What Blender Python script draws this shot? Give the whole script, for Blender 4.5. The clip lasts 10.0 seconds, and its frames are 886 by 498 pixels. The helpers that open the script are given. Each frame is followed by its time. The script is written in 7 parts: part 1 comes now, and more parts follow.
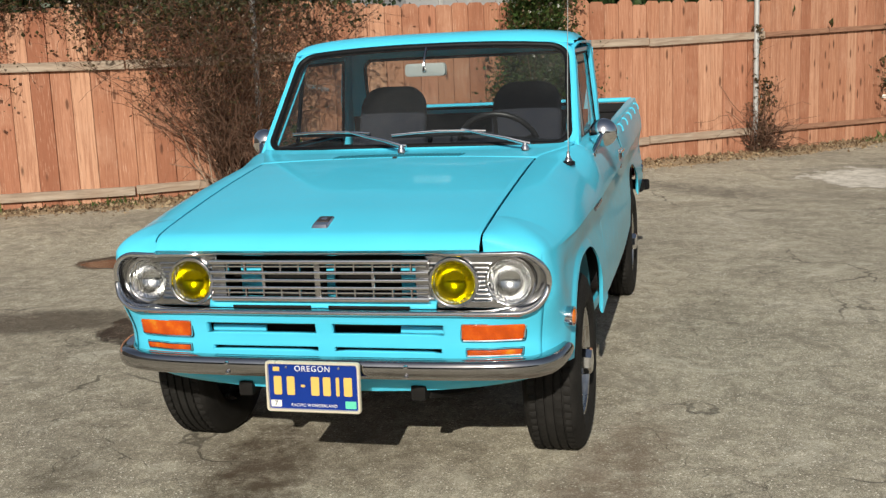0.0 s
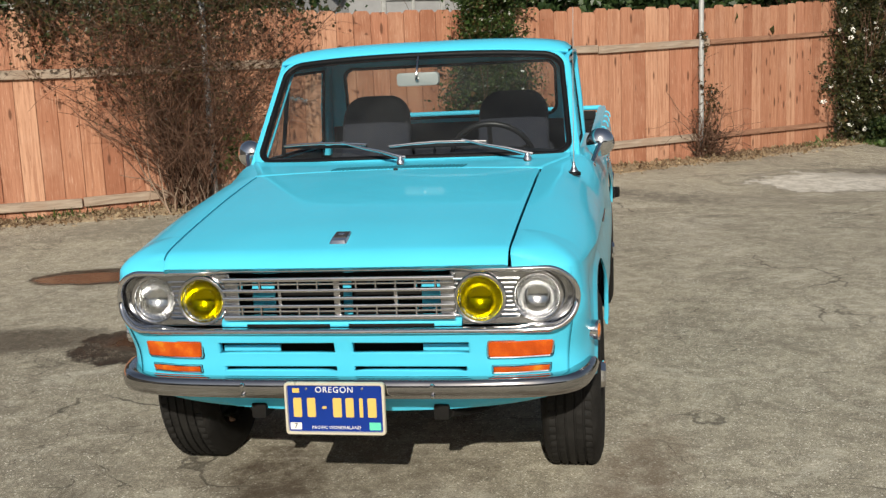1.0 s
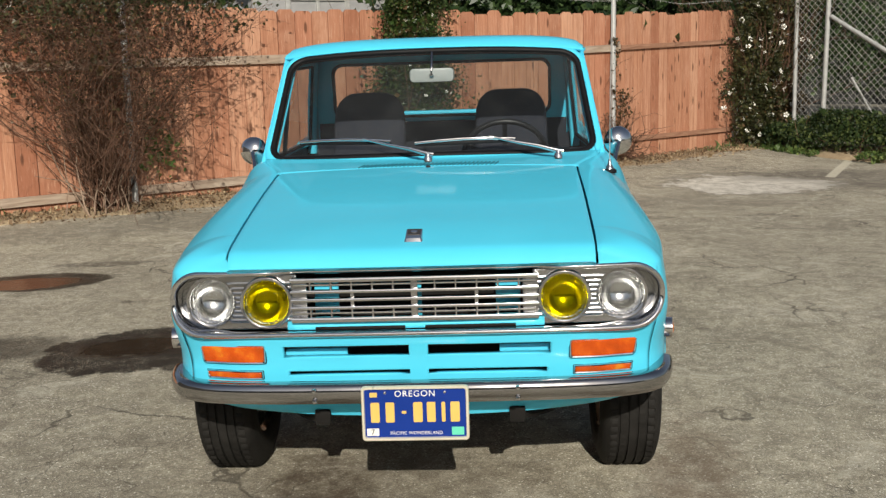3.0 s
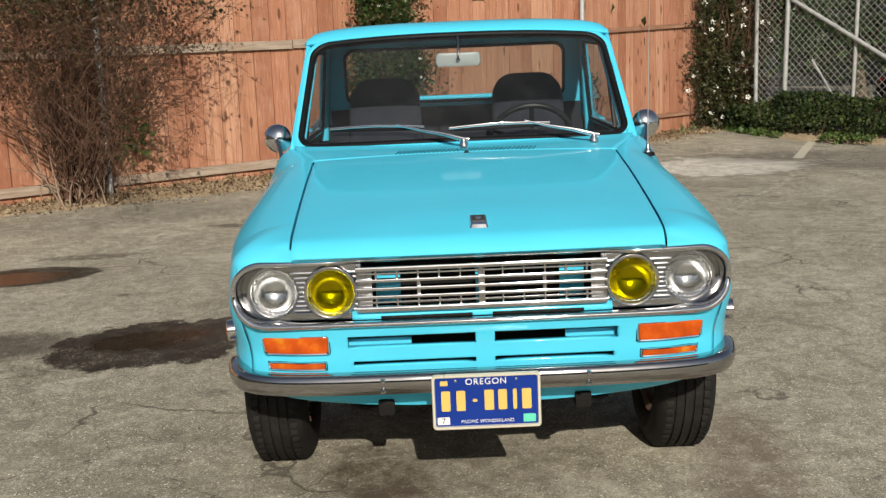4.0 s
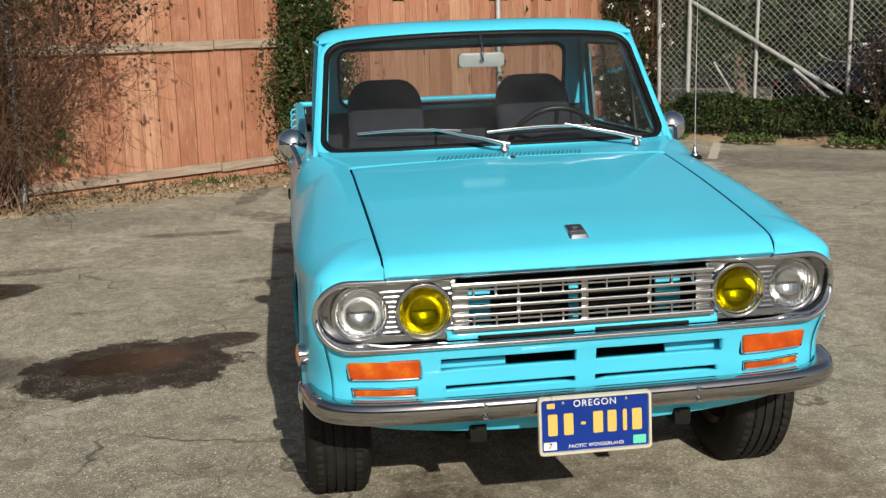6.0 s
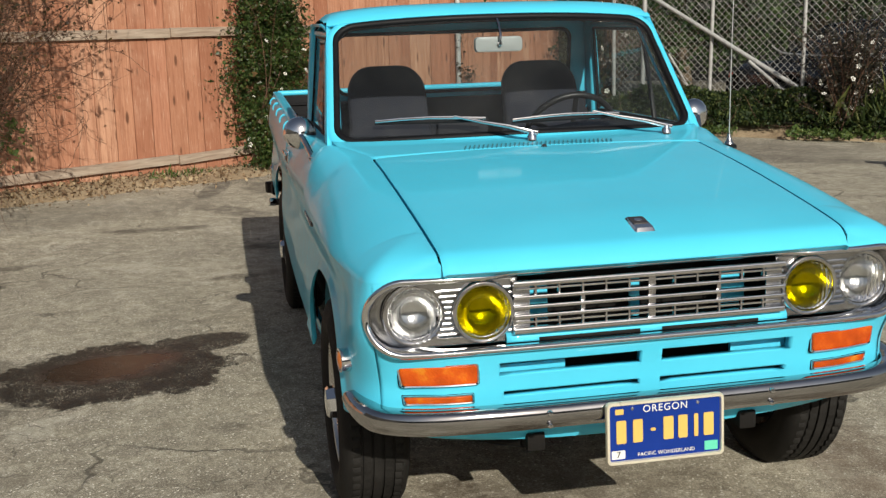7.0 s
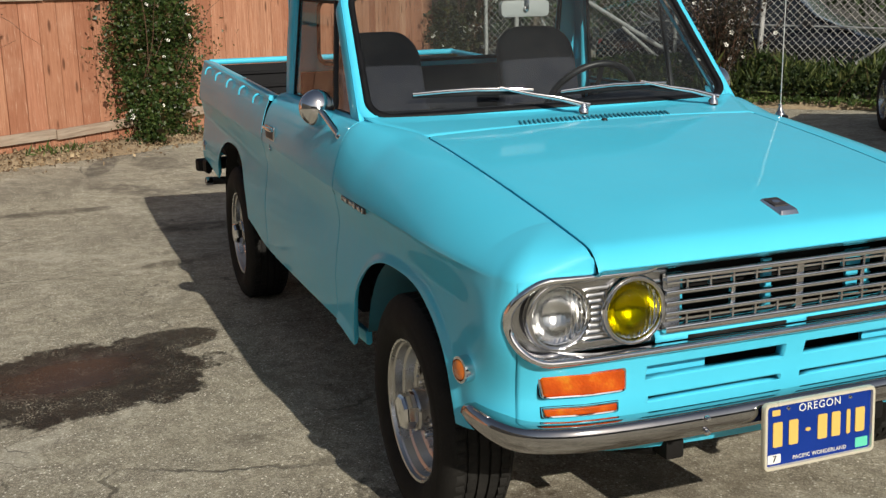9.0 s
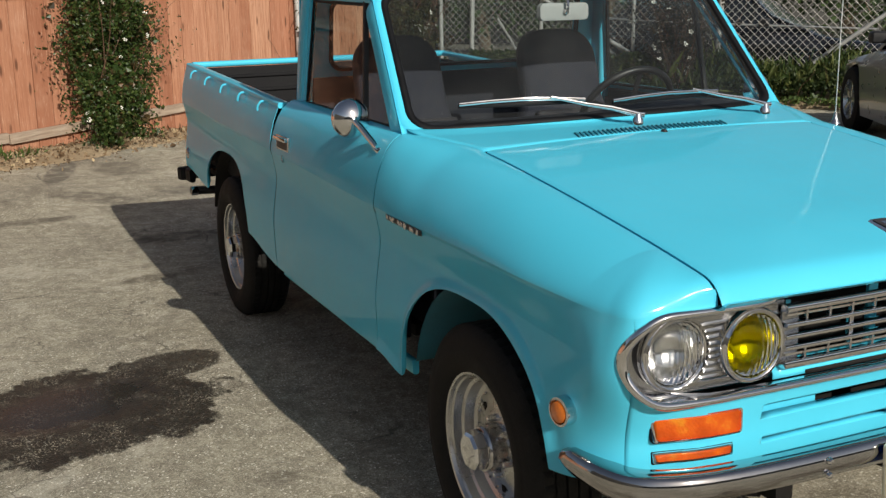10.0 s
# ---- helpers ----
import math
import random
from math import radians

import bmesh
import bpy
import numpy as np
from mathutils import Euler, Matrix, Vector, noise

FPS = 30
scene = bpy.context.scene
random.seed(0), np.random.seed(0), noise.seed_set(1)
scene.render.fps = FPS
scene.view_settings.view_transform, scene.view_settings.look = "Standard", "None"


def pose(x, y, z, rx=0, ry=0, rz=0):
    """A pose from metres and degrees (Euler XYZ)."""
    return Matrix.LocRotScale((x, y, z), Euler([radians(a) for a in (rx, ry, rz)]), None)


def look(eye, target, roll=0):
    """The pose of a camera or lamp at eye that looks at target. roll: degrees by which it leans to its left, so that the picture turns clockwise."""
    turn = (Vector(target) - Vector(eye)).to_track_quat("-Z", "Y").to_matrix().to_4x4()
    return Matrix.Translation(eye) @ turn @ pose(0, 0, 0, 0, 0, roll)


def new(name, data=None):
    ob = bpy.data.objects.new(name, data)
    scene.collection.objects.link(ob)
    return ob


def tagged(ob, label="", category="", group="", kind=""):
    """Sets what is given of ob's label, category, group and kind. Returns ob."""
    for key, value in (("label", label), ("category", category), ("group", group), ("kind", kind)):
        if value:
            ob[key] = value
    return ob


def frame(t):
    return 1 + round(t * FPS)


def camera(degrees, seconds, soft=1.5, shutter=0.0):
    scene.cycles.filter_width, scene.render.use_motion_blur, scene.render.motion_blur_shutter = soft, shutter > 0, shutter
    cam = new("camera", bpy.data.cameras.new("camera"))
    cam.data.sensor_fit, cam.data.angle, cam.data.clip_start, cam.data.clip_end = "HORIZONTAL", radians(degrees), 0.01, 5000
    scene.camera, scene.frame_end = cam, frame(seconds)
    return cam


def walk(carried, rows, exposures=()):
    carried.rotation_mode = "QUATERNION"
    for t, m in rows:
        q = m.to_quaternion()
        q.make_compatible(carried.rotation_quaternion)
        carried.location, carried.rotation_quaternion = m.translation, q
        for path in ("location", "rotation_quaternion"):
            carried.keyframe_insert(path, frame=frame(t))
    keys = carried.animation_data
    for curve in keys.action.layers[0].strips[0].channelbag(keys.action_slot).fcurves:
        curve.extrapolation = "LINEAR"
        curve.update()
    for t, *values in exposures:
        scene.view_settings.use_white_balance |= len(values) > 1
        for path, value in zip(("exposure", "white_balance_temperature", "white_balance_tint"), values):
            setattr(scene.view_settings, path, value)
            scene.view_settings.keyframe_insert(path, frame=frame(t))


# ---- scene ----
cam = camera(44.5, 10.0, soft=1.4)
PATH = [
    (0, (1.27, -3.172, 1.399), (0.757, -1.271, 1.05), -2.2),
    (0.5, (1.113, -3.155, 1.406), (0.665, -1.237, 1.061), -2.3),
    (1, (0.953, -3.153, 1.422), (0.574, -1.219, 1.079), -2.3),
    (1.5, (0.746, -3.204, 1.421), (0.45, -1.254, 1.088), -2.1),
    (2, (0.58, -3.235, 1.414), (0.348, -1.276, 1.086), -1.9),
    (3.5, (0.115, -3.103, 1.401), (0.041, -1.136, 1.046), -1.5),
    (4, (-0.078, -3.111, 1.405), (-0.1, -1.145, 1.036), -1.9),
    (4.5, (-0.219, -3.071, 1.386), (-0.201, -1.106, 1.012), -1.9),
    (5, (-0.36, -2.977, 1.404), (-0.28, -1.015, 1.025), -1.8),
    (5.5, (-0.5, -2.887, 1.409), (-0.353, -0.928, 1.036), -1.7),
    (6, (-0.718, -2.843, 1.413), (-0.493, -0.891, 1.041), -1.7),
    (7.5, (-1.16, -2.441, 1.372), (-0.736, -0.53, 0.964), -1.4),
    (8, (-1.369, -2.365, 1.382), (-0.845, -0.485, 0.946), -1.5),
    (8.5, (-1.519, -2.248, 1.377), (-0.92, -0.393, 0.932), -1.2),
    (9, (-1.618, -2.053, 1.39), (-0.968, -0.217, 0.937), -1.1),
    (9.5, (-1.705, -1.856, 1.399), (-1.013, -0.035, 0.945), -1.0),
    (10, (-1.853, -1.698, 1.413), (-1.088, 0.092, 0.952), -0.9),
]
walk(cam, [(t, look(eye, target, roll)) for t, eye, target, roll in PATH], [(0.0, 0.06), (3.5, 0.0), (7.0, 0.0), (10.0, -0.03)])

# ---- light: low winter sun from behind the camera, clear sky ----
SUN_WAY = Vector((-0.23, 1.82, -1.0)).normalized()
world = bpy.data.worlds.new("sky")
scene.world = world
world.use_nodes = True
wn = world.node_tree
sky = wn.nodes.new("ShaderNodeTexSky")
sky.sky_type = 'NISHITA'
sky.sun_disc = False
sky.sun_elevation = math.asin(-SUN_WAY.z)
sky.sun_rotation = math.atan2(-SUN_WAY.x, -SUN_WAY.y)
sky.air_density, sky.dust_density, sky.ozone_density = 1.0, 1.6, 1.0
wn.nodes["Background"].inputs["Strength"].default_value = 0.068
haze = wn.nodes.new("ShaderNodeHueSaturation")
haze.inputs["Saturation"].default_value = 0.72
wn.links.new(sky.outputs[0], haze.inputs["Color"])
wn.links.new(haze.outputs[0], wn.nodes["Background"].inputs["Color"])
sun_data = bpy.data.lights.new("sun", 'SUN')
sun_data.energy, sun_data.angle, sun_data.color = 4.35, radians(0.53), (1.0, 0.94, 0.83)
sun = new("sun", sun_data)
sun.rotation_mode = 'QUATERNION'
sun.rotation_quaternion = SUN_WAY.to_track_quat('-Z', 'Y')
sun.location = (2, -14, 9)
scene.view_settings.exposure = 0.0


# ---- materials ----
class Nodes:
    """A small wrapper that makes node trees short to write."""

    def __init__(self, name):
        self.mat = bpy.data.materials.new(name)
        self.mat.use_nodes = True
        self.tree = self.mat.node_tree
        self.bsdf = self.tree.nodes["Principled BSDF"]

    def add(self, kind, **values):
        n = self.tree.nodes.new(kind)
        if "feature" in values:
            n.feature = values["feature"]
        if "operation" in values:
            n.operation = values["operation"]
        if "data_type" in values:
            n.data_type = values["data_type"]
        if "blend_type" in values:
            n.blend_type = values["blend_type"]
        if "vector_type" in values:
            n.vector_type = values["vector_type"]
        return n

    def link(self, a, b):
        self.tree.links.new(a, b)

    def put(self, socket, value):
        if isinstance(value, (int, float, tuple)):
            socket.default_value = value
        else:
            self.link(value, socket)

    def coords(self, scale=(1, 1, 1), kind="Object"):
        c = self.add("ShaderNodeTexCoord")
        m = self.add("ShaderNodeMapping")
        m.inputs["Scale"].default_value = scale
        self.link(c.outputs[kind], m.inputs["Vector"])
        return m.outputs[0]

    def noise(self, scale, detail=4.0, rough=0.55, vec=None, stretch=(1, 1, 1), kind="Object", distortion=0.0):
        n = self.add("ShaderNodeTexNoise")
        n.inputs["Scale"].default_value = scale
        n.inputs["Detail"].default_value = detail
        n.inputs["Roughness"].default_value = rough
        n.inputs["Distortion"].default_value = distortion
        self.link(vec if vec is not None else self.coords(stretch, kind), n.inputs["Vector"])
        return n.outputs["Fac"]

    def voronoi(self, scale, feature='F1', vec=None, stretch=(1, 1, 1), out="Distance"):
        n = self.add("ShaderNodeTexVoronoi", feature=feature)
        n.inputs["Scale"].default_value = scale
        self.link(vec if vec is not None else self.coords(stretch), n.inputs["Vector"])
        return n.outputs[out]

    def ramp(self, fac, *stops):
        n = self.add("ShaderNodeValToRGB")
        e = n.color_ramp.elements
        while len(e) < len(stops):
            e.new(0.5)
        for el, (p, c) in zip(e, stops):
            el.position = p
            el.color = c if len(c) == 4 else (*c, 1)
        self.link(fac, n.inputs["Fac"])
        return n.outputs["Color"]

    def span(self, fac, a, b, lo=0.0, hi=1.0):
        n = self.add("ShaderNodeMapRange")
        n.interpolation_type = 'SMOOTHSTEP'
        for k, v in zip(("From Min", "From Max", "To Min", "To Max"), (a, b, lo, hi)):
            n.inputs[k].default_value = v
        self.link(fac, n.inputs["Value"])
        return n.outputs["Result"]

    def mix(self, fac, a, b, blend='MIX'):
        n = self.add("ShaderNodeMix", data_type='RGBA', blend_type=blend)
        self.put(n.inputs[0], fac)
        for sock, v in ((n.inputs[6], a), (n.inputs[7], b)):
            if isinstance(v, tuple) and len(v) == 3:
                v = (*v, 1.0)
            self.put(sock, v)
        return n.outputs[2]

    def calc(self, op, a, b=0.0):
        n = self.add("ShaderNodeMath", operation=op)
        self.put(n.inputs[0], a)
        self.put(n.inputs[1], b)
        return n.outputs[0]

    def bump(self, height, strength=0.3, distance=0.01, normal=None):
        n = self.add("ShaderNodeBump")
        n.inputs["Strength"].default_value = strength
        n.inputs["Distance"].default_value = distance
        self.link(height, n.inputs["Height"])
        if normal is not None:
            self.link(normal, n.inputs["Normal"])
        self.link(n.outputs[0], self.bsdf.inputs["Normal"])
        return n.outputs[0]

    def set(self, **values):
        names = {"color": "Base Color", "rough": "Roughness", "metal": "Metallic", "coat": "Coat Weight",
                 "coat_rough": "Coat Roughness", "spec": "Specular IOR Level", "ior": "IOR",
                 "clear": "Transmission Weight", "alpha": "Alpha"}
        for k, v in values.items():
            if isinstance(v, tuple) and len(v) == 3:
                v = (*v, 1.0)
            self.put(self.bsdf.inputs[names[k]], v)
        return self


def plain(name, color, rough=0.5, metal=0.0, coat=0.0, vary=0.12, scale=9.0, bump=0.0, fine=220.0, rough_vary=0.12, spec=0.5):
    """A surface with mottling at two scales and fine relief."""
    n = Nodes(name)
    big = n.noise(scale, 4)
    small = n.noise(fine, 2)
    f = n.calc('ADD', n.calc('MULTIPLY', big, 0.7), n.calc('MULTIPLY', small, 0.3))
    dark = tuple(c * (1 - vary) for c in color)
    light = tuple(min(1, c * (1 + vary)) for c in color)
    n.set(color=n.ramp(f, (0.3, dark), (0.7, light)), metal=metal, coat=coat, spec=spec,
          rough=n.span(big, 0.25, 0.75, max(0.02, rough - rough_vary * rough), rough + rough_vary * rough))
    if bump:
        n.bump(small, bump, 0.004)
    return n.mat


def make_paint():
    n = Nodes("turquoise_paint")
    big = n.noise(2.3, 3)
    dust = n.noise(26, 6, 0.7)
    peel = n.noise(420, 2)
    base = n.mix(n.span(big, 0.3, 0.7), (0.076, 0.582, 0.800), (0.086, 0.607, 0.830))
    base = n.mix(n.span(dust, 0.62, 0.85, 0.0, 0.10), base, (0.42, 0.52, 0.52))
    n.set(color=base, rough=n.span(dust, 0.3, 0.8, 0.50, 0.62), coat=n.span(dust, 0.4, 0.85, 0.62, 0.42),
          coat_rough=n.span(dust, 0.35, 0.8, 0.05, 0.12), spec=0.15)
    n.bump(peel, 0.015, 0.002)
    return n.mat


def make_asphalt():
    n = Nodes("worn_asphalt")
    pos = n.coords()
    sep = n.add("ShaderNodeSeparateXYZ")
    n.link(pos, sep.inputs[0])
    big = n.noise(0.55, 5, 0.6, vec=pos)
    mid = n.noise(3.1, 6, 0.65, vec=pos)
    grit = n.noise(120, 4, 0.7, vec=pos)
    chips = n.voronoi(120, vec=pos)
    chipc = n.voronoi(120, vec=pos, out="Color")
    base = n.ramp(mid, (0.28, (0.265, 0.240, 0.172)), (0.5, (0.410, 0.374, 0.276)), (0.72, (0.530, 0.488, 0.372)))
    base = n.mix(n.span(big, 0.40, 0.62, 0.0, 0.50), base, (0.310, 0.285, 0.212))
    blot = n.noise(1.25, 7, 0.72, vec=pos, distortion=0.6)
    base = n.mix(n.span(blot, 0.52, 0.61, 0.0, 0.58), base, (0.185, 0.168, 0.130))
    base = n.mix(n.span(blot, 0.47, 0.36, 0.0, 0.55), base, (0.60, 0.56, 0.455))
    streak = n.noise(1.0, 6, 0.7, vec=n.coords((0.5, 2.6, 1.0)), distortion=0.8)
    base = n.mix(n.span(streak, 0.55, 0.66, 0.0, 0.42), base, (0.170, 0.155, 0.122))
    bw = n.add("ShaderNodeRGBToBW")
    n.link(chipc, bw.inputs[0])
    stone = n.ramp(bw.outputs[0], (0.15, (0.16, 0.135, 0.10)), (0.5, (0.39, 0.34, 0.255)), (0.80, (0.66, 0.59, 0.46)), (0.97, (0.86, 0.80, 0.68)))
    base = n.mix(n.span(grit, 0.38, 0.58, 0.12, 0.48), base, stone)
    worn = n.noise(13, 6, 0.75, vec=pos)
    base = n.mix(n.span(worn, 0.60, 0.40, 0.0, 0.42), base, (0.150, 0.132, 0.098))
    base = n.mix(n.span(worn, 0.54, 0.70, 0.0, 0.32), base, (0.60, 0.555, 0.44))
    sand = n.add("ShaderNodeRGBToBW")
    n.link(n.voronoi(290, vec=pos, out="Color"), sand.inputs[0])
    base = n.mix(n.span(sand.outputs[0], 0.70, 0.80, 0.0, 0.38), base, (0.84, 0.78, 0.65))
    base = n.mix(n.span(sand.outputs[0], 0.32, 0.22, 0.0, 0.40), base, (0.085, 0.072, 0.052))
    fleckd = n.voronoi(78, vec=pos)
    fleckc = n.add("ShaderNodeRGBToBW")
    n.link(n.voronoi(78, vec=pos, out="Color"), fleckc.inputs[0])
    bright = n.calc('MULTIPLY', n.span(fleckc.outputs[0], 0.68, 0.74), n.span(fleckd, 0.34, 0.22))
    base = n.mix(n.calc('MULTIPLY', bright, 0.85), base, (0.90, 0.86, 0.74))
    patch = n.noise(2.1, 8, 0.74, vec=pos, distortion=1.2)
    base = n.mix(n.span(patch, 0.53, 0.60, 0.0, 0.42), base, (0.185, 0.165, 0.125))
    base = n.mix(n.span(patch, 0.44, 0.36, 0.0, 0.38), base, (0.62, 0.58, 0.47))
    pits = n.noise(46, 5, 0.72, vec=pos)
    base = n.mix(n.span(pits, 0.38, 0.31, 0.0, 0.55), base, (0.095, 0.080, 0.058))
    # fine cracks
    warp = n.add("ShaderNodeVectorMath", operation='ADD')
    wv = n.add("ShaderNodeTexNoise")
    wv.inputs["Scale"].default_value = 1.4
    wv.inputs["Detail"].default_value = 5
    n.link(pos, wv.inputs["Vector"])
    n.link(pos, warp.inputs[0])
    n.link(wv.outputs["Color"], warp.inputs[1])
    crack = n.voronoi(0.85, 'DISTANCE_TO_EDGE', vec=warp.outputs[0])
    gate = n.span(n.noise(0.8, 2, vec=pos), 0.48, 0.6)
    crackm = n.calc('MULTIPLY', n.span(crack, 0.011, 0.003), gate)
    hair = n.voronoi(2.1, 'DISTANCE_TO_EDGE', vec=warp.outputs[0])
    hairm = n.calc('MULTIPLY', n.span(hair, 0.010, 0.003), n.span(n.noise(1.1, 5, 0.75, vec=pos), 0.49, 0.56))
    crackm = n.calc('MAXIMUM', crackm, n.calc('MULTIPLY', hairm, 0.8))
    base = n.mix(n.calc('MULTIPLY', crackm, 0.7), base, (0.06, 0.052, 0.04))
    wet_total = None

    def blob(cx, cy, rx, ry, turn, soft=0.12, ragged=0.5, scale=5.0):
        """A ragged patch on the ground, 1 inside."""
        m = n.add("ShaderNodeMapping", vector_type='TEXTURE')
        m.inputs["Location"].default_value = (cx, cy, 0)
        m.inputs["Rotation"].default_value = (0, 0, radians(turn))
        m.inputs["Scale"].default_value = (rx, ry, 1)
        n.link(pos, m.inputs["Vector"])
        ln = n.add("ShaderNodeVectorMath", operation='LENGTH')
        n.link(m.outputs[0], ln.inputs[0])
        edge = n.noise(scale, 8, 0.72, vec=pos)
        d = n.calc('ADD', ln.outputs["Value"], n.calc('MULTIPLY', n.calc('SUBTRACT', edge, 0.5), ragged))
        return n.span(d, 1.0 + soft, 1.0 - soft)

    mottle = n.span(n.noise(8.5, 7, 0.78, vec=pos), 0.36, 0.60, 0.30, 1.0)
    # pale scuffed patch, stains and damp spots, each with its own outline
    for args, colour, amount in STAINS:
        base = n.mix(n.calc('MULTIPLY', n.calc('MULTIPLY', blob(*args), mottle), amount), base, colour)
    for args, amount in PUDDLES:
        m = n.calc('MULTIPLY', blob(*args), amount)
        wet_total = m if wet_total is None else n.calc('MAXIMUM', wet_total, m)
    fleck = n.add("ShaderNodeRGBToBW")
    n.link(n.voronoi(210, vec=pos, out="Color"), fleck.inputs[0])
    rim = n.span(n.noise(6, 6, 0.7, vec=pos), 0.42, 0.62)
    grains = n.calc('SUBTRACT', 1.0, n.calc('MULTIPLY', n.span(fleck.outputs[0], 0.66, 0.76), n.calc('MULTIPLY', rim, 0.75)))
    base = n.mix(n.calc('MULTIPLY', wet_total, grains), base, (0.052, 0.042, 0.033), 'MULTIPLY')
    pool = None
    for args in POOLS:
        m = blob(*args)
        pool = m if pool is None else n.calc('MAXIMUM', pool, m)
    base = n.mix(n.calc('MULTIPLY', pool, 0.75), base, (0.022, 0.016, 0.011))
    # worn parking stripe
    for (ax, ay), (bx, by), width, worn in STRIPES:
        m = n.add("ShaderNodeMapping", vector_type='TEXTURE')
        m.inputs["Location"].default_value = ((ax + bx) / 2, (ay + by) / 2, 0)
        m.inputs["Rotation"].default_value = (0, 0, math.atan2(by - ay, bx - ax))
        n.link(pos, m.inputs["Vector"])
        sp = n.add("ShaderNodeSeparateXYZ")
        n.link(m.outputs[0], sp.inputs[0])
        half = math.hypot(bx - ax, by - ay) / 2
        along = n.span(n.calc('ABSOLUTE', sp.outputs[0]), half + 0.03, half - 0.03)
        across = n.span(n.calc('ABSOLUTE', sp.outputs[1]), width / 2 + 0.012, width / 2 - 0.012)
        wear = n.span(n.noise(16, 5, 0.7, vec=pos), worn, worn + 0.12)
        mm = n.calc('MULTIPLY', n.calc('MULTIPLY', along, across), wear)
        base = n.mix(n.calc('MULTIPLY', mm, 0.8), base, (0.62, 0.58, 0.46))
    rough = n.mix(wet_total, (0.92, 0.92, 0.92), (0.50, 0.50, 0.50))
    n.set(color=base, rough=n.mix(pool, rough, (0.17, 0.17, 0.17)), spec=n.span(pool, 0.2, 0.9, 0.35, 0.20))
    h = n.calc('ADD', n.calc('MULTIPLY', grit, 0.6), n.calc('MULTIPLY', chips, 0.5))
    h = n.calc('SUBTRACT', h, n.calc('MULTIPLY', crackm, 0.8))
    h = n.calc('MULTIPLY', h, n.span(pool, 0.0, 0.8, 1.0, 0.0))
    n.bump(h, 0.60, 0.004)
    return n.mat


# patches on the lot: (centre x, y, radius x, y, turn, softness, raggedness, scale), colour, strength
SCUFFS_AND_OIL = [
    ((2.95, 8.80, 1.12, 0.80, 20, 0.14, 1.6, 4.0), (0.13, 0.115, 0.095), 0.60),
    ((2.95, 8.75, 0.92, 0.60, 20, 0.10, 1.6, 4.0), (0.72, 0.68, 0.60), 0.90),
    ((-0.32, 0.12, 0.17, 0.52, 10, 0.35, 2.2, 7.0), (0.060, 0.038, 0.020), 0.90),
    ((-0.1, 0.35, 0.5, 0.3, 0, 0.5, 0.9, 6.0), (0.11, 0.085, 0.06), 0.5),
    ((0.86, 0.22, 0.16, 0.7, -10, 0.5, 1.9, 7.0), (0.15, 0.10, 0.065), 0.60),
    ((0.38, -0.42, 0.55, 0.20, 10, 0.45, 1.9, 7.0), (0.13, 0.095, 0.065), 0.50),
    ((2.3, 7.5, 1.0, 0.22, -18, 0.35, 2.2, 3.5), (0.15, 0.13, 0.105), 0.40),
    ((4.6, 8.3, 1.1, 0.30, -35, 0.5, 1.3, 3.5), (0.12, 0.105, 0.085), 0.7),
]
DRIPS = [
    ((-0.1, 6.6, 0.8, 0.16, 30, 0.5, 1.3, 4.5), (0.12, 0.105, 0.085), 0.7),
    ((-1.13, 0.51, 0.085, 0.035, 5, 0.3, 0.5, 20.0), (0.07, 0.055, 0.04), 0.7),
    ((-1.13, 1.3, 0.07, 0.05, 5, 0.35, 0.5, 20.0), (0.10, 0.085, 0.065), 0.6),
    ((-1.02, -0.02, 0.15, 0.15, 5, 0.5, 0.6, 12.0), (0.08, 0.065, 0.045), 0.6),
    ((1.28, 2.47, 0.035, 0.03, 0, 0.3, 0.5, 20.0), (0.06, 0.05, 0.04), 0.7),
    ((1.53, 6.5, 0.22, 0.09, 0, 0.4, 0.6, 6.0), (0.09, 0.08, 0.06), 0.65),
    ((1.05, 7.6, 0.7, 0.25, -25, 0.5, 0.9, 4.0), (0.12, 0.105, 0.085), 0.7),
]
DARK_PATCHES = [
    ((3.7, 9.6, 0.9, 0.35, 25, 0.5, 0.9, 3.0), (0.12, 0.105, 0.085), 0.75),
    ((-1.30, 7.15, 0.10, 0.42, -14, 0.12, 0.7, 3.4), (0.11, 0.098, 0.08), 0.85),
    ((-1.12, 7.72, 0.30, 0.10, 40, 0.2, 1.0, 5.0), (0.11, 0.095, 0.075), 0.75),
    ((-1.15, 6.25, 0.32, 0.16, -40, 0.25, 1.6, 5.0), (0.11, 0.095, 0.075), 0.80),
    ((-0.84, 7.2, 0.22, 0.30, 10, 0.3, 1.4, 5.0), (0.13, 0.115, 0.09), 0.7),
    ((-1.70, 5.62, 0.42, 0.07, 12, 0.3, 2.2, 6.0), (0.10, 0.085, 0.065), 0.85),
    ((-2.68, 4.52, 0.36, 0.09, 14, 0.3, 2.0, 6.0), (0.10, 0.085, 0.065), 0.85),
    ((-1.11, 3.93, 0.16, 0.07, 8, 0.3, 1.2, 9.0), (0.11, 0.095, 0.07), 0.8),
    ((-0.82, 4.89, 0.26, 0.13, 5, 0.3, 0.8, 7.0), (0.07, 0.06, 0.045), 0.8),
    ((-2.6, 6.0, 1.4, 0.35, 30, 0.6, 0.9, 3.0), (0.13, 0.12, 0.10), 0.5),
    ((4.9, 9.2, 1.1, 0.9, -30, 0.4, 1.8, 3.0), (0.14, 0.122, 0.10), 0.65),
]
STAINS = SCUFFS_AND_OIL + DRIPS + DARK_PATCHES
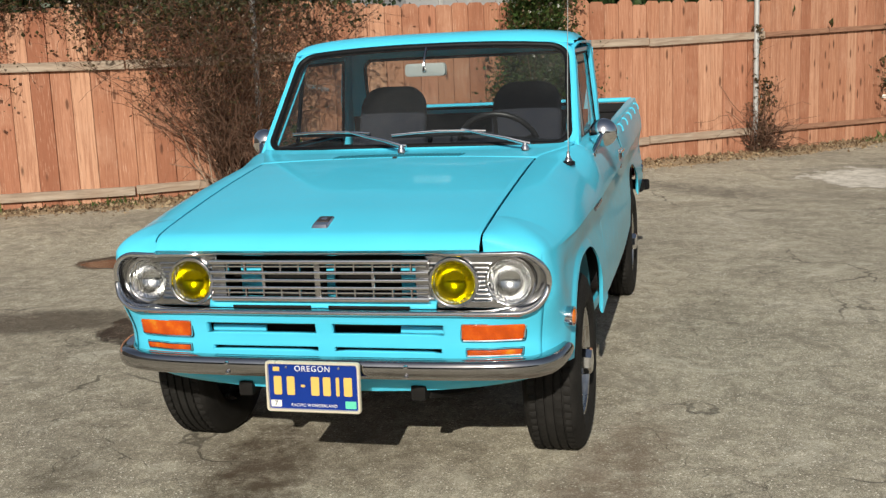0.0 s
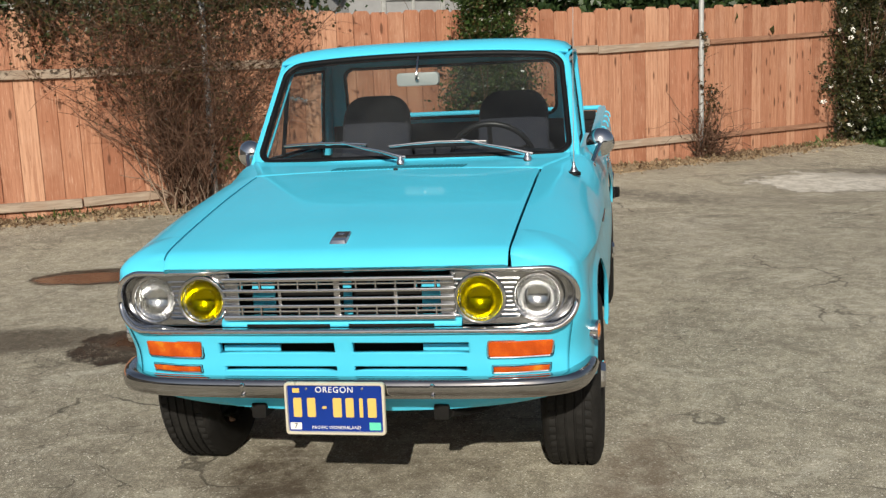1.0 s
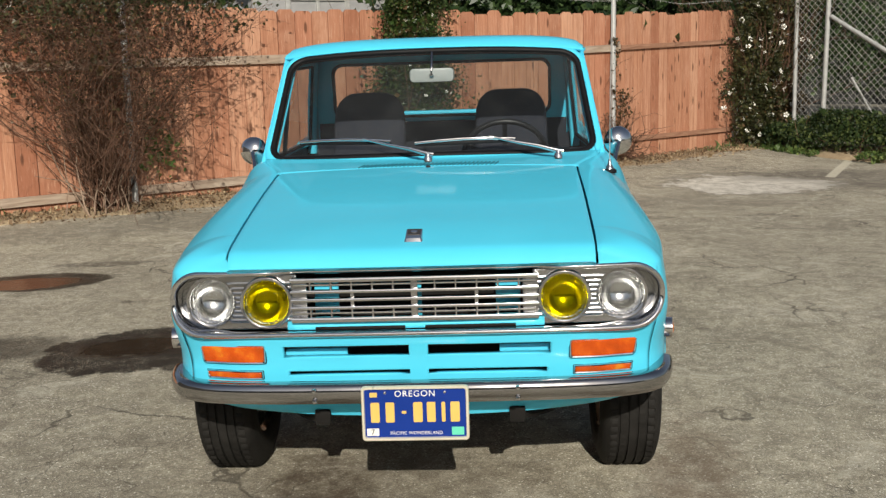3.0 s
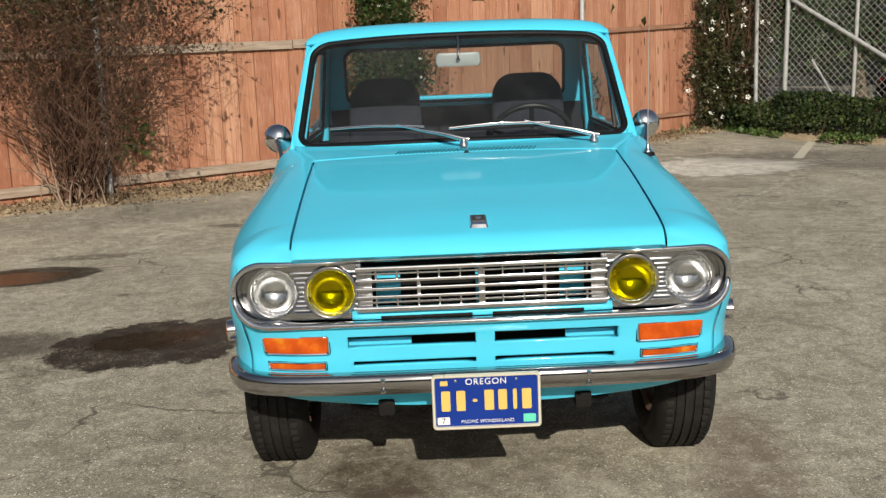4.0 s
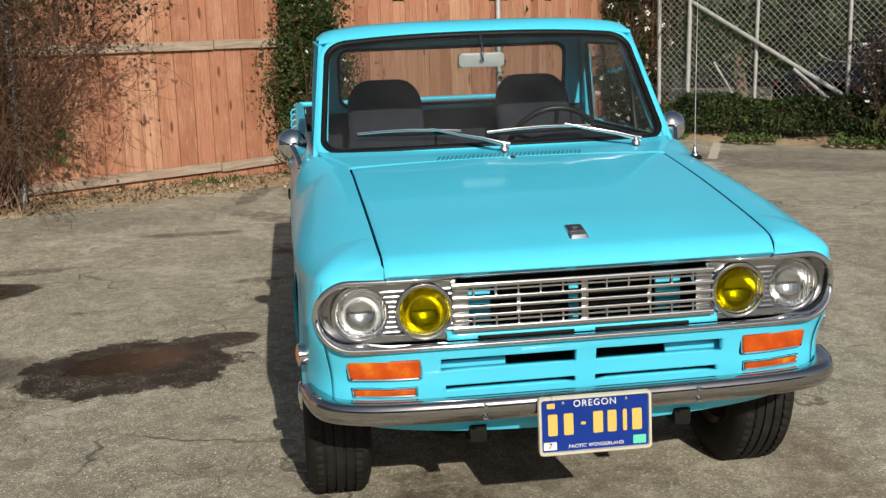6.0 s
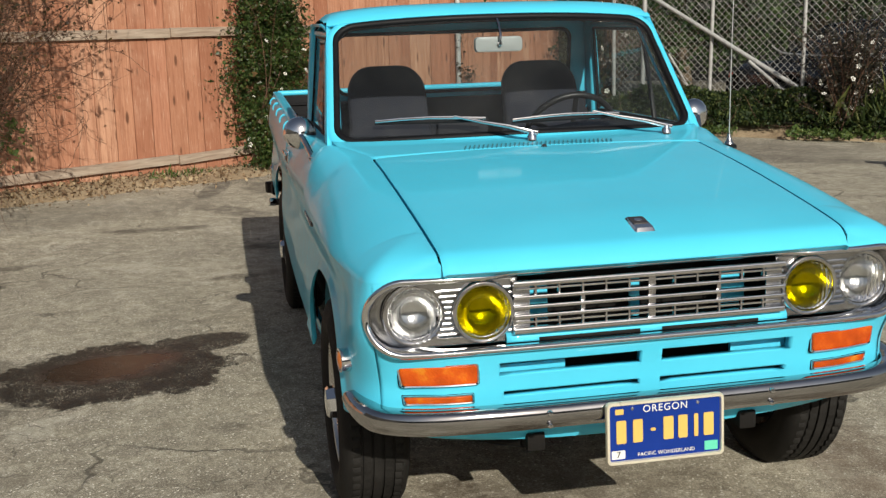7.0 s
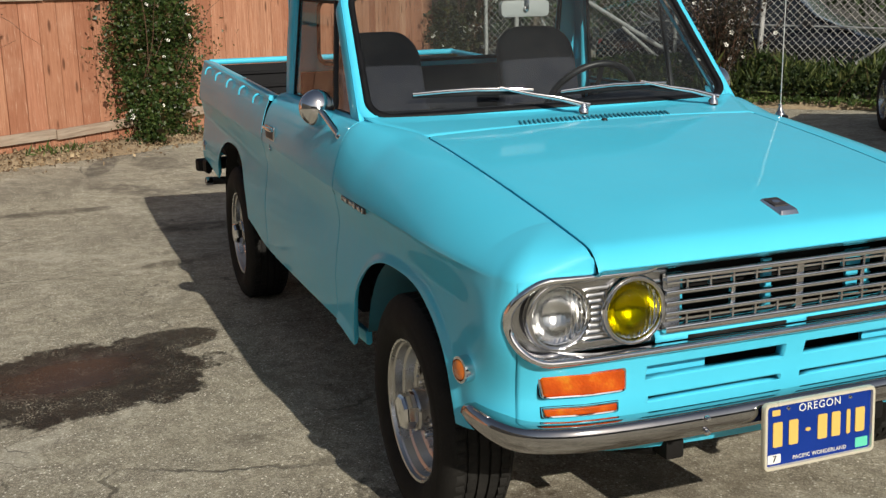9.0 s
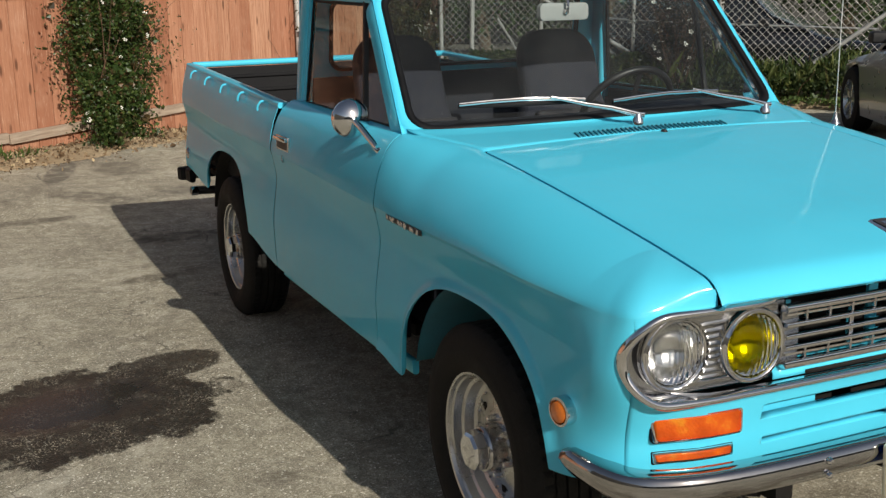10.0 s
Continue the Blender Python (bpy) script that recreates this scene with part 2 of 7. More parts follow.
PUDDLES = [
    ((-1.62, 2.13, 0.50, 0.44, 28, 0.055, 1.15, 4.4), 0.95),
    ((-1.25, 2.5, 0.22, 0.15, 25, 0.08, 0.5, 7.0), 0.88),
    ((-2.95, 3.90, 0.5, 0.30, 15, 0.08, 0.7, 4.0), 0.9),
    ((-2.55, 2.1, 0.55, 0.28, 15, 0.35, 0.8, 4.0), 0.7),
]
# standing water in the wet patches
POOLS = [
    (-1.66, 2.20, 0.30, 0.19, 28, 0.45, 1.1, 6.0),
    (-3.0, 3.85, 0.40, 0.20, 15, 0.15, 0.6, 4.0),
]
STRIPES = [((3.93, 9.45), (5.16, 12.40), 0.11, 0.30), ((2.2, 5.75), (3.5, 8.05), 0.07, 0.50)]


def make_board():
    n = Nodes("weathered_redwood")
    info = n.add("ShaderNodeObjectInfo")
    rnd = info.outputs["Random"]
    shift = n.add("ShaderNodeVectorMath", operation='ADD')
    comb = n.add("ShaderNodeCombineXYZ")
    n.link(n.calc('MULTIPLY', rnd, 37.0), comb.inputs[0])
    n.link(n.calc('MULTIPLY', rnd, 91.0), comb.inputs[2])
    n.link(n.coords(), shift.inputs[0])
    n.link(comb.outputs[0], shift.inputs[1])
    st = n.add("ShaderNodeMapping")
    st.inputs["Scale"].default_value = (24, 24, 0.9)
    n.link(shift.outputs[0], st.inputs[0])
    grain = n.noise(1.6, 6, 0.62, vec=st.outputs[0], distortion=0.9)
    blot = n.noise(1.7, 4, 0.6, vec=shift.outputs[0])
    kn = n.add("ShaderNodeMapping")
    kn.inputs["Scale"].default_value = (9, 9, 2.6)
    n.link(shift.outputs[0], kn.inputs[0])
    knots = n.voronoi(1.0, vec=kn.outputs[0])
    tint = n.ramp(rnd, (0.0, (0.300, 0.118, 0.066)), (0.25, (0.470, 0.232, 0.138)), (0.5, (0.365, 0.152, 0.088)),
                  (0.75, (0.575, 0.325, 0.205)), (1.0, (0.410, 0.176, 0.104)))
    col = n.mix(n.span(grain, 0.38, 0.66, 0.0, 0.62), tint, (0.265, 0.105, 0.058))
    col = n.mix(n.span(grain, 0.36, 0.24, 0.0, 0.50), col, (0.62, 0.375, 0.245))
    col = n.mix(n.span(blot, 0.5, 0.75, 0.0, 0.45), col, (0.56, 0.33, 0.22))
    fl = n.add("ShaderNodeMapping")
    fl.inputs["Scale"].default_value = (120, 120, 7)
    n.link(shift.outputs[0], fl.inputs[0])
    fleck = n.noise(1.0, 3, 0.6, vec=fl.outputs[0])
    col = n.mix(n.span(fleck, 0.56, 0.72, 0.0, 0.55), col, (0.62, 0.40, 0.28))
    col = n.mix(n.span(fleck, 0.42, 0.30, 0.0, 0.45), col, (0.20, 0.078, 0.042))
    col = n.mix(n.span(knots, 0.20, 0.09, 0.0, 0.85), col, (0.10, 0.04, 0.022))
    n.set(color=col, rough=0.82, spec=0.25)
    n.bump(n.calc('ADD', grain, n.calc('MULTIPLY', knots, 0.3)), 0.35, 0.006)
    return n.mat


def make_rail(name, dark, light, wash):
    n = Nodes(name)
    grain = n.noise(1.5, 6, 0.65, vec=n.coords((2.0, 26, 26)), distortion=0.6)
    blot = n.noise(2.2, 4)
    col = n.ramp(grain, (0.3, dark), (0.7, light))
    col = n.mix(n.span(blot, 0.4, 0.75, 0.0, 0.6), col, wash)
    n.set(color=col, rough=0.85, spec=0.25)
    n.bump(grain, 0.4, 0.006)
    return n.mat


def make_leaf(name, dark, mid, light, through_light=0.25, gloss=0.42):
    n = Nodes(name)
    geo = n.add("ShaderNodeNewGeometry")
    col = n.ramp(geo.outputs["Random Per Island"], (0.0, dark), (0.55, mid), (1.0, light))
    col = n.mix(n.span(n.noise(2.2, 3), 0.35, 0.7, 0.0, 0.45), col, dark)
    n.set(color=col, rough=gloss, spec=0.4)
    tr = n.add("ShaderNodeBsdfTranslucent")
    n.link(col, tr.inputs["Color"])
    mx = n.add("ShaderNodeMixShader")
    mx.inputs[0].default_value = through_light
    n.link(n.bsdf.outputs[0], mx.inputs[1])
    n.link(tr.outputs[0], mx.inputs[2])
    n.link(mx.outputs[0], n.tree.nodes["Material Output"].inputs["Surface"])
    return n.mat


def make_bark(name, a, b):
    n = Nodes(name)
    geo = n.add("ShaderNodeNewGeometry")
    t = n.noise(30, 4, stretch=(1, 1, 0.3))
    col = n.mix(n.span(t, 0.3, 0.7), a, b)
    col = n.mix(n.calc('MULTIPLY', geo.outputs["Random Per Island"], 0.5), col, tuple(c * 1.5 for c in b))
    n.set(color=col, rough=0.85, spec=0.2)
    n.bump(t, 0.4, 0.004)
    return n.mat


def make_pane(name, tint, haze=0.03):
    """Thin window glass: looks straight through, with a surface reflection."""
    n = Nodes(name)
    t = n.add("ShaderNodeBsdfTransparent")
    t.inputs["Color"].default_value = (*tint, 1)
    g = n.add("ShaderNodeBsdfGlossy")
    g.inputs["Roughness"].default_value = 0.01
    d = n.add("ShaderNodeBsdfDiffuse")
    d.inputs["Color"].default_value = (0.45, 0.46, 0.45, 1)
    f = n.add("ShaderNodeLayerWeight")
    f.inputs["Blend"].default_value = 0.5
    gloss = n.calc('ADD', n.calc('MULTIPLY', n.calc('POWER', f.outputs["Facing"], 4.5), 0.55), 0.03)
    m1, m2 = n.add("ShaderNodeMixShader"), n.add("ShaderNodeMixShader")
    n.link(n.span(n.noise(3.5, 5, 0.7), 0.35, 0.8, haze * 0.5, haze * 1.6), m1.inputs[0])
    n.link(t.outputs[0], m1.inputs[1])
    n.link(d.outputs[0], m1.inputs[2])
    n.link(gloss, m2.inputs[0])
    n.link(m1.outputs[0], m2.inputs[1])
    n.link(g.outputs[0], m2.inputs[2])
    n.link(m2.outputs[0], n.tree.nodes["Material Output"].inputs["Surface"])
    return n.mat


PAINT = make_paint()
ASPHALT = make_asphalt()
BOARD = make_board()
RAIL = make_rail("grey_rail_wood", (0.215, 0.155, 0.112), (0.470, 0.385, 0.300), (0.34, 0.235, 0.165))
RED_RAIL = make_rail("reddish_rail_wood", (0.185, 0.088, 0.052), (0.40, 0.225, 0.145), (0.27, 0.135, 0.085))
CHROME = plain("chrome", (0.74, 0.74, 0.75), 0.06, 1.0, vary=0.05, rough_vary=0.6)
DULL_CHROME = plain("pitted_chrome", (0.55, 0.54, 0.54), 0.2, 1.0, vary=0.12, bump=0.05, rough_vary=0.4)
# Darker copy of the chrome: shade behind the lamps put into the colour.
SHADED_METAL = plain("shaded_plate_metal", (0.40, 0.40, 0.40), 0.22, 1.0, vary=0.15, bump=0.05)
ALLOY = plain("brushed_alloy", (0.60, 0.595, 0.58), 0.27, 1.0, vary=0.15, bump=0.05)
# Dark teal that carries the shade inside the air slots.
SLOT_SHADE_TEAL = plain("shaded_slot_teal", (0.018, 0.20, 0.26), 0.6, vary=0.15)
# Body paint inside the front arches, darkened to hold their shade.
HOUSE_SHADE_TEAL = plain("shaded_inner_paint", (0.012, 0.11, 0.15), 0.7, vary=0.25, scale=6)
GALV = plain("galvanised_steel", (0.40, 0.40, 0.385), 0.6, 0.25, vary=0.2, scale=14, bump=0.1)
WIRE = plain("dull_fence_wire", (0.30, 0.29, 0.27), 0.6, 0.35, vary=0.2, scale=14)
MAST = plain("satin_aerial_steel", (0.62, 0.62, 0.60), 0.40, 0.7, vary=0.08)
PIPE = plain("dark_pipe_steel", (0.045, 0.042, 0.040), 0.45, 0.5, vary=0.3, scale=20, bump=0.1)
RUBBER = plain("black_rubber", (0.006, 0.006, 0.007), 0.55, vary=0.3, scale=20, bump=0.15, spec=0.2)
TYRE = plain("tyre_rubber", (0.017, 0.0158, 0.0142), 0.78, vary=0.55, scale=16, bump=0.3, spec=0.2)
TRIM_BLACK = plain("black_trim", (0.012, 0.012, 0.013), 0.45, vary=0.2)
DASH = plain("dark_dash_vinyl", (0.012, 0.014, 0.021), 0.65, vary=0.2, bump=0.15, spec=0.25)
CLOTH = plain("charcoal_seat_cloth", (0.017, 0.019, 0.029), 0.92, vary=0.25, scale=30, bump=0.4)
CLOTH_GREY = plain("grey_seat_cloth", (0.027, 0.026, 0.030), 0.9, vary=0.2, scale=30, bump=0.4)
LINER = plain("black_bed_liner", (0.012, 0.012, 0.013), 0.75, vary=0.3, scale=12, bump=0.4, spec=0.2)
UNDER = plain("underbody_black", (0.010, 0.009, 0.008), 0.8, vary=0.3, spec=0.2)
MIRROR = plain("mirror_silver", (0.86, 0.87, 0.87), 0.02, 1.0, vary=0.02)
VISOR_GREY = plain("pale_grey_plastic", (0.36, 0.38, 0.37), 0.45, vary=0.06)
PLATE_BLUE = plain("plate_blue", (0.004, 0.030, 0.23), 0.5, vary=0.1, spec=0.2)
PLATE_YELLOW = plain("plate_yellow", (0.72, 0.48, 0.12), 0.4, vary=0.06)
PLATE_WHITE = plain("plate_white", (0.78, 0.77, 0.72), 0.4, vary=0.05)
PLATE_GREEN = plain("sticker_green", (0.12, 0.62, 0.42), 0.4, vary=0.06)
BRASS_FRAME = plain("plate_frame_metal", (0.80, 0.74, 0.58), 0.3, 0.4, vary=0.06)
BADGE_DARK = plain("badge_dark", (0.04, 0.035, 0.035), 0.5, vary=0.2)
RED_GLASS = plain("red_lens", (0.40, 0.012, 0.010), 0.15, coat=1.0, vary=0.1)
WINDOW = make_pane("window_glass", (0.80, 0.84, 0.84), 0.015)
SCREEN = make_pane("windscreen_glass", (0.74, 0.78, 0.78), 0.034)


def make_lens(name, tint, ior):
    """Ribbed lamp glass."""
    n = Nodes(name)
    sep = n.add("ShaderNodeSeparateXYZ")
    n.link(n.coords(), sep.inputs[0])
    ribs = n.calc('SINE', n.calc('MULTIPLY', sep.outputs[0], 520.0))
    dirt = n.noise(40, 4)
    n.set(color=tint, rough=n.span(dirt, 0.4, 0.8, 0.0, 0.05), clear=1.0, ior=ior)
    n.bump(n.calc('ADD', ribs, n.calc('MULTIPLY', n.voronoi(60), 3.0)), 0.28, 0.0016)
    return n.mat


LAMP_CLEAR = make_lens("clear_lamp_glass", (0.97, 0.98, 0.98), 1.30)
LAMP_YELLOW = make_lens("yellow_lamp_glass", (0.90, 0.84, 0.010), 1.18)
REFLECTOR = plain("lamp_reflector", (0.66, 0.66, 0.65), 0.17, 1.0, vary=0.05)
YELLOW_REFLECTOR = plain("yellow_lamp_reflector", (0.56, 0.52, 0.015), 0.16, 1.0, vary=0.08)
# Darker than CHROME: the bumper's dark reflections are put into its colour.
BUMPER_CHROME = plain("darkened_bumper_chrome", (0.46, 0.45, 0.45), 0.09, 1.0, vary=0.08, rough_vary=0.5)


def make_amber():
    n = Nodes("amber_lens")
    wave = n.voronoi(150)
    big = n.noise(17, 3, 0.5)
    # The brightest ramp stops paint lens highlights into the colour.
    n.set(color=n.ramp(big, (0.35, (0.62, 0.050, 0.004)), (0.52, (0.80, 0.075, 0.006)), (0.63, (0.92, 0.120, 0.008)), (0.74, (1.0, 0.30, 0.02))), rough=0.12, coat=0.6, spec=0.6)
    n.bump(wave, 0.35, 0.003)
    t = n.add("ShaderNodeBsdfTransparent")
    t.inputs["Color"].default_value = (1.0, 0.16, 0.006, 1)
    m = n.add("ShaderNodeMixShader")
    m.inputs[0].default_value = 0.40
    n.link(n.bsdf.outputs[0], m.inputs[1])
    n.link(t.outputs[0], m.inputs[2])
    n.link(m.outputs[0], n.tree.nodes["Material Output"].inputs["Surface"])
    return n.mat


AMBER = make_amber()
PALE_AMBER = plain("pale_amber_lens", (0.80, 0.19, 0.012), 0.2, coat=0.8, vary=0.15, scale=40, bump=0.2)
LAMP_TRAY = plain("lamp_tray_metal", (0.85, 0.85, 0.84), 0.22, 1.0, vary=0.05)
BULB = plain("frosted_bulb", (0.90, 0.82, 0.60), 0.25, vary=0.05, coat=0.5)


def make_dirt():
    n = Nodes("dry_dirt")
    a, b, c = n.noise(2.4, 5, 0.6), n.noise(34, 4, 0.65), n.voronoi(48)
    col = n.ramp(a, (0.3, (0.25, 0.185, 0.115)), (0.55, (0.38, 0.295, 0.19)), (0.75, (0.50, 0.405, 0.27)))
    col = n.mix(n.span(b, 0.45, 0.7, 0.0, 0.55), col, (0.17, 0.12, 0.072))
    n.set(color=col, rough=0.95, spec=0.15)
    n.bump(n.calc('ADD', b, c), 0.55, 0.012)
    return n.mat


DIRT = make_dirt()
LEAF_LITTER = make_leaf("fallen_leaves", (0.09, 0.055, 0.03), (0.27, 0.18, 0.10), (0.52, 0.40, 0.24), 0.1, 0.7)
WEED_LEAF = make_leaf("weed_blades", (0.030, 0.055, 0.014), (0.070, 0.105, 0.026), (0.19, 0.20, 0.060), 0.3, 0.5)
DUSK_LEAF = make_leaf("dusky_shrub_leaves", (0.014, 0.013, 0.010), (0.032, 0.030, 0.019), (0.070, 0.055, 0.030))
GRASS = make_leaf("grass_blades", (0.045, 0.080, 0.020), (0.085, 0.140, 0.032), (0.17, 0.21, 0.06), 0.3, 0.5)
VINE_LEAF = make_leaf("vine_leaves", (0.018, 0.038, 0.009), (0.046, 0.082, 0.018), (0.11, 0.145, 0.038))
ROSE_LEAF = make_leaf("rose_leaves", (0.022, 0.026, 0.010), (0.052, 0.060, 0.020), (0.105, 0.095, 0.036))
DRY_LEAF = make_leaf("dry_shrub_leaves", (0.030, 0.022, 0.009), (0.068, 0.052, 0.020), (0.15, 0.085, 0.035))
IVY_LEAF = make_leaf("ivy_leaves", (0.010, 0.022, 0.006), (0.032, 0.060, 0.013), (0.12, 0.145, 0.036), gloss=0.6)
TREE_LEAF = make_leaf("tree_leaves", (0.015, 0.032, 0.010), (0.035, 0.065, 0.018), (0.07, 0.11, 0.035))
PETAL = plain("white_petals", (0.80, 0.78, 0.70), 0.6, vary=0.05)
DRY_TWIG = make_bark("dry_twigs", (0.042, 0.024, 0.016), (0.160, 0.090, 0.060))
PALE_TWIG = make_bark("pale_twigs", (0.16, 0.11, 0.08), (0.30, 0.22, 0.16))
BARK = make_bark("tree_bark", (0.05, 0.04, 0.03), (0.11, 0.085, 0.06))
SILVER = plain("silver_car_paint", (0.36, 0.37, 0.385), 0.3, 0.6, coat=1.0, vary=0.05)
BLACK_PAINT = plain("black_car_paint", (0.012, 0.013, 0.016), 0.25, coat=1.0, vary=0.1)
GREY_PAINT = plain("grey_car_paint", (0.16, 0.165, 0.175), 0.3, 0.4, coat=1.0, vary=0.05)
DARK_GLASS = plain("dark_car_glass", (0.015, 0.018, 0.02), 0.04, coat=1.0, vary=0.05)
# Glass with its bright reflection put into the base colour.
SUNLIT_GLASS = plain("sunlit_windscreen", (0.30, 0.36, 0.37), 0.08, coat=1.0, vary=0.08)
STUCCO = plain("pale_grey_stucco", (0.30, 0.30, 0.30), 0.9, vary=0.12, bump=0.3)
BACK_WALL = plain("dark_plaster", (0.16, 0.15, 0.135), 0.9, vary=0.25, scale=1.5, bump=0.3)
DARK_WALL = plain("dark_backdrop", (0.055, 0.055, 0.052), 0.9, vary=0.25, scale=1.5, bump=0.3)
ROOF_GREY = plain("grey_roofing", (0.16, 0.16, 0.165), 0.85, vary=0.2, bump=0.3)


# ---- mesh helpers ----
def finish(name, bm, material, sharp=38.0, flat=False):
    bmesh.ops.remove_doubles(bm, verts=bm.verts, dist=1e-5)
    me = bpy.data.meshes.new(name)
    bm.to_mesh(me)
    bm.free()
    me.materials.append(material)
    if not flat:
        me.polygons.foreach_set("use_smooth", [True] * len(me.polygons))
        me.set_sharp_from_angle(angle=radians(sharp))
    return me


def part(name, bm, material, parent, label="", sharp=38.0, thick=0.0):
    """Links a bmesh as one mesh object under a thing or a part."""
    ob = new(name, finish(name, bm, material, sharp))
    ob.parent = parent
    if thick:
        m = ob.modifiers.new("thickness", 'SOLIDIFY')
        m.thickness, m.offset = thick, 0.0
    if label:
        ob["label"] = label
    return ob


def thing(name, label, category, place=None, group="", kind=""):
    ob = new(name)
    ob.empty_display_size = 0.2
    if place is not None:
        ob.matrix_basis = place
    return tagged(ob, label, category, group, kind)


def solid(name, bm, material, label, category="", group="", kind="", sharp=38.0, place=None):
    """A top-level thing of one mesh."""
    ob = new(name, finish(name, bm, material, sharp))
    if place is not None:
        ob.matrix_basis = place
    return tagged(ob, label, category, group, kind)


def skin(bm, rows, loop=False, wrap=False, keep=None):
    """Faces between rows of points. loop: rows close on themselves; wrap: last row meets the first."""
    vs = [[bm.verts.new(p) for p in r] for r in rows]
    n = len(rows)
    for i in range(n if wrap else n - 1):
        a, b = vs[i], vs[(i + 1) % n]
        m = len(a)
        for j in range(m if loop else m - 1):
            k = (j + 1) % m
            q = [a[j], a[k], b[k], b[j]]
            if keep is None or keep(sum((v.co for v in q), Vector()) / 4):
                try:
                    bm.faces.new(q)
                except ValueError:
                    pass
    return vs


def fill(bm, ring):
    try:
        bm.faces.new(ring)
    except ValueError:
        pass


def box(bm, c, s, bevel=0.0, turn=None, seg=2):
    """A box at c with the sizes s, with rounded edges."""
    m = Matrix.Translation(c) @ (turn if turn is not None else Matrix()) @ Matrix.Diagonal((*s, 1))
    geo = bmesh.ops.create_cube(bm, size=1.0, matrix=m)
    if bevel:
        edges = list({e for v in geo["verts"] for e in v.link_edges})
        bmesh.ops.bevel(bm, geom=edges, offset=bevel, segments=seg, profile=0.7, affect='EDGES')


def spin(bm, profile, n=48, axis=0, centre=(0, 0, 0), close=False):
    """Turns a profile of (radius, along) about an axis."""
    rows = []
    for i in range(n):
        a = 2 * math.pi * i / n
        c, s = math.cos(a), math.sin(a)
        r = []
        for rad, al in profile:
            p = ((al, rad * c, rad * s), (rad * c, al, rad * s), (rad * c, rad * s, al))[axis]
            r.append(Vector(centre) + Vector(p))
        rows.append(r)
    return skin(bm, rows, loop=close, wrap=True)


def smooth_path(points, steps=8, closed=False):
    """A Catmull-Rom curve through points."""
    pts = [Vector(p) for p in points]
    n = len(pts)
    out = []
    for i in range(n if closed else n - 1):
        if closed:
            a, b, c, d = pts[i - 1], pts[i], pts[(i + 1) % n], pts[(i + 2) % n]
        else:
            a, b, c, d = pts[max(i - 1, 0)], pts[i], pts[i + 1], pts[min(i + 2, n - 1)]
        for k in range(steps):
            t = k / steps
            out.append(0.5 * ((2 * b) + (c - a) * t + (2 * a - 5 * b + 4 * c - d) * t * t + (3 * b - a - 3 * c + d) * t ** 3))
    if not closed:
        out.append(pts[-1])
    return out


def sweep(bm, path, section, up=(0, 0, 1), closed=False, caps=True, scale=None):
    """Carries a closed section of (side, up) points along a path."""
    path = [Vector(p) for p in path]
    n = len(path)
    rows = []
    for i, p in enumerate(path):
        a = path[i - 1] if closed or i else p
        b = path[(i + 1) % n] if closed or i < n - 1 else p
        t = (b - a).normalized()
        side = t.cross(Vector(up))
        side = side.normalized() if side.length > 1e-6 else Vector((1, 0, 0))
        v = side.cross(t)
        k = scale(i / max(1, n - 1)) if scale else 1.0
        rows.append([p + side * (x * k) + v * (y * k) for x, y in section])
    vs = skin(bm, rows, loop=True, wrap=closed)
    if caps and not closed:
        fill(bm, vs[0])
        fill(bm, list(reversed(vs[-1])))


def circle(r, n=8, squash=1.0):
    return [(r * math.cos(2 * math.pi * i / n), r * squash * math.sin(2 * math.pi * i / n)) for i in range(n)]


def rounded(w, h, r, n=4):
    """The outline of a rectangle with rounded corners, centred."""
    out = []
    for cx, cy, a0 in ((w / 2 - r, h / 2 - r, 0), (r - w / 2, h / 2 - r, 90), (r - w / 2, r - h / 2, 180), (w / 2 - r, r - h / 2, 270)):
        for i in range(n + 1):
            a = radians(a0 + 90 * i / n)
            out.append((cx + r * math.cos(a), cy + r * math.sin(a)))
    return out


def slab(bm, outline, depth, place, taper=1.0, dome=0.0):
    """A plate from an outline in its own x-y plane, of some depth towards +z, set at place."""
    lo = [bm.verts.new(place @ Vector((x, y, 0))) for x, y in outline]
    hi = [bm.verts.new(place @ Vector((x * taper, y * taper, depth))) for x, y in outline]
    n = len(outline)
    for i in range(n):
        bm.faces.new((lo[i], lo[(i + 1) % n], hi[(i + 1) % n], hi[i]))
    bm.faces.new(list(reversed(lo)))
    if dome:
        cx = sum(x for x, y in outline) / n
        cy = sum(y for x, y in outline) / n
        mid = [bm.verts.new(place @ Vector((cx + (x * taper - cx) * 0.75, cy + (y * taper - cy) * 0.75, depth + dome * 0.7))) for x, y in outline]
        for i in range(n):
            bm.faces.new((hi[i], hi[(i + 1) % n], mid[(i + 1) % n], mid[i]))
        bm.faces.new(mid)
    else:
        bm.faces.new(hi)


def lerp(a, b, t):
    return a + (b - a) * t


def step(a, b, x):
    t = min(1.0, max(0.0, (x - a) / (b - a)))
    return t * t * (3 - 2 * t)


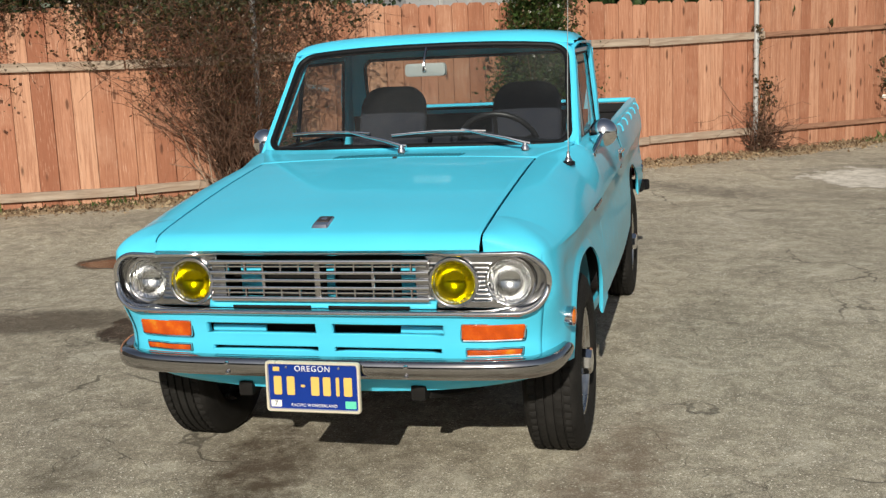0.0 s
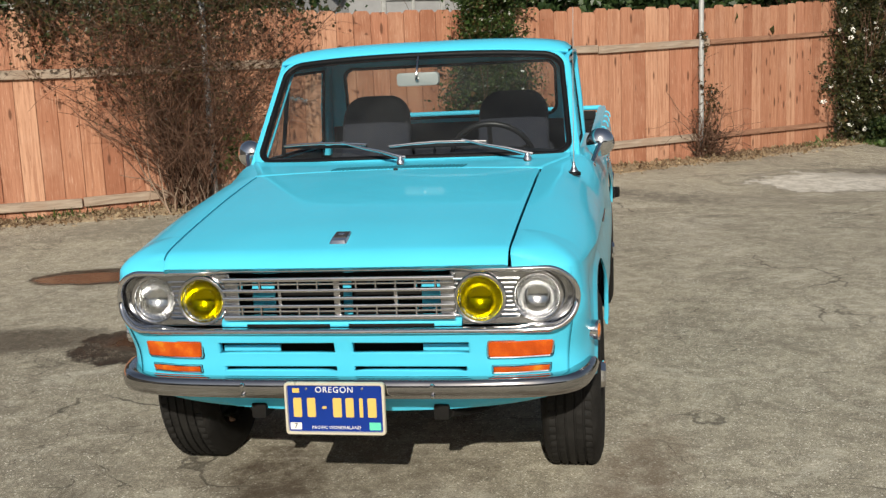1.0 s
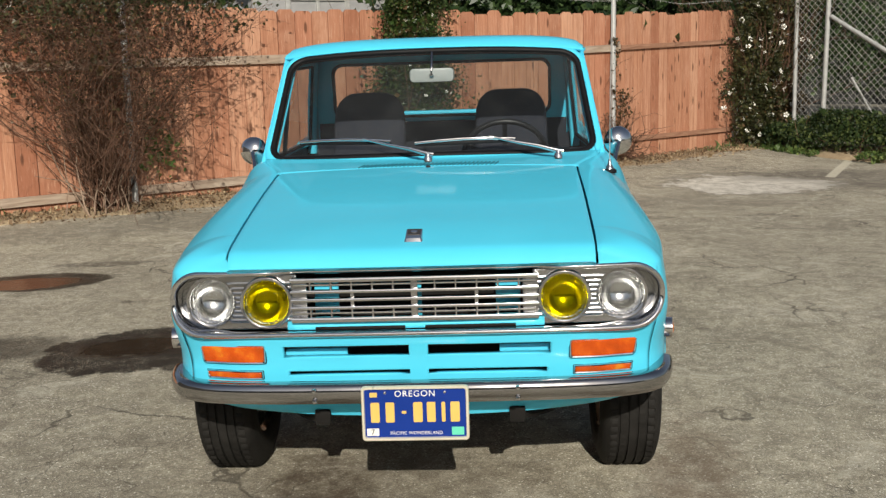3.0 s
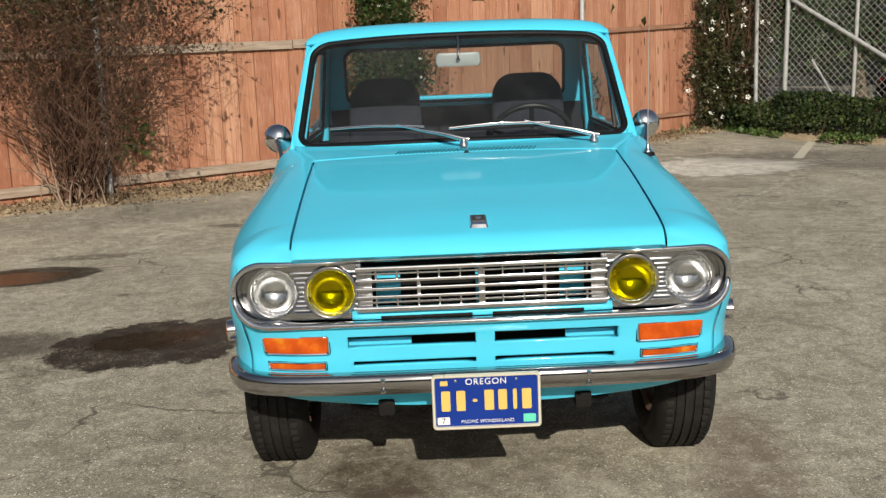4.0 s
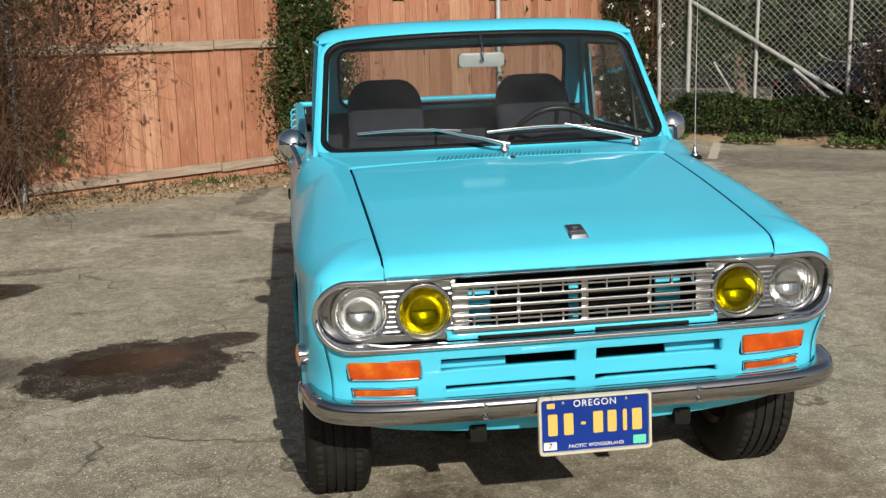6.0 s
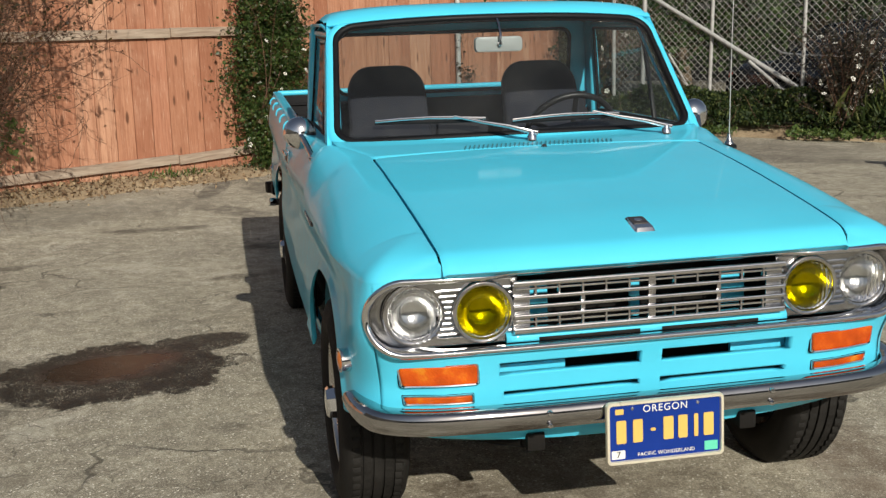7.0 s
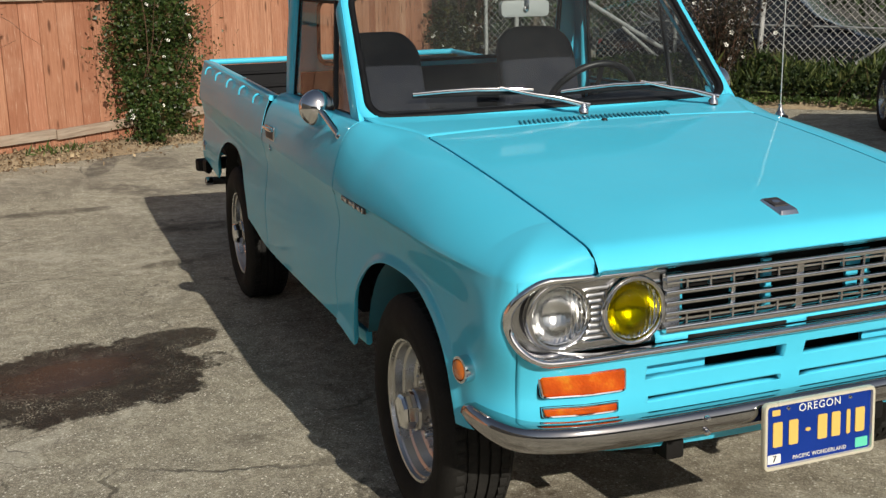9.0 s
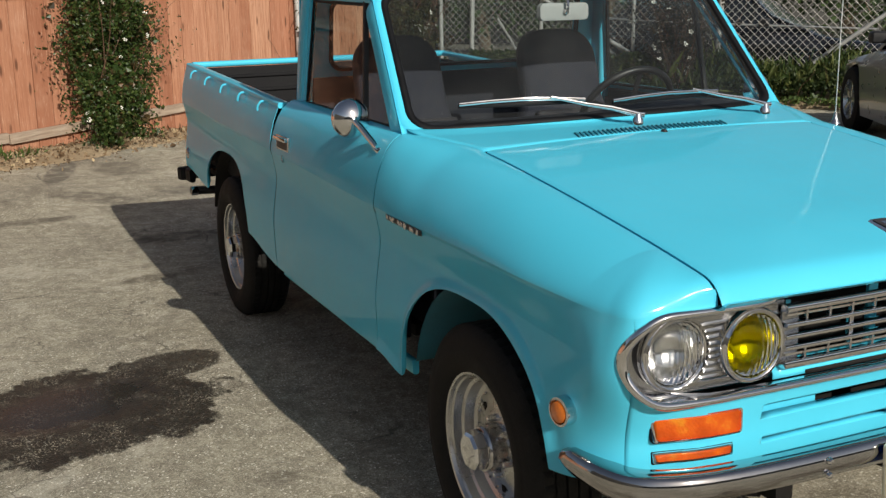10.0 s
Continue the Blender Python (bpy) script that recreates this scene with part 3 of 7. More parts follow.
def curve_at(table, x):
    """Smooth interpolation in a table of (x, value)."""
    if x <= table[0][0]:
        return table[0][1]
    for i in range(len(table) - 1):
        (x0, v0), (x1, v1) = table[i], table[i + 1]
        if x <= x1:
            s0 = (v1 - table[i - 1][1]) / (x1 - table[i - 1][0]) if i else (v1 - v0) / (x1 - x0)
            s1 = (table[i + 2][1] - v0) / (table[i + 2][0] - x0) if i + 2 < len(table) else (v1 - v0) / (x1 - x0)
            h = x1 - x0
            t = (x - x0) / h
            return ((2 * t ** 3 - 3 * t * t + 1) * v0 + (t ** 3 - 2 * t * t + t) * h * s0
                    + (3 * t * t - 2 * t ** 3) * v1 + (t ** 3 - t * t) * h * s1)
    return table[-1][1]


FRONT = Matrix(((1, 0, 0, 0), (0, 0, -1, 0), (0, 1, 0, 0), (0, 0, 0, 1)))  # x stays, y goes up, z comes towards -y


def at_front(x, y, z, rz=0.0):
    return Matrix.Translation((x, y, z)) @ pose(0, 0, 0, 0, 0, rz) @ FRONT


# ---- the lot ----
GROUND_Z = -0.014
# line of the wooden fence, left to right
FENCE = [(-9.6, 3.6), (-4.3, 6.15), (-1.65, 7.85), (0.35, 9.35), (1.62, 10.42), (3.45, 12.45)]
FENCE_TALL = 1.84
# heights along the fence, by x: top of the bank, lower and upper rail, head of the boards
BANK_Z = [(-9.6, 0.11), (-5.4, 0.115), (-4.0, 0.15), (-2.1, 0.19), (0.3, 0.15), (3.45, 0.14)]
LOW_RAIL_Z = [(-9.6, 0.235), (-5.4, 0.235), (-4.0, 0.240), (-3.0, 0.252), (-1.9, 0.292), (-1.2, 0.320), (0.26, 0.380), (1.4, 0.385), (2.1, 0.393), (3.45, 0.376)]
HIGH_RAIL_Z = [(-9.6, 1.46), (-5.3, 1.455), (-3.9, 1.435), (-2.5, 1.460), (-1.2, 1.466), (-0.1, 1.466), (1.6, 1.516), (3.45, 1.588)]
HEAD_Z = [(-9.6, 1.985), (-4.3, 1.980), (-1.2, 1.935), (0.5, 1.912), (1.6, 1.930), (3.45, 1.975)]


def fence_gap(x, y):
    """How far a point of the lot lies from the fence line; behind it, below zero."""
    best, gap = 1e9, 0.0
    for (ax, ay), (bx, by) in zip(FENCE, FENCE[1:]):
        dx, dy = bx - ax, by - ay
        ln = math.hypot(dx, dy)
        t = min(1.0, max(0.0, ((x - ax) * dx + (y - ay) * dy) / ln ** 2))
        far = math.hypot(x - ax - dx * t, y - ay - dy * t)
        if far < best:
            best, gap = far, math.copysign(far, (x - ax) * dy - (y - ay) * dx)
    return gap


def lot_z(x, y):
    """The height of the asphalt: level, climbing a little towards the fence."""
    return GROUND_Z + 0.125 * step(2.6, 0.3, fence_gap(x, y)) * step(5.0, 3.4, x) * step(30, 16, abs(y))


bm = bmesh.new()
R = 300.0
xs = [-R, -80, -30, -16, -12] + [-10 + 0.25 * k for k in range(63)] + [7, 9, 14, 30, 80, R]
ys = [-R, -80, -30, -12, -6, -3, 0] + [2 + 0.25 * k for k in range(49)] + [16, 20, 30, 80, R]
skin(bm, [[(x, y, lot_z(x, y)) for x in xs] for y in ys])
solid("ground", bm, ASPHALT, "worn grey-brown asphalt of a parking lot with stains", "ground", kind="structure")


def fence_point(u):
    """The point and direction u metres along the fence line."""
    for (ax, ay), (bx, by) in zip(FENCE, FENCE[1:]):
        ln = math.hypot(bx - ax, by - ay)
        if u <= ln or (bx, by) == FENCE[-1]:
            return Vector((ax + (bx - ax) * u / ln, ay + (by - ay) * u / ln, 0)), math.atan2(by - ay, bx - ax)
        u -= ln


FENCE_LENGTH = sum(math.hypot(bx - ax, by - ay) for (ax, ay), (bx, by) in zip(FENCE, FENCE[1:]))



def bank_z(x, d, edge, low):
    return lerp(low, max(low, curve_at(BANK_Z, x)), step(edge, 0.1, d))


# dirt bank along the fence
bm = bmesh.new()
rows = []
n_steps = 150
for i in range(n_steps + 1):
    p, a = fence_point(FENCE_LENGTH * i / n_steps)
    out = Vector((math.sin(a), -math.cos(a), 0))
    edge = 0.44 + 0.20 * noise.noise(Vector((i * 0.13, 0, 0))) + 0.10 * noise.noise(Vector((i * 0.6, 3, 0)))
    r = []
    for d in (edge, edge * 0.93, edge * 0.75, edge * 0.5, edge * 0.25, 0.05, -0.3, -0.9, -1.6):
        q = p + out * d
        low = lot_z(q.x, q.y)
        z = bank_z(p.x, d, edge, low) + 0.012 * noise.noise(p * 3 + Vector((d * 4, 0, 0)))
        z = max(z, low + 0.003) if d < edge * 0.99 else low - 0.02
        r.append(p + out * d + Vector((0, 0, z if d > -1.5 else -0.05)))
    rows.append(r)
skin(bm, rows)
solid("dirt_bank", bm, DIRT, "strip of dry dirt and leaf litter along the fence", "dirt", kind="structure")

# unseen wall added on the side of the sun to darken chrome reflections
bm = bmesh.new()
box(bm, (0, -19.0, 2.0), (60, 0.3, 4.4), 0.03)
solid("wall_south", bm, BACK_WALL, "unseen plain dark wall added to darken reflections and block low sky", "wall", kind="structure")
# Backdrop wall added to darken the view through the chain link.
bm = bmesh.new()
box(bm, (14.0, 25.5, 2.6), (34, 0.3, 5.4), 0.03, pose(0, 0, 0, 0, 0, -22))
solid("wall_north", bm, DARK_WALL, "plain dark backdrop wall added beyond the chain link", "wall", kind="structure")
# Unseen wall added to block low sky from the truck's left side.
bm = bmesh.new()
box(bm, (-12.2, -8.0, 2.1), (0.3, 23.0, 4.6), 0.03, pose(0, 0, 0, 0, 0, -5))
solid("wall_west", bm, BACK_WALL, "unseen plain dark wall added to darken reflections and block low sky", "wall", kind="structure")


# ---- the pickup truck (its own space: nose towards -y, y = 0 at the front panel) ----
truck = thing("pickup_truck", "turquoise vintage compact pickup truck with chrome grille, parked on asphalt", "pickup truck",
              pose(0.003, 0, 0, 0, -0.45, 1.1))

# plan outlines of the front corner: at the crease, and low on the body
UPPER = [(0.545, -0.012), (0.62, -0.005), (0.68, 0.004), (0.72, 0.018), (0.745, 0.047), (0.760, 0.090), (0.770, 0.16),
         (0.778, 0.26), (0.786, 0.42), (0.790, 0.60), (0.793, 0.90), (0.795, 1.2395)]
LOWER = [(0.545, 0.008), (0.60, 0.022), (0.655, 0.040), (0.70, 0.070), (0.727, 0.100), (0.748, 0.140), (0.764, 0.190),
         (0.773, 0.26), (0.781, 0.40), (0.787, 0.60), (0.791, 0.90), (0.795, 1.2395)]
TOP_Z = [(-0.03, 0.815), (-0.022, 0.830), (-0.008, 0.847), (0.010, 0.8590), (0.035, 0.8665), (0.12, 0.883), (0.25, 0.905), (0.5, 0.943), (0.75, 0.976), (0.95, 0.998), (1.24, 1.022), (2.4, 1.03)]
CREASE_Z = [(-0.03, 0.800), (0.03, 0.796), (0.08, 0.793), (0.15, 0.796), (0.3, 0.803), (0.6, 0.813), (1.0, 0.815), (1.4, 0.820), (1.9, 0.832), (2.4, 0.842), (4.1, 0.885)]
SEAM_X = [(-0.03, 0.541), (0.3, 0.549), (0.6, 0.556), (0.95, 0.564), (1.0, 0.575), (1.12, 0.63), (1.24, 0.675), (2.4, 0.672)]


def seam_x(y, s):
    """The bonnet seam on one side; the bonnet sits a touch off centre."""
    return curve_at(SEAM_X, y) + (0.011 if s < 0 else -0.003) * step(1.15, 0.9, y)


WHEEL_Y, WHEEL_R, REAR_Y = 0.619, 0.320, 3.155
ARCH_Y, ARCH_HALF, ARCH_TOP = 0.647, 0.393, 0.688


def arch(y, centre, half, top, low):
    """The lower edge of the body at y: the wheel opening or the sill."""
    d = abs(y - centre) / half
    if d >= 1.0:
        return low
    return low + (top - low) * (1 - d ** 2.6) ** (1 / 2.2)


def arch_gap(y, z, centre, half, top, low):
    """How far a point of the side lies from the edge of the wheel opening."""
    up = z - arch(y, centre, half, top, low)
    if z >= top:
        return up
    f = min(1.0, max(0.0, (z - low) / (top - low)))
    across = abs(y - centre) - half * (1 - f ** 2.2) ** (1 / 2.6)
    return max(0.0, up * across / math.hypot(up, across)) if up > 0 and across > 0 else 0.0


def side_x(base_x, z, crease, sharp=1.0):
    """How the body side runs below the crease: a small step, a gentle bulge, tucked under at the sill."""
    d = crease - z
    x = base_x - sharp * (0.006 * step(0.0005, 0.010, d) + 0.016 * step(0.0, 0.11, d) - 0.022 * step(0.08, 0.30, d)) + 0.004 * math.sin(min(1, d / 0.45) * math.pi)
    return x - 0.030 * step(0.40, 0.62, d) ** 1.5


def side_rows(ys, s, centre, half, top, low, low_front=None, n=18, base=lambda y: 0.793):
    rows = []
    for y in ys:
        c = curve_at(CREASE_Z, y)
        edge = low(y) if callable(low) else low
        zb = arch(y, centre, half, top, edge if low_front is None or y > centre else low_front)
        rows.append([Vector((s * side_x(base(y), lerp(c, zb, k / n), c), y, lerp(c, zb, k / n))) for k in range(n + 1)])
    return rows


def flank(bm, ys, s, centre, half, top, low, base, lip=0.02):
    """A side panel below the crease with its edge turned in."""
    rows = side_rows(ys, s, centre, half, top, low, base=base)
    for r in rows:
        e = r[-1]
        r.append(e + Vector((-s * lip, 0, 0.004)))
        r.append(e + Vector((-s * (lip + 0.01), 0, 0.03)))
    skin(bm, rows)


def stations(a, b, spots, coarse=0.05, fine=0.008):
    out = {a, b}
    y = a
    while y < b:
        near = min((abs(y - s) for s in spots), default=9)
        y += fine if near < 0.05 else coarse if near > 0.12 else 0.02
        out.add(min(y, b))
    return sorted(out)


BEZEL_Z, BEZEL_R, BEZEL_C = 0.704, 0.0925, 0.643


def in_bezel(p, grow=0.0):
    dx = max(0.0, abs(p.x) - BEZEL_C)
    return math.hypot(dx, p.z - BEZEL_Z) < BEZEL_R + grow


def front_y(x, z):
    """How far back the nose lies at x and z."""
    x = abs(x)
    yu = curve_at([(0, -0.02), (0.3, -0.018)] + [(a, b) for a, b in UPPER[:5]], x)
    yl = curve_at([(0, 0.0), (0.35, 0.0), (0.45, 0.001)] + [(a, b) for a, b in LOWER[:5]], x)
    return lerp(yl, yu, step(0.50, 0.68, z)) + 0.13 * max(0.0, 0.63 - z) * step(0.72, 0.62, x)


def make_fender(s):
    """One mesh: the crown from the bonnet seam to the crease, and the side down to the wheel opening."""
    bm = bmesh.new()
    up = smooth_path([(x, y, 0) for x, y in UPPER], 6)
    lo = smooth_path([(x, y, 0) for x, y in LOWER], 6)
    first = 3 * 6
    spots = []
    for i in range(len(up) - 1):
        m = max(1, int((up[i + 1].y - up[i].y) / 0.012)) if up[i + 1].y > 0.2 else 2
        spots += [(i, k / m) for k in range(m)]
    spots.append((len(up) - 2, 1.0))
    tops, sides, brow = [], [], []
    for i, t in spots:
        p, q = up[i].lerp(up[i + 1], t), lo[i].lerp(lo[i + 1], t)
        c = curve_at(CREASE_Z, p.y)
        ey = p.y if p.y > 0.16 else lerp(-0.012, 0.16, step(0.545, 0.775, p.x) ** 1.6)
        ex = seam_x(ey, s) + lerp(0.0035, 0.0055, step(0.0, 0.1, ey) * step(1.0, 0.9, ey))
        zt = curve_at(TOP_Z, ey) - 0.0005
        n_pow, n_root = lerp(1.9, 2.4, step(0.0, 0.6, p.y)), lerp(1.55, 1.36, step(0.05, 0.45, p.y))
        way = (up[i + 1] - up[i]).normalized()
        face = Vector((way.y, -way.x, 0))
        soft = 0.013 * (1 - step(0.10, 0.42, p.y)) * step(-0.005, 0.08, p.y)
        rim = p - face * soft
        r = []
        for k in range(17):
            u = (k / 16) ** 1.7
            g = (1 - (1 - u) ** n_pow) ** (1 / n_root)
            r.append(Vector((s * lerp(rim.x, ex, u), lerp(rim.y, ey, u), lerp(c, zt, g))))
        r[-1].z -= 0.003 * step(0.97, 0.93, ey)
        r.append(r[-1] + Vector((-s * 0.002, 0, -0.025)))
        tops.append(r)
        if i < 6:
            continue
        low = lerp(0.360, 0.383, step(1.06, 1.22, q.y)) if q.y > ARCH_Y else lerp(0.425, 0.40, step(0.05, 0.3, q.y))
        zb = arch(q.y, ARCH_Y, ARCH_HALF, ARCH_TOP, low)
        r = []
        if i < first:
            zb = 0.70
        for k in range(31):
            z = lerp(c, zb, k / 30)
            m = p.lerp(q, 1 - step(0.50, 0.68, z)) - face * soft * (1 - min(1.0, (c - z) / 0.15)) ** 2
            flare = 0.009 * step(0.035, 0.0, arch_gap(m.y, z, ARCH_Y, ARCH_HALF, ARCH_TOP, low))
            r.append(Vector((s * (side_x(m.x, z, c, step(0.08, 0.30, p.y)) + flare), m.y, z)))
        if i >= first:
            r.append(r[-1] + Vector((-s * 0.009, 0, 0.004)))
            r.append(r[-1] + Vector((-s * 0.006, 0, 0.02)))
            sides.append(r)
        else:
            brow.append(r)
    skin(bm, tops)
    brow.append(sides[0][:1] + [Vector((sides[0][0].x, sides[0][0].y, lerp(sides[0][0].z, 0.70, k / 30))) for k in range(1, 31)])
    skin(bm, brow, keep=lambda p: not in_bezel(p, -0.003))
    skin(bm, sides, keep=lambda p: p.y > 0.1 or not in_bezel(p, -0.003))
    return part("front_fender", bm, PAINT, truck, sharp=50)


for s in (-1, 1):
    make_fender(s)

# bonnet
bm = bmesh.new()
rows = []
hood_ys = [-0.036, -0.034, -0.030, -0.024, -0.018, -0.011, -0.003, 0.006, 0.016, 0.028, 0.045, 0.065, 0.09, 0.13, 0.18] + [0.22 + 0.035 * k for k in range(20)] + [0.92, 0.9465]


def hood_z(x, y):
    hx = curve_at(SEAM_X, y)
    return curve_at(TOP_Z, y) + 0.013 * (1 - (x / hx) ** 2) * step(-0.03, 0.2, y) \
        + 0.0007 * step(0.10, 0.01, abs(x)) * step(0.08, 0.2, y) * step(0.95, 0.6, y)


for y in hood_ys:
    r = []
    for k in range(-60, 61):
        hx = seam_x(y, k) - 0.0036
        x = hx * k / 60
        yy = y - 0.012 * (1 - (x / hx) ** 2) * step(0.4, -0.03, y)
        r.append(Vector((x, yy, hood_z(x, y) - (0.0035 if abs(k) == 60 else 0.0))))
    lip = lerp(-0.006, -0.03, step(0.0, 0.12, y))
    r = [r[0] + Vector((0.002, 0, lip))] + r + [r[-1] + Vector((-0.002, 0, lip))]
    rows.append(r)
rows = [[p + Vector((0, 0.02, -0.010)) for p in rows[0]]] + rows + [[p + Vector((0, 0.001, -0.02)) for p in rows[-1]]]
skin(bm, rows)
hood = part("bonnet", bm, PAINT, truck, sharp=50, thick=0.002)

# cowl below the windscreen, with the air grille
bm = bmesh.new()
rows = []


def screen_base_y(x):
    return 1.150 + 0.095 * (abs(x) / 0.665) ** 2.2


for k in range(-24, 25):
    u = k / 24
    r = []
    for j in range(9):
        t = j / 8
        y = lerp(0.949, screen_base_y(u * 0.672) + 0.02, t)
        x = u * (seam_x(y, u) + 0.004)
        z = curve_at(TOP_Z, y) + 0.013 * (1 - u * u) * (1 - 0.6 * t) - 0.0015 + 0.012 * step(0.7, 1.0, t)
        r.append(Vector((x, y, z)))
    rows.append(r)
skin(bm, rows)
cowl = part("cowl", bm, PAINT, truck, sharp=50, thick=0.003)
# Raised bars, their dark colour standing in for shade in the slots.
bm = bmesh.new()
for k in range(34):
    x = -0.258 + 0.516 * k / 33
    y = 0.992
    box(bm, (x, y, curve_at(TOP_Z, y) + 0.013 * (1 - (x / 0.58) ** 2) * 0.89 + 0.0016), (0.0046, 0.058, 0.006), 0, pose(0, 0, 0, 4.0, 0, -17))
part("air_grille", bm, SLOT_SHADE_TEAL, cowl, "row of raised dark bars standing in for shaded air slots")

# front panel with its openings
SLOTS = [(-0.405, -0.022, 0.531, 0.568), (0.033, 0.403, 0.531, 0.568), (-0.392, -0.022, 0.472, 0.487), (0.033, 0.392, 0.472, 0.487)]
xs = sorted({round(x, 4) for x in [-0.70 + 1.40 * i / 140 for i in range(141)] + [v for s in SLOTS for v in s[:2]]})
zs = sorted({round(z, 4) for z in [0.415 + 0.23 * i / 46 for i in range(47)] + [v for s in SLOTS for v in s[2:]]})
bm = bmesh.new()


def in_slot(p):
    return any(a < p.x < b and c < p.z < d for a, b, c, d in SLOTS)


def panel_x(x, z):
    edge = lerp(0.7025, 0.7225, step(0.50, 0.68, z))
    return x if abs(x) < 0.45 else math.copysign(0.45 + (abs(x) - 0.45) * (edge - 0.45) / 0.25, x)


skin(bm, [[Vector((panel_x(x, z), front_y(panel_x(x, z), z), z)) for z in zs] for x in xs],
     keep=lambda p: not in_slot(p) and not in_bezel(p, -0.003))
for a, b, c, d in SLOTS:   # turned-in edges
    ring = [(a, c), (b, c), (b, d), (a, d)]
    for (x0, z0), (x1, z1) in zip(ring, ring[1:] + ring[:1]):
        m = 8
        skin(bm, [[Vector((lerp(x0, x1, k / m), front_y(lerp(x0, x1, k / m), lerp(z0, z1, k / m)) + dy, lerp(z0, z1, k / m)))
                   for k in range(m + 1)] for dy in (0.0, 0.03)])
front_panel = part("front_panel", bm, PAINT, truck, sharp=45, thick=0.002)
# inner panel seen through the slots; a black backing stands in for engine bay shade
bm = bmesh.new()
box(bm, (-0.31, 0.06, 0.53), (0.19, 0.012, 0.035), 0.003)
box(bm, (0.33, 0.06, 0.53), (0.16, 0.012, 0.04), 0.003)
box(bm, (0.0, 0.05, 0.462), (0.84, 0.03, 0.012), 0.003)
for x in (-0.28, 0.28):
    box(bm, (x, 0.12, 0.695), (0.075, 0.01, 0.10), 0.003)
box(bm, (0, 0.12, 0.69), (0.028, 0.01, 0.12), 0.003)
box(bm, (0, 0.055, 0.625), (0.78, 0.07, 0.008), 0.003)
part("radiator_support", bm, PAINT, truck)
bm = bmesh.new()
skin(bm, [[Vector((lerp(-0.385, 0.385, k / 24), front_y(lerp(-0.385, 0.385, k / 24), 0.63) + dy, z)) for k in range(25)]
          for dy, z in ((0.040, 0.652), (0.022, 0.640), (0.016, 0.632), (0.016, 0.620))])
lip = part("grille_lip", bm, PAINT, truck, thick=0.002)
# Black strips on the lip stand in for shade inside its slots.
for x0, x1 in ((-0.30, -0.03), (0.03, 0.30)):
    bm = bmesh.new()
    skin(bm, [[Vector((lerp(x0, x1, k / 8), front_y(lerp(x0, x1, k / 8), 0.63) + dy, z)) for k in range(9)] for dy, z in ((0.013, 0.629), (0.013, 0.620))])
    part("slot", bm, UNDER, lip, "black strip standing in for a shaded slot", thick=0.002)
bm = bmesh.new()
box(bm, (0, 0.20, 0.62), (1.38, 0.04, 0.40), 0.0)
part("radiator", bm, UNDER, truck)

# apron below the bumper
bm = bmesh.new()
rows = []
for k in range(-28, 29):
    x = 0.72 * k / 28
    e = abs(x) / 0.72
    zb = 0.328 + 0.060 * e ** 2.4
    y0 = front_y(x * 0.97, 0.45) + 0.01
    rows.append([Vector((x, y0, 0.43)), Vector((x, y0 + 0.004, 0.40)), Vector((x, y0 + 0.012, lerp(0.40, zb, 0.5))), Vector((x, y0 + 0.03, zb)),
                 Vector((x, y0 + 0.06, zb - 0.004)), Vector((x, y0 + 0.09, zb + 0.01))])
skin(bm, rows)
part("apron", bm, PAINT, truck, sharp=50, thick=0.003)

# chrome surround of lamps and grille
bm = bmesh.new()
ring = []
for i in range(25):
    a = radians(-90 + 180 * i / 24)
    ring.append((BEZEL_C + BEZEL_R * math.cos(a), BEZEL_Z + BEZEL_R * math.sin(a)))
m = 40
ring += [(lerp(BEZEL_C, -BEZEL_C, k / m), BEZEL_Z + BEZEL_R) for k in range(1, m)]
for i in range(25):
    a = radians(90 + 180 * i / 24)
    ring.append((-BEZEL_C + BEZEL_R * math.cos(a), BEZEL_Z + BEZEL_R * math.sin(a)))
ring += [(lerp(-BEZEL_C, BEZEL_C, k / m), BEZEL_Z - BEZEL_R) for k in range(1, m)]
rows = []
for x, z in ring:
    dx = x - math.copysign(min(abs(x), BEZEL_C), x)
    d = Vector((dx, 0, z - BEZEL_Z)).normalized()
    end = step(BEZEL_C - 0.12, BEZEL_C + 0.05, abs(x))
    middle = step(0.44, 0.36, abs(x)) if z > BEZEL_Z else 0.0
    y0 = front_y(x, BEZEL_Z) - 0.004 + 0.030 * middle
    w = lerp(0.006, 0.008, end)
    dp = lerp(0.02, 0.05, end)
    p = Vector((x, y0, z))
    rows.append([p + d * 0.010 + Vector((0, 0.012, 0)), p + d * 0.0095 + Vector((0, -0.002, 0)), p + d * 0.004 + Vector((0, -0.007, 0)),
                 p - d * w * 0.4 + Vector((0, -0.006, 0)), p - d * w + Vector((0, 0.0, 0)), p - d * (w + 0.010 * end) + Vector((0, dp, 0)),
                 p - d * 0.002 + Vector((0, dp, 0))])
skin(bm, rows, loop=True, wrap=True)
part("chrome_surround", bm, CHROME, truck, sharp=60)

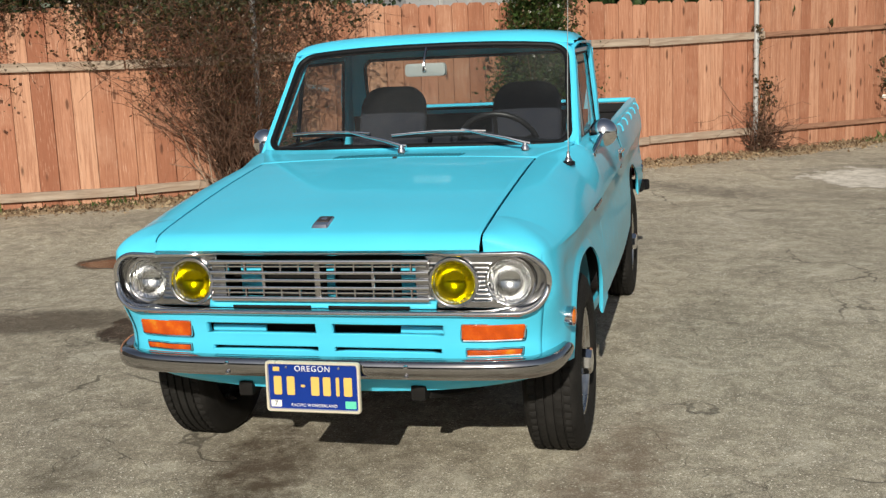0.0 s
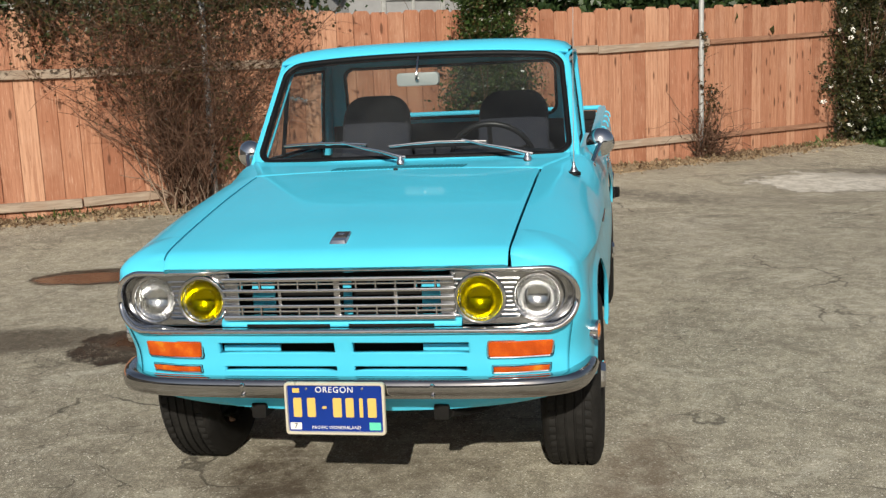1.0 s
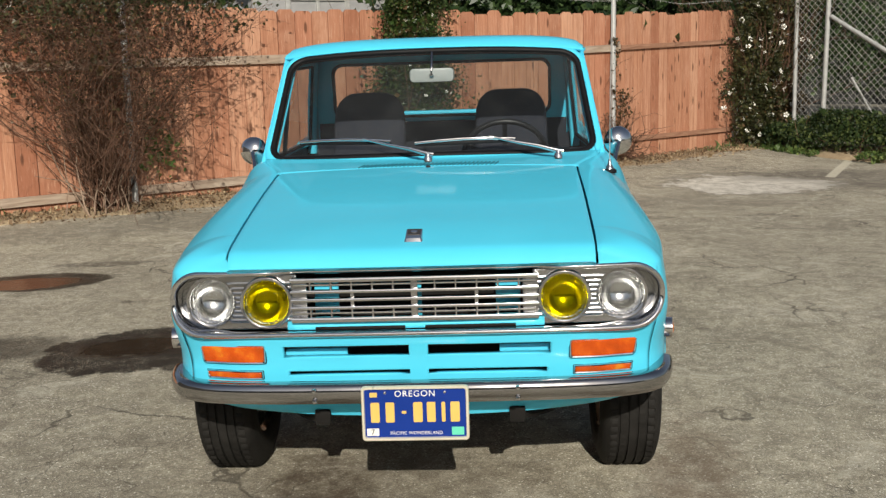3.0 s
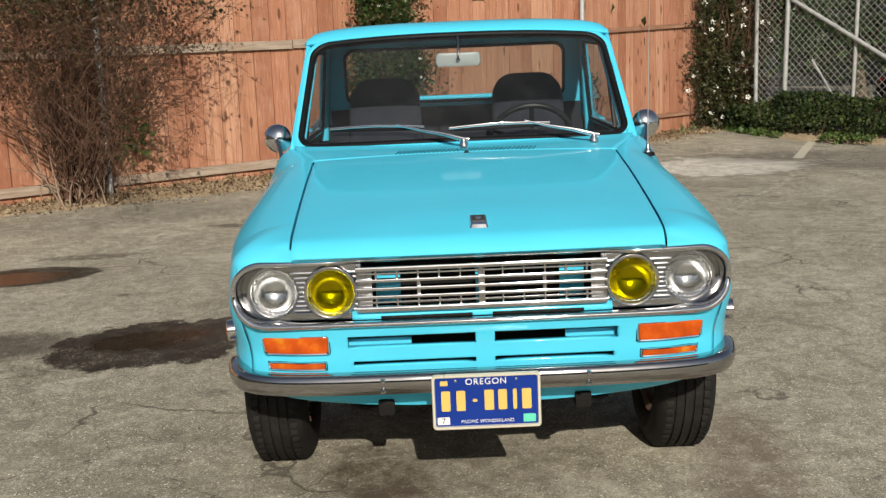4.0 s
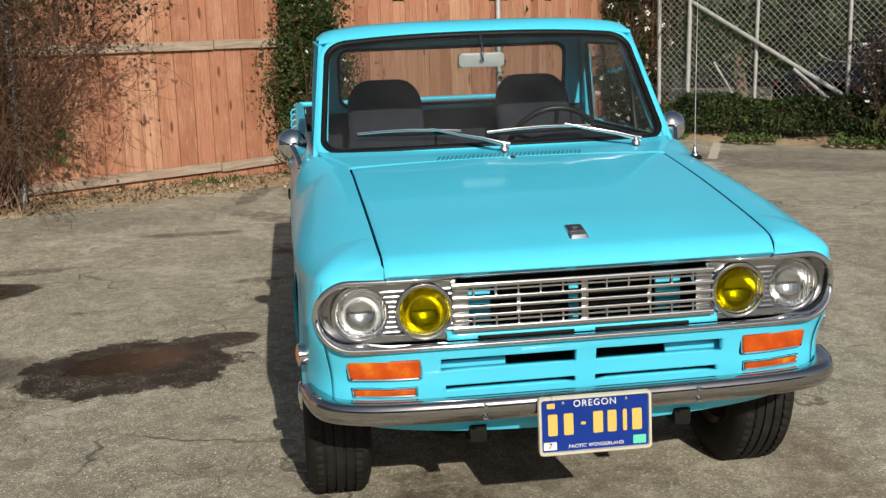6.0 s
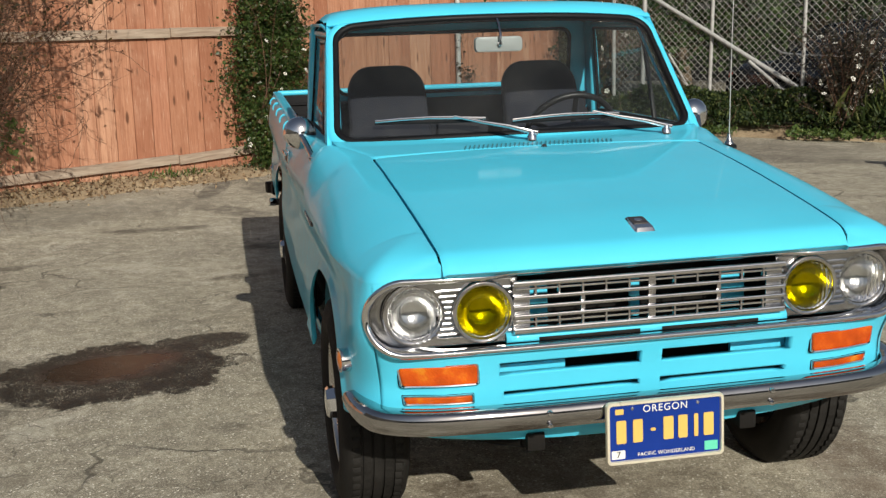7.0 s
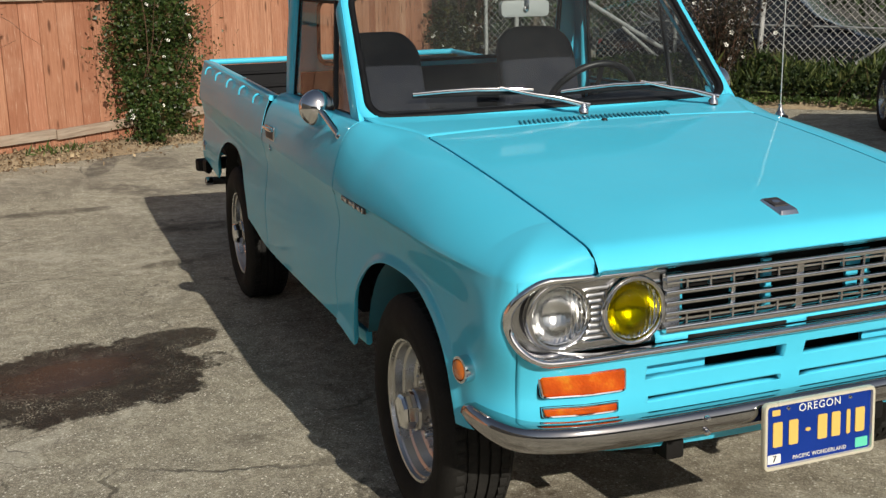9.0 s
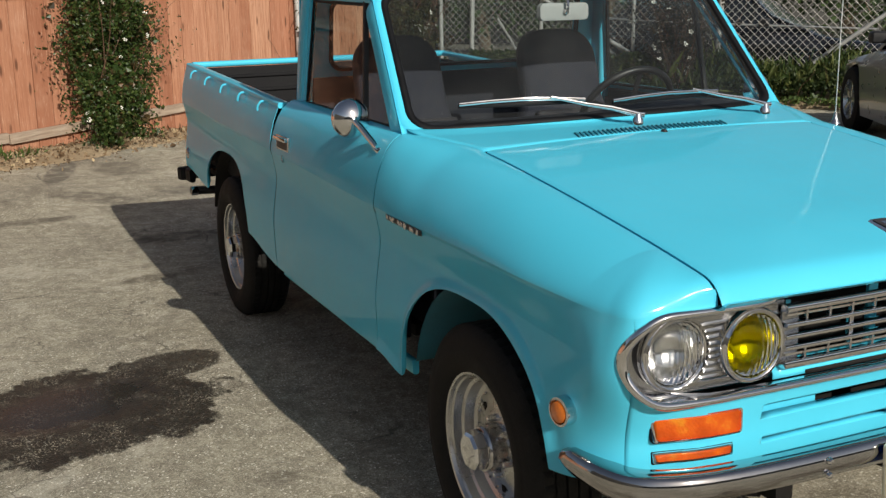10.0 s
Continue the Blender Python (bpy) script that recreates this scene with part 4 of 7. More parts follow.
# ribbed plates behind the lamps
for s in (-1, 1):
    bm = bmesh.new()
    rows = []
    for k in range(37):
        z = BEZEL_Z - 0.084 + 0.168 * k / 36
        rib = 0.0045 * (0.5 + 0.5 * math.cos(k * math.pi / 1.5)) ** 2 * step(0.066, 0.058, abs(z - BEZEL_Z))
        r = []
        for j in range(61):
            x = lerp(0.352, 0.725, j / 60)
            rb = rib * step(0.585, 0.545, x)
            r.append(Vector((s * x, front_y(x, 0.7) + 0.030 + 0.022 * step(0.60, 0.70, x) - rb, z)))
        rows.append(r)
    skin(bm, rows, keep=lambda p: in_bezel(p, -0.004) and math.hypot(abs(p.x) - 0.615, p.z - 0.706) > 0.071 and math.hypot(abs(p.x) - 0.444, p.z - 0.706) > 0.071)
    part("lamp_plate", bm, SHADED_METAL, truck, "ribbed metal plate behind the lamps", sharp=60, thick=0.002)

# grille of chrome bars
grille = new("grille")
grille.parent = truck
tagged(grille, "chrome grille of horizontal bars with small uprights")


def grille_y(x):
    return front_y(x, 0.7) + 0.012


for z, h in ((0.773, 0.014), (0.738, 0.0105), (0.713, 0.0105), (0.689, 0.0105), (0.652, 0.017)):
    bm = bmesh.new()
    sweep(bm, [(lerp(-0.368, 0.368, k / 16), grille_y(lerp(-0.368, 0.368, k / 16)), z) for k in range(17)],
          [(a, b) for a, b in rounded(0.022, h, h * 0.35, 2)])
    part("bar", bm, CHROME, grille)
for z0, z1, zm in ((0.745, 0.768, 0.757), (0.661, 0.684, 0.671)):
    bm = bmesh.new()
    sweep(bm, [(lerp(-0.36, 0.36, k / 12), grille_y(lerp(-0.36, 0.36, k / 12)) + 0.006, zm) for k in range(13)], rounded(0.010, 0.006, 0.001, 1))
    part("slim_bar", bm, CHROME, grille)
    for k in range(-5, 6):
        if k:
            bm = bmesh.new()
            x = 0.062 * k
            box(bm, (x, grille_y(x) + 0.003, (z0 + z1) / 2), (0.006, 0.012, z1 - z0 + 0.006), 0.001, seg=1)
            part("upright", bm, DULL_CHROME, grille)
bm = bmesh.new()
box(bm, (0.0, grille_y(0) + 0.006, 0.7145), (0.020, 0.014, 0.12), 0.003)
part("centre_brace", bm, DULL_CHROME, grille)
for x in (-0.185, 0.185):
    bm = bmesh.new()
    box(bm, (x, grille_y(x) + 0.006, 0.7135), (0.011, 0.012, 0.045), 0.002)
    part("brace", bm, DULL_CHROME, grille)
for s in (-1, 1):
    bm = bmesh.new()
    box(bm, (s * 0.345, grille_y(0.345) + 0.010, 0.7145), (0.045, 0.006, 0.13), 0.002)
    part("end_plate", bm, SHADED_METAL, grille)


# four round lamps
def make_lamp(x, y, lens, mirror, label):
    lamp = new("headlight")
    lamp.parent = truck
    lamp.matrix_basis = Matrix.Translation((x, y, 0.706)) @ pose(0, 0, 0, 0, 0, 0)
    tagged(lamp, label)
    bm = bmesh.new()
    spin(bm, [(0.064, 0.018), (0.0668, -0.002), (0.0688, -0.009), (0.0712, -0.010), (0.0735, -0.005), (0.0752, -0.004), (0.0775, -0.008), (0.0797, -0.006), (0.0812, 0.004), (0.0805, 0.014), (0.077, 0.035)], 56, 1)
    part("ring", bm, CHROME, lamp, sharp=60)
    bm = bmesh.new()
    prof = [(0.0668, 0.0), (0.065, -0.006), (0.058, -0.0125), (0.048, -0.018), (0.034, -0.0225), (0.02, -0.0255), (0.008, -0.0268), (0.0005, -0.027)]
    inner = [(r * 0.97, a + 0.0045) for r, a in reversed(prof)]
    spin(bm, prof + inner, 56, 1, close=True)
    ob = part("lens", bm, lens, lamp, sharp=70)
    ob.visible_shadow = False
    bm = bmesh.new()
    spin(bm, [(0.0668, 0.004), (0.063, 0.014), (0.054, 0.030), (0.040, 0.044), (0.024, 0.053), (0.012, 0.056), (0.0005, 0.0565)], 48, 1)
    part("reflector", bm, mirror, lamp, sharp=80)
    bm = bmesh.new()
    spin(bm, [(0.074, 0.012), (0.080, 0.014), (0.083, 0.03), (0.080, 0.05), (0.05, 0.065), (0.0005, 0.068)], 40, 1)
    part("housing", bm, TRIM_BLACK, lamp, sharp=60)
    return lamp


for s in (-1, 1):
    make_lamp(s * 0.615, 0.030, LAMP_CLEAR, REFLECTOR, "round clear headlight with a chrome ring")
    make_lamp(s * 0.444, 0.001, LAMP_YELLOW, YELLOW_REFLECTOR, "round yellow fog-style headlight with a chrome ring")


# amber lamps below
def make_signal(s, outline, z, depth, name, label):
    holder = new(name)
    holder.parent = truck
    tagged(holder, label)
    xm = sum(x for x, _ in outline) / len(outline)

    def ring_at(grow, dy):
        out = []
        zc = sum(b for _, b in outline) / len(outline)
        for a, b in outline:
            gx = a + math.copysign(grow, a - xm)
            gz = b + math.copysign(grow, b - zc)
            out.append(Vector((s * gx, front_y(gx, z) - dy, z + gz)))
        return out

    bm = bmesh.new()
    skin(bm, [ring_at(0.0078, -0.004), ring_at(0.0078, 0.002), ring_at(0.0058, 0.004), ring_at(0.0055, -0.002)], loop=True)
    part("gasket", bm, RUBBER, holder, sharp=50)
    bm = bmesh.new()
    skin(bm, [ring_at(0.0058, -0.002), ring_at(0.0055, 0.007), ring_at(0.0040, 0.009), ring_at(0.0010, 0.008), ring_at(0.0005, 0.002)], loop=True)
    part("rim", bm, CHROME, holder, sharp=50)
    bm = bmesh.new()
    zc = sum(b for _, b in outline) / len(outline)
    tight = [[Vector((s * (xm + (a - xm) * k), front_y(xm + (a - xm) * k, z) - depth * dep, z + zc + (b - zc) * k)) for a, b in outline]
             for k, dep in ((0.985, 0.97), (0.95, 1.0), (0.75, 1.0), (0.5, 1.0), (0.25, 1.0), (0.02, 1.0))]
    vs = skin(bm, [ring_at(0.001, -0.002), ring_at(0.0005, depth * 0.8)] + tight, loop=True)
    fill(bm, vs[-1])
    part("lens", bm, AMBER, holder, sharp=50).visible_shadow = False
    # bright tray and bulb behind the lens
    bm = bmesh.new()
    z0, z1 = min(b for _, b in outline), max(b for _, b in outline)
    x0, x1 = min(a for a, _ in outline), max(a for a, _ in outline)
    rows = []
    for k in range(17):
        x = lerp(x0 + 0.002, x1 - 0.002, k / 16)
        facet = 0.004 * (k % 2)
        rows.append([Vector((s * x, front_y(x, z) + 0.004 + 0.018 * math.sin(math.pi * j / 6) * math.sin(math.pi * lerp(0.12, 0.88, k / 16)) + facet * math.sin(math.pi * j / 6), z + lerp(z0, z1, j / 6))) for j in range(7)])
    skin(bm, rows)
    part("tray", bm, LAMP_TRAY, holder, sharp=20)
    if z1 - z0 > 0.03:
        bm = bmesh.new()
        spin(bm, [(0.0005, -0.002), (0.006, 0.0), (0.0085, 0.006), (0.007, 0.013), (0.004, 0.018)], 14, 1, (s * xm, front_y(xm, z), z + 0.002))
        part("bulb", bm, BULB, holder)


def long_outline(x0, x1, z0, z1, cut, r=0.008):
    """A rounded bar, its outer end leaning in a little at the foot."""
    pts = []
    for cx, cz, a0 in ((x0 + r, z1 - r, 180), (x1 - r, z1 - r, 90), (x1 - r, z0 + r, 0), (x0 + r, z0 + r, -90)):
        corner = [(cx + r * math.cos(radians(a0 - 90 * k / 4)), cz + r * math.sin(radians(a0 - 90 * k / 4))) for k in range(5)]
        if pts and abs(corner[0][0] - pts[-1][0]) > 0.05:
            pts += [(lerp(pts[-1][0], corner[0][0], k / 8), corner[0][1]) for k in range(1, 8)]
        pts += corner
    return [(x - cut * step(x0 + 0.6 * (x1 - x0), x1, x) * (z1 - z) / (z1 - z0), z) for x, z in pts]


for s in (-1, 1):
    make_signal(s, long_outline(0.464, 0.660, -0.0235, 0.0235, 0.010), 0.5455, 0.012, "turn_signal", "amber turn signal with a bright rim")
    make_signal(s, long_outline(0.476, 0.646, -0.0075, 0.0075, 0.006, 0.004), 0.4775, 0.009, "lower_reflector", "slim amber reflector with a bright rim")

# chrome bumper
bm = bmesh.new()
bump_plan = [(0, -0.088), (0.25, -0.087), (0.45, -0.080), (0.60, -0.062), (0.69, -0.030), (0.74, 0.010), (0.770, 0.065), (0.785, 0.12), (0.791, 0.165), (0.792, 0.188)]
half = smooth_path([(x, y, 0) for x, y in bump_plan], 6)
plan = [Vector((-p.x, p.y, 0)) for p in reversed(half)][:-1] + half
rows = []
for i, p in enumerate(plan):
    a, b = plan[max(i - 1, 0)], plan[min(i + 1, len(plan) - 1)]
    t = (b - a).normalized()
    out = Vector((t.y, -t.x, 0))
    e = step(0.62, 0.80, abs(p.x)) * step(0.0, 0.22, p.y)
    tip = step(0.16, 0.190, p.y)
    zt, zb = 0.474 + 0.008 * e, 0.408 + 0.018 * e
    zt, zb = lerp(zt, 0.455, tip * 0.3), lerp(zb, 0.445, tip * 0.3)
    h = zt - zb
    prof = [(-0.055, -0.004), (-0.03, 0.0), (-0.012, -0.003), (-0.005, -0.009), (-0.0015, -0.019), (0.0, -0.45 * h), (-0.003, -h + 0.020), (-0.011, -h + 0.006),
            (-0.022, -h), (-0.03, -h + 0.004), (-0.02, -h + 0.01), (-0.012, -0.5 * h), (-0.016, -0.016), (-0.055, -0.010)]
    rows.append([p + out * o + Vector((0, 0, zt + dz)) for o, dz in prof])
vs = skin(bm, rows, loop=True)
fill(bm, vs[0])
fill(bm, list(reversed(vs[-1])))
bumper = part("front_bumper", bm, BUMPER_CHROME, truck, "curved chrome front bumper", sharp=50)
for s in (-1, 1):
    for dz in (0.010, -0.022):
        bm = bmesh.new()
        spin(bm, [(0.0005, -0.006), (0.005, -0.005), (0.0075, -0.001), (0.008, 0.004)], 14, 1, (s * 0.30, -0.0885, 0.445 + dz))
        part("bolt", bm, CHROME, bumper)

# number plate
plate = new("number_plate")
plate.parent = truck
plate.matrix_basis = Matrix.Translation((-0.002, -0.104, 0.389)) @ pose(0, 0, 0, -2.5, 0, -0.3)
tagged(plate, "blue and yellow number plate in a bright metal holder")
bm = bmesh.new()
slab(bm, rounded(0.304, 0.152, 0.010), 0.004, at_front(0, 0.004, 0))
part("sheet", bm, PLATE_BLUE, plate)
bm = bmesh.new()
rows = []
for w, h, r, y in ((0.316, 0.164, 0.012, 0.006), (0.316, 0.164, 0.012, -0.004), (0.312, 0.160, 0.011, -0.007), (0.300, 0.148, 0.008, -0.007), (0.296, 0.144, 0.006, -0.001), (0.296, 0.144, 0.006, 0.004)):
    rows.append([Vector((x, y, z)) for x, z in rounded(w, h, r, 5)])
skin(bm, rows, loop=True)
part("plate_holder", bm, BRASS_FRAME, plate, sharp=50)
for x0, w, h in ((-0.118, 0.026, 0.060), (-0.074, 0.026, 0.060), (-0.033, 0.014, 0.008), (0.008, 0.027, 0.060), (0.047, 0.025, 0.060), (0.083, 0.011, 0.060), (0.117, 0.027, 0.060)):
    bm = bmesh.new()
    slab(bm, rounded(w, h, 0.0035, 2), 0.0025, at_front(x0, 0.0003, 0.003))
    part("raised_bar", bm, PLATE_YELLOW, plate)


def lettering(text, size, material, parent, place, name="lettering", depth=0.0007, space=1.0):
    cu = bpy.data.curves.new("words", 'FONT')
    cu.body, cu.size, cu.align_x, cu.align_y, cu.extrude = text, size, 'CENTER', 'CENTER', depth
    cu.space_character = space
    tmp = new("words", cu)
    bpy.context.view_layer.update()
    me = bpy.data.meshes.new_from_object(tmp.evaluated_get(bpy.context.evaluated_depsgraph_get()))
    bpy.data.objects.remove(tmp)
    me.materials.clear()
    me.materials.append(material)
    ob = new(name, me)
    ob.parent = parent
    ob.matrix_basis = place
    return ob


lettering("OREGON", 0.026, PLATE_WHITE, plate, at_front(0.0, -0.0012, 0.058), space=1.15)
lettering("PACIFIC WONDERLAND", 0.0135, PLATE_WHITE, plate, at_front(0.002, -0.0012, -0.060), space=1.05)
bm = bmesh.new()
slab(bm, rounded(0.036, 0.022, 0.002, 2), 0.0012, at_front(-0.126, 0.0003, -0.056))
part("sticker", bm, PLATE_WHITE, plate, "white date sticker")
lettering("7", 0.022, TRIM_BLACK, plate, at_front(-0.126, -0.0018, -0.056))
bm = bmesh.new()
slab(bm, rounded(0.036, 0.024, 0.002, 2), 0.0012, at_front(0.124, 0.0003, -0.055))
part("sticker", bm, PLATE_GREEN, plate, "green date sticker")
bm = bmesh.new()
slab(bm, rounded(0.022, 0.014, 0.002, 2), 0.0012, at_front(-0.122, 0.0003, 0.056))
part("sticker", bm, PLATE_YELLOW, plate, "yellow date sticker")
for x in (-0.088, 0.088):
    bm = bmesh.new()
    spin(bm, [(0.0005, -0.004), (0.004, -0.003), (0.006, 0.001)], 12, 1, (x, 0.001, 0.062))
    part("screw", bm, CHROME, plate)

# badge on the bonnet
badge = new("bonnet_badge")
badge.parent = truck
badge.matrix_basis = Matrix.Translation((0.0, 0.083, hood_z(0, 0.083) + 0.001)) @ pose(0, 0, 0, 12, 0, 0)
tagged(badge, "small chrome badge on the bonnet")
bm = bmesh.new()
slab(bm, rounded(0.056, 0.092, 0.006), 0.009, Matrix(), 0.86)
part("base", bm, CHROME, badge)
bm = bmesh.new()
slab(bm, rounded(0.040, 0.046, 0.003), 0.002, Matrix.Translation((0, 0.012, 0.0088)))
part("inlay", bm, BADGE_DARK, badge)
bm = bmesh.new()
slab(bm, rounded(0.020, 0.016, 0.005), 0.0012, Matrix.Translation((0, 0.012, 0.0106)))
part("mark", bm, CHROME, badge)
bm = bmesh.new()
spin(bm, [(0.0005, 0.009), (0.007, 0.007), (0.011, 0.0)], 14, 2, (0.0, 0.935, hood_z(0, 0.935)))
part("washer_nozzle", bm, TRIM_BLACK, truck)

# ---- doors ----


def door_base(y):
    return 0.7935 - 0.004 * step(1.8, 2.4, y)


def shoulder(bm, ys, s, base, inner_x, top_z):
    """The rounded shoulder between the crease and the window line."""
    rows = []
    for y in ys:
        c, bx, zt, ex = curve_at(CREASE_Z, y), base(y), top_z(y), inner_x(y)
        r = []
        for k in range(13):
            u = (k / 12) ** 1.6
            g = (1 - (1 - u) ** 2.4) ** (1 / 1.36)
            r.append(Vector((s * lerp(bx, ex, u), y, lerp(c, zt, g))))
        r.append(r[-1] + Vector((-s * 0.008, 0, -0.02)))
        rows.append(r)
    skin(bm, rows)


for s in (-1, 1):
    bm = bmesh.new()
    ys = [1.2465, 1.2480] + [lerp(1.2465, 2.3475, k / 24) for k in range(1, 24)] + [2.3460, 2.3475]
    flank(bm, ys, s, -9, 0.1, 0.5, 0.385, door_base)
    shoulder(bm, ys, s, door_base, lambda y: curve_at(SEAM_X, y), lambda y: curve_at(TOP_Z, y))
    door = part("door", bm, PAINT, truck, "turquoise cab door", sharp=50, thick=0.002)
    # Black strips added behind the seams to make the gaps look shaded.
    for y in (1.2422, 2.3555):
        bm = bmesh.new()
        box(bm, (s * 0.766, y, 0.63), (0.004, 0.04, 0.44), 0.0)
        part("weather_strip", bm, RUBBER, door)
    # sill below the door
    bm = bmesh.new()
    sweep(bm, [(s * 0.744, 1.075, 0.368), (s * 0.752, 1.3, 0.366), (s * 0.752, 2.36, 0.366)], rounded(0.02, 0.045, 0.007, 3))
    part("sill", bm, PAINT, truck)
    # handle and lock
    hx = 0.788
    bm = bmesh.new()
    box(bm, (s * (hx - 0.002), 2.185, 0.8905), (0.010, 0.150, 0.054), 0.004)
    handle = part("door_handle", bm, DULL_CHROME, door, "chrome door handle with a dark recess")
    bm = bmesh.new()
    box(bm, (s * (hx + 0.002), 2.185, 0.886), (0.006, 0.128, 0.032), 0.002)
    part("recess", bm, BADGE_DARK, handle)
    bm = bmesh.new()
    box(bm, (s * (hx + 0.008), 2.185, 0.907), (0.016, 0.144, 0.014), 0.005)
    part("pull", bm, CHROME, handle)
    bm = bmesh.new()
    spin(bm, [(0.0005, 0.007), (0.010, 0.006), (0.013, 0.002), (0.014, -0.006)], 18, 0, (s * (hx - 0.002), 2.188, 0.832))
    part("door_lock", bm, DULL_CHROME, door)
    # side marker
    marker = new("side_marker")
    marker.parent = truck
    marker.matrix_basis = Matrix.Translation((s * 0.764, 0.190, 0.558)) @ pose(0, 0, 0, 0, 0, -9 * s)
    tagged(marker, "round amber side marker with a chrome ring")
    bm = bmesh.new()
    spin(bm, [(0.032, s * -0.014), (0.033, s * 0.020), (0.032, s * 0.029), (0.027, s * 0.030), (0.0255, s * 0.024)], 32, 0)
    part("ring", bm, CHROME, marker, sharp=50)
    bm = bmesh.new()
    spin(bm, [(0.0255, s * 0.022), (0.023, s * 0.030), (0.015, s * 0.033), (0.0005, s * 0.034)], 32, 0)
    part("lens", bm, PALE_AMBER, marker, sharp=50)
    # script badge: a row of plain bright shapes
    scr = new("side_badge")
    scr.parent = truck
    tagged(scr, "slim chrome script badge on the fender")
    bm = bmesh.new()
    for k in range(9):
        y = 0.915 + 0.027 * k
        box(bm, (s * 0.7955, y + 0.008 * math.sin(2.3 * k), 0.802 + 0.0006 * k), (0.004, 0.019 if k % 2 else 0.013, 0.011 if k % 3 else 0.016), 0.002, pose(0, 0, 0, 24, 0, 0))
    tagged(part("mark", bm, DULL_CHROME, scr), "small worn chrome strokes", kind="stuff")
    bm = bmesh.new()
    box(bm, (s * 0.7920, 1.022, 0.804), (0.006, 0.246, 0.016), 0.003, pose(0, 0, 0, 0.6, 0, 0))
    part("base", bm, BADGE_DARK, scr, "dark pitted base of the script")

# ---- cab ----
cab = new("cab")
cab.parent = truck
tagged(cab, "turquoise cab with a rounded roof")
A_LOW, A_HIGH = Vector((0.688, 1.222, 1.012)), Vector((0.640, 1.612, 1.428))
B_LOW, B_HIGH = Vector((0.660, 2.330, 1.020)), Vector((0.622, 2.285, 1.425))


def screen_x(v):
    return lerp(0.667, 0.617, v)


def screen_point(u, v, out=0.0):
    """A point of the windscreen: u from side to side, v from foot to head."""
    x = u * screen_x(v)
    y = lerp(screen_base_y(0.665 * u), 1.548 + 0.050 * abs(u) ** 2.2, v) - out
    z = lerp(1.035 - 0.012 * abs(u) ** 2, 1.450 - 0.026 * abs(u) ** 2.5, v) + out * 0.7
    return Vector((x, y, z))


def screen_outline(inset, out, n=10):
    """Points round the windscreen with rounded corners."""
    w, h = 0.64, 0.58
    pts = rounded(2 * w - 2 * inset, h - 2 * inset, max(0.02, 0.075 - inset * 0.6), 6)
    dense = []
    for i, ((x0, z0), (x1, z1)) in enumerate(zip(pts, pts[1:] + pts[:1])):
        m = (24 if abs(x1 - x0) > 0.5 else 10) if i % 7 == 6 else 1
        dense += [(lerp(x0, x1, k / m), lerp(z0, z1, k / m)) for k in range(m)]
    return [screen_point(x / w, z / h + 0.5, out) for x, z in dense]


bm = bmesh.new()
skin(bm, [screen_outline(-0.034, -0.045), screen_outline(-0.032, -0.002), screen_outline(-0.026, 0.006), screen_outline(-0.010, 0.007), screen_outline(0.004, 0.0), screen_outline(0.006, -0.02)], loop=True)
part("screen_surround", bm, PAINT, cab, sharp=55)
screen = new("windscreen")
screen.parent = truck
tagged(screen, "curved windscreen in a black rubber seal")
bm = bmesh.new()
skin(bm, [screen_outline(-0.006, -0.004), screen_outline(-0.005, 0.009), screen_outline(0.001, 0.011), screen_outline(0.012, 0.009), screen_outline(0.017, 0.002), screen_outline(0.017, -0.012)], loop=True)
part("rubber_seal", bm, RUBBER, screen, sharp=60)
bm = bmesh.new()
rows = [[screen_point(lerp(-0.985, 0.985, k / 24), lerp(0.02, 0.98, j / 12)) for k in range(25)] for j in range(13)]
skin(bm, rows)
pane = part("pane", bm, SCREEN, screen, sharp=80)
pane.visible_shadow = False

# roof panel
bm = bmesh.new()
rows = []
for j in range(23):
    v = j / 22
    y = lerp(1.566, 2.335, v)
    r = []
    for k in range(-22, 23):
        u = k / 22
        hw = lerp(0.652, 0.632, v)
        e = abs(u)
        x = hw * math.copysign(1 - (1 - e) ** 1.0, u)
        fall = 1 - (1 - e ** 3.2) ** (1 / 2.2)
        crown = 0.030 * math.sin(math.pi * min(1, 0.16 + v * 0.84)) ** 0.8
        front_drop = 0.022 * step(0.10, 0.0, v) ** 2
        back_drop = 0.06 * step(0.88, 1.0, v) ** 2
        z = 1.482 + crown - 0.052 * fall - front_drop * (1 - 0.4 * e) - back_drop
        yy = y + (0.052 * e ** 2.2 * (1 - v)) - 0.02 * e ** 3 * v
        r.append(Vector((x, yy, z)))
    rows.append(r)
nose = [[screen_point(1.045 * k / 22, v, out) for k in range(-22, 23)] for v, out in ((1.012, 0.002), (1.014, 0.0085), (1.045, 0.0105))]
skin(bm, nose + rows[1:])
part("roof", bm, PAINT, cab, sharp=55)
bm = bmesh.new()
rows = [[p + Vector((0, 0.02, -0.022)) * 1.0 for p in r] for r in rows]
skin(bm, rows[1:-1])
part("headliner", bm, DASH, cab, thick=0.003)
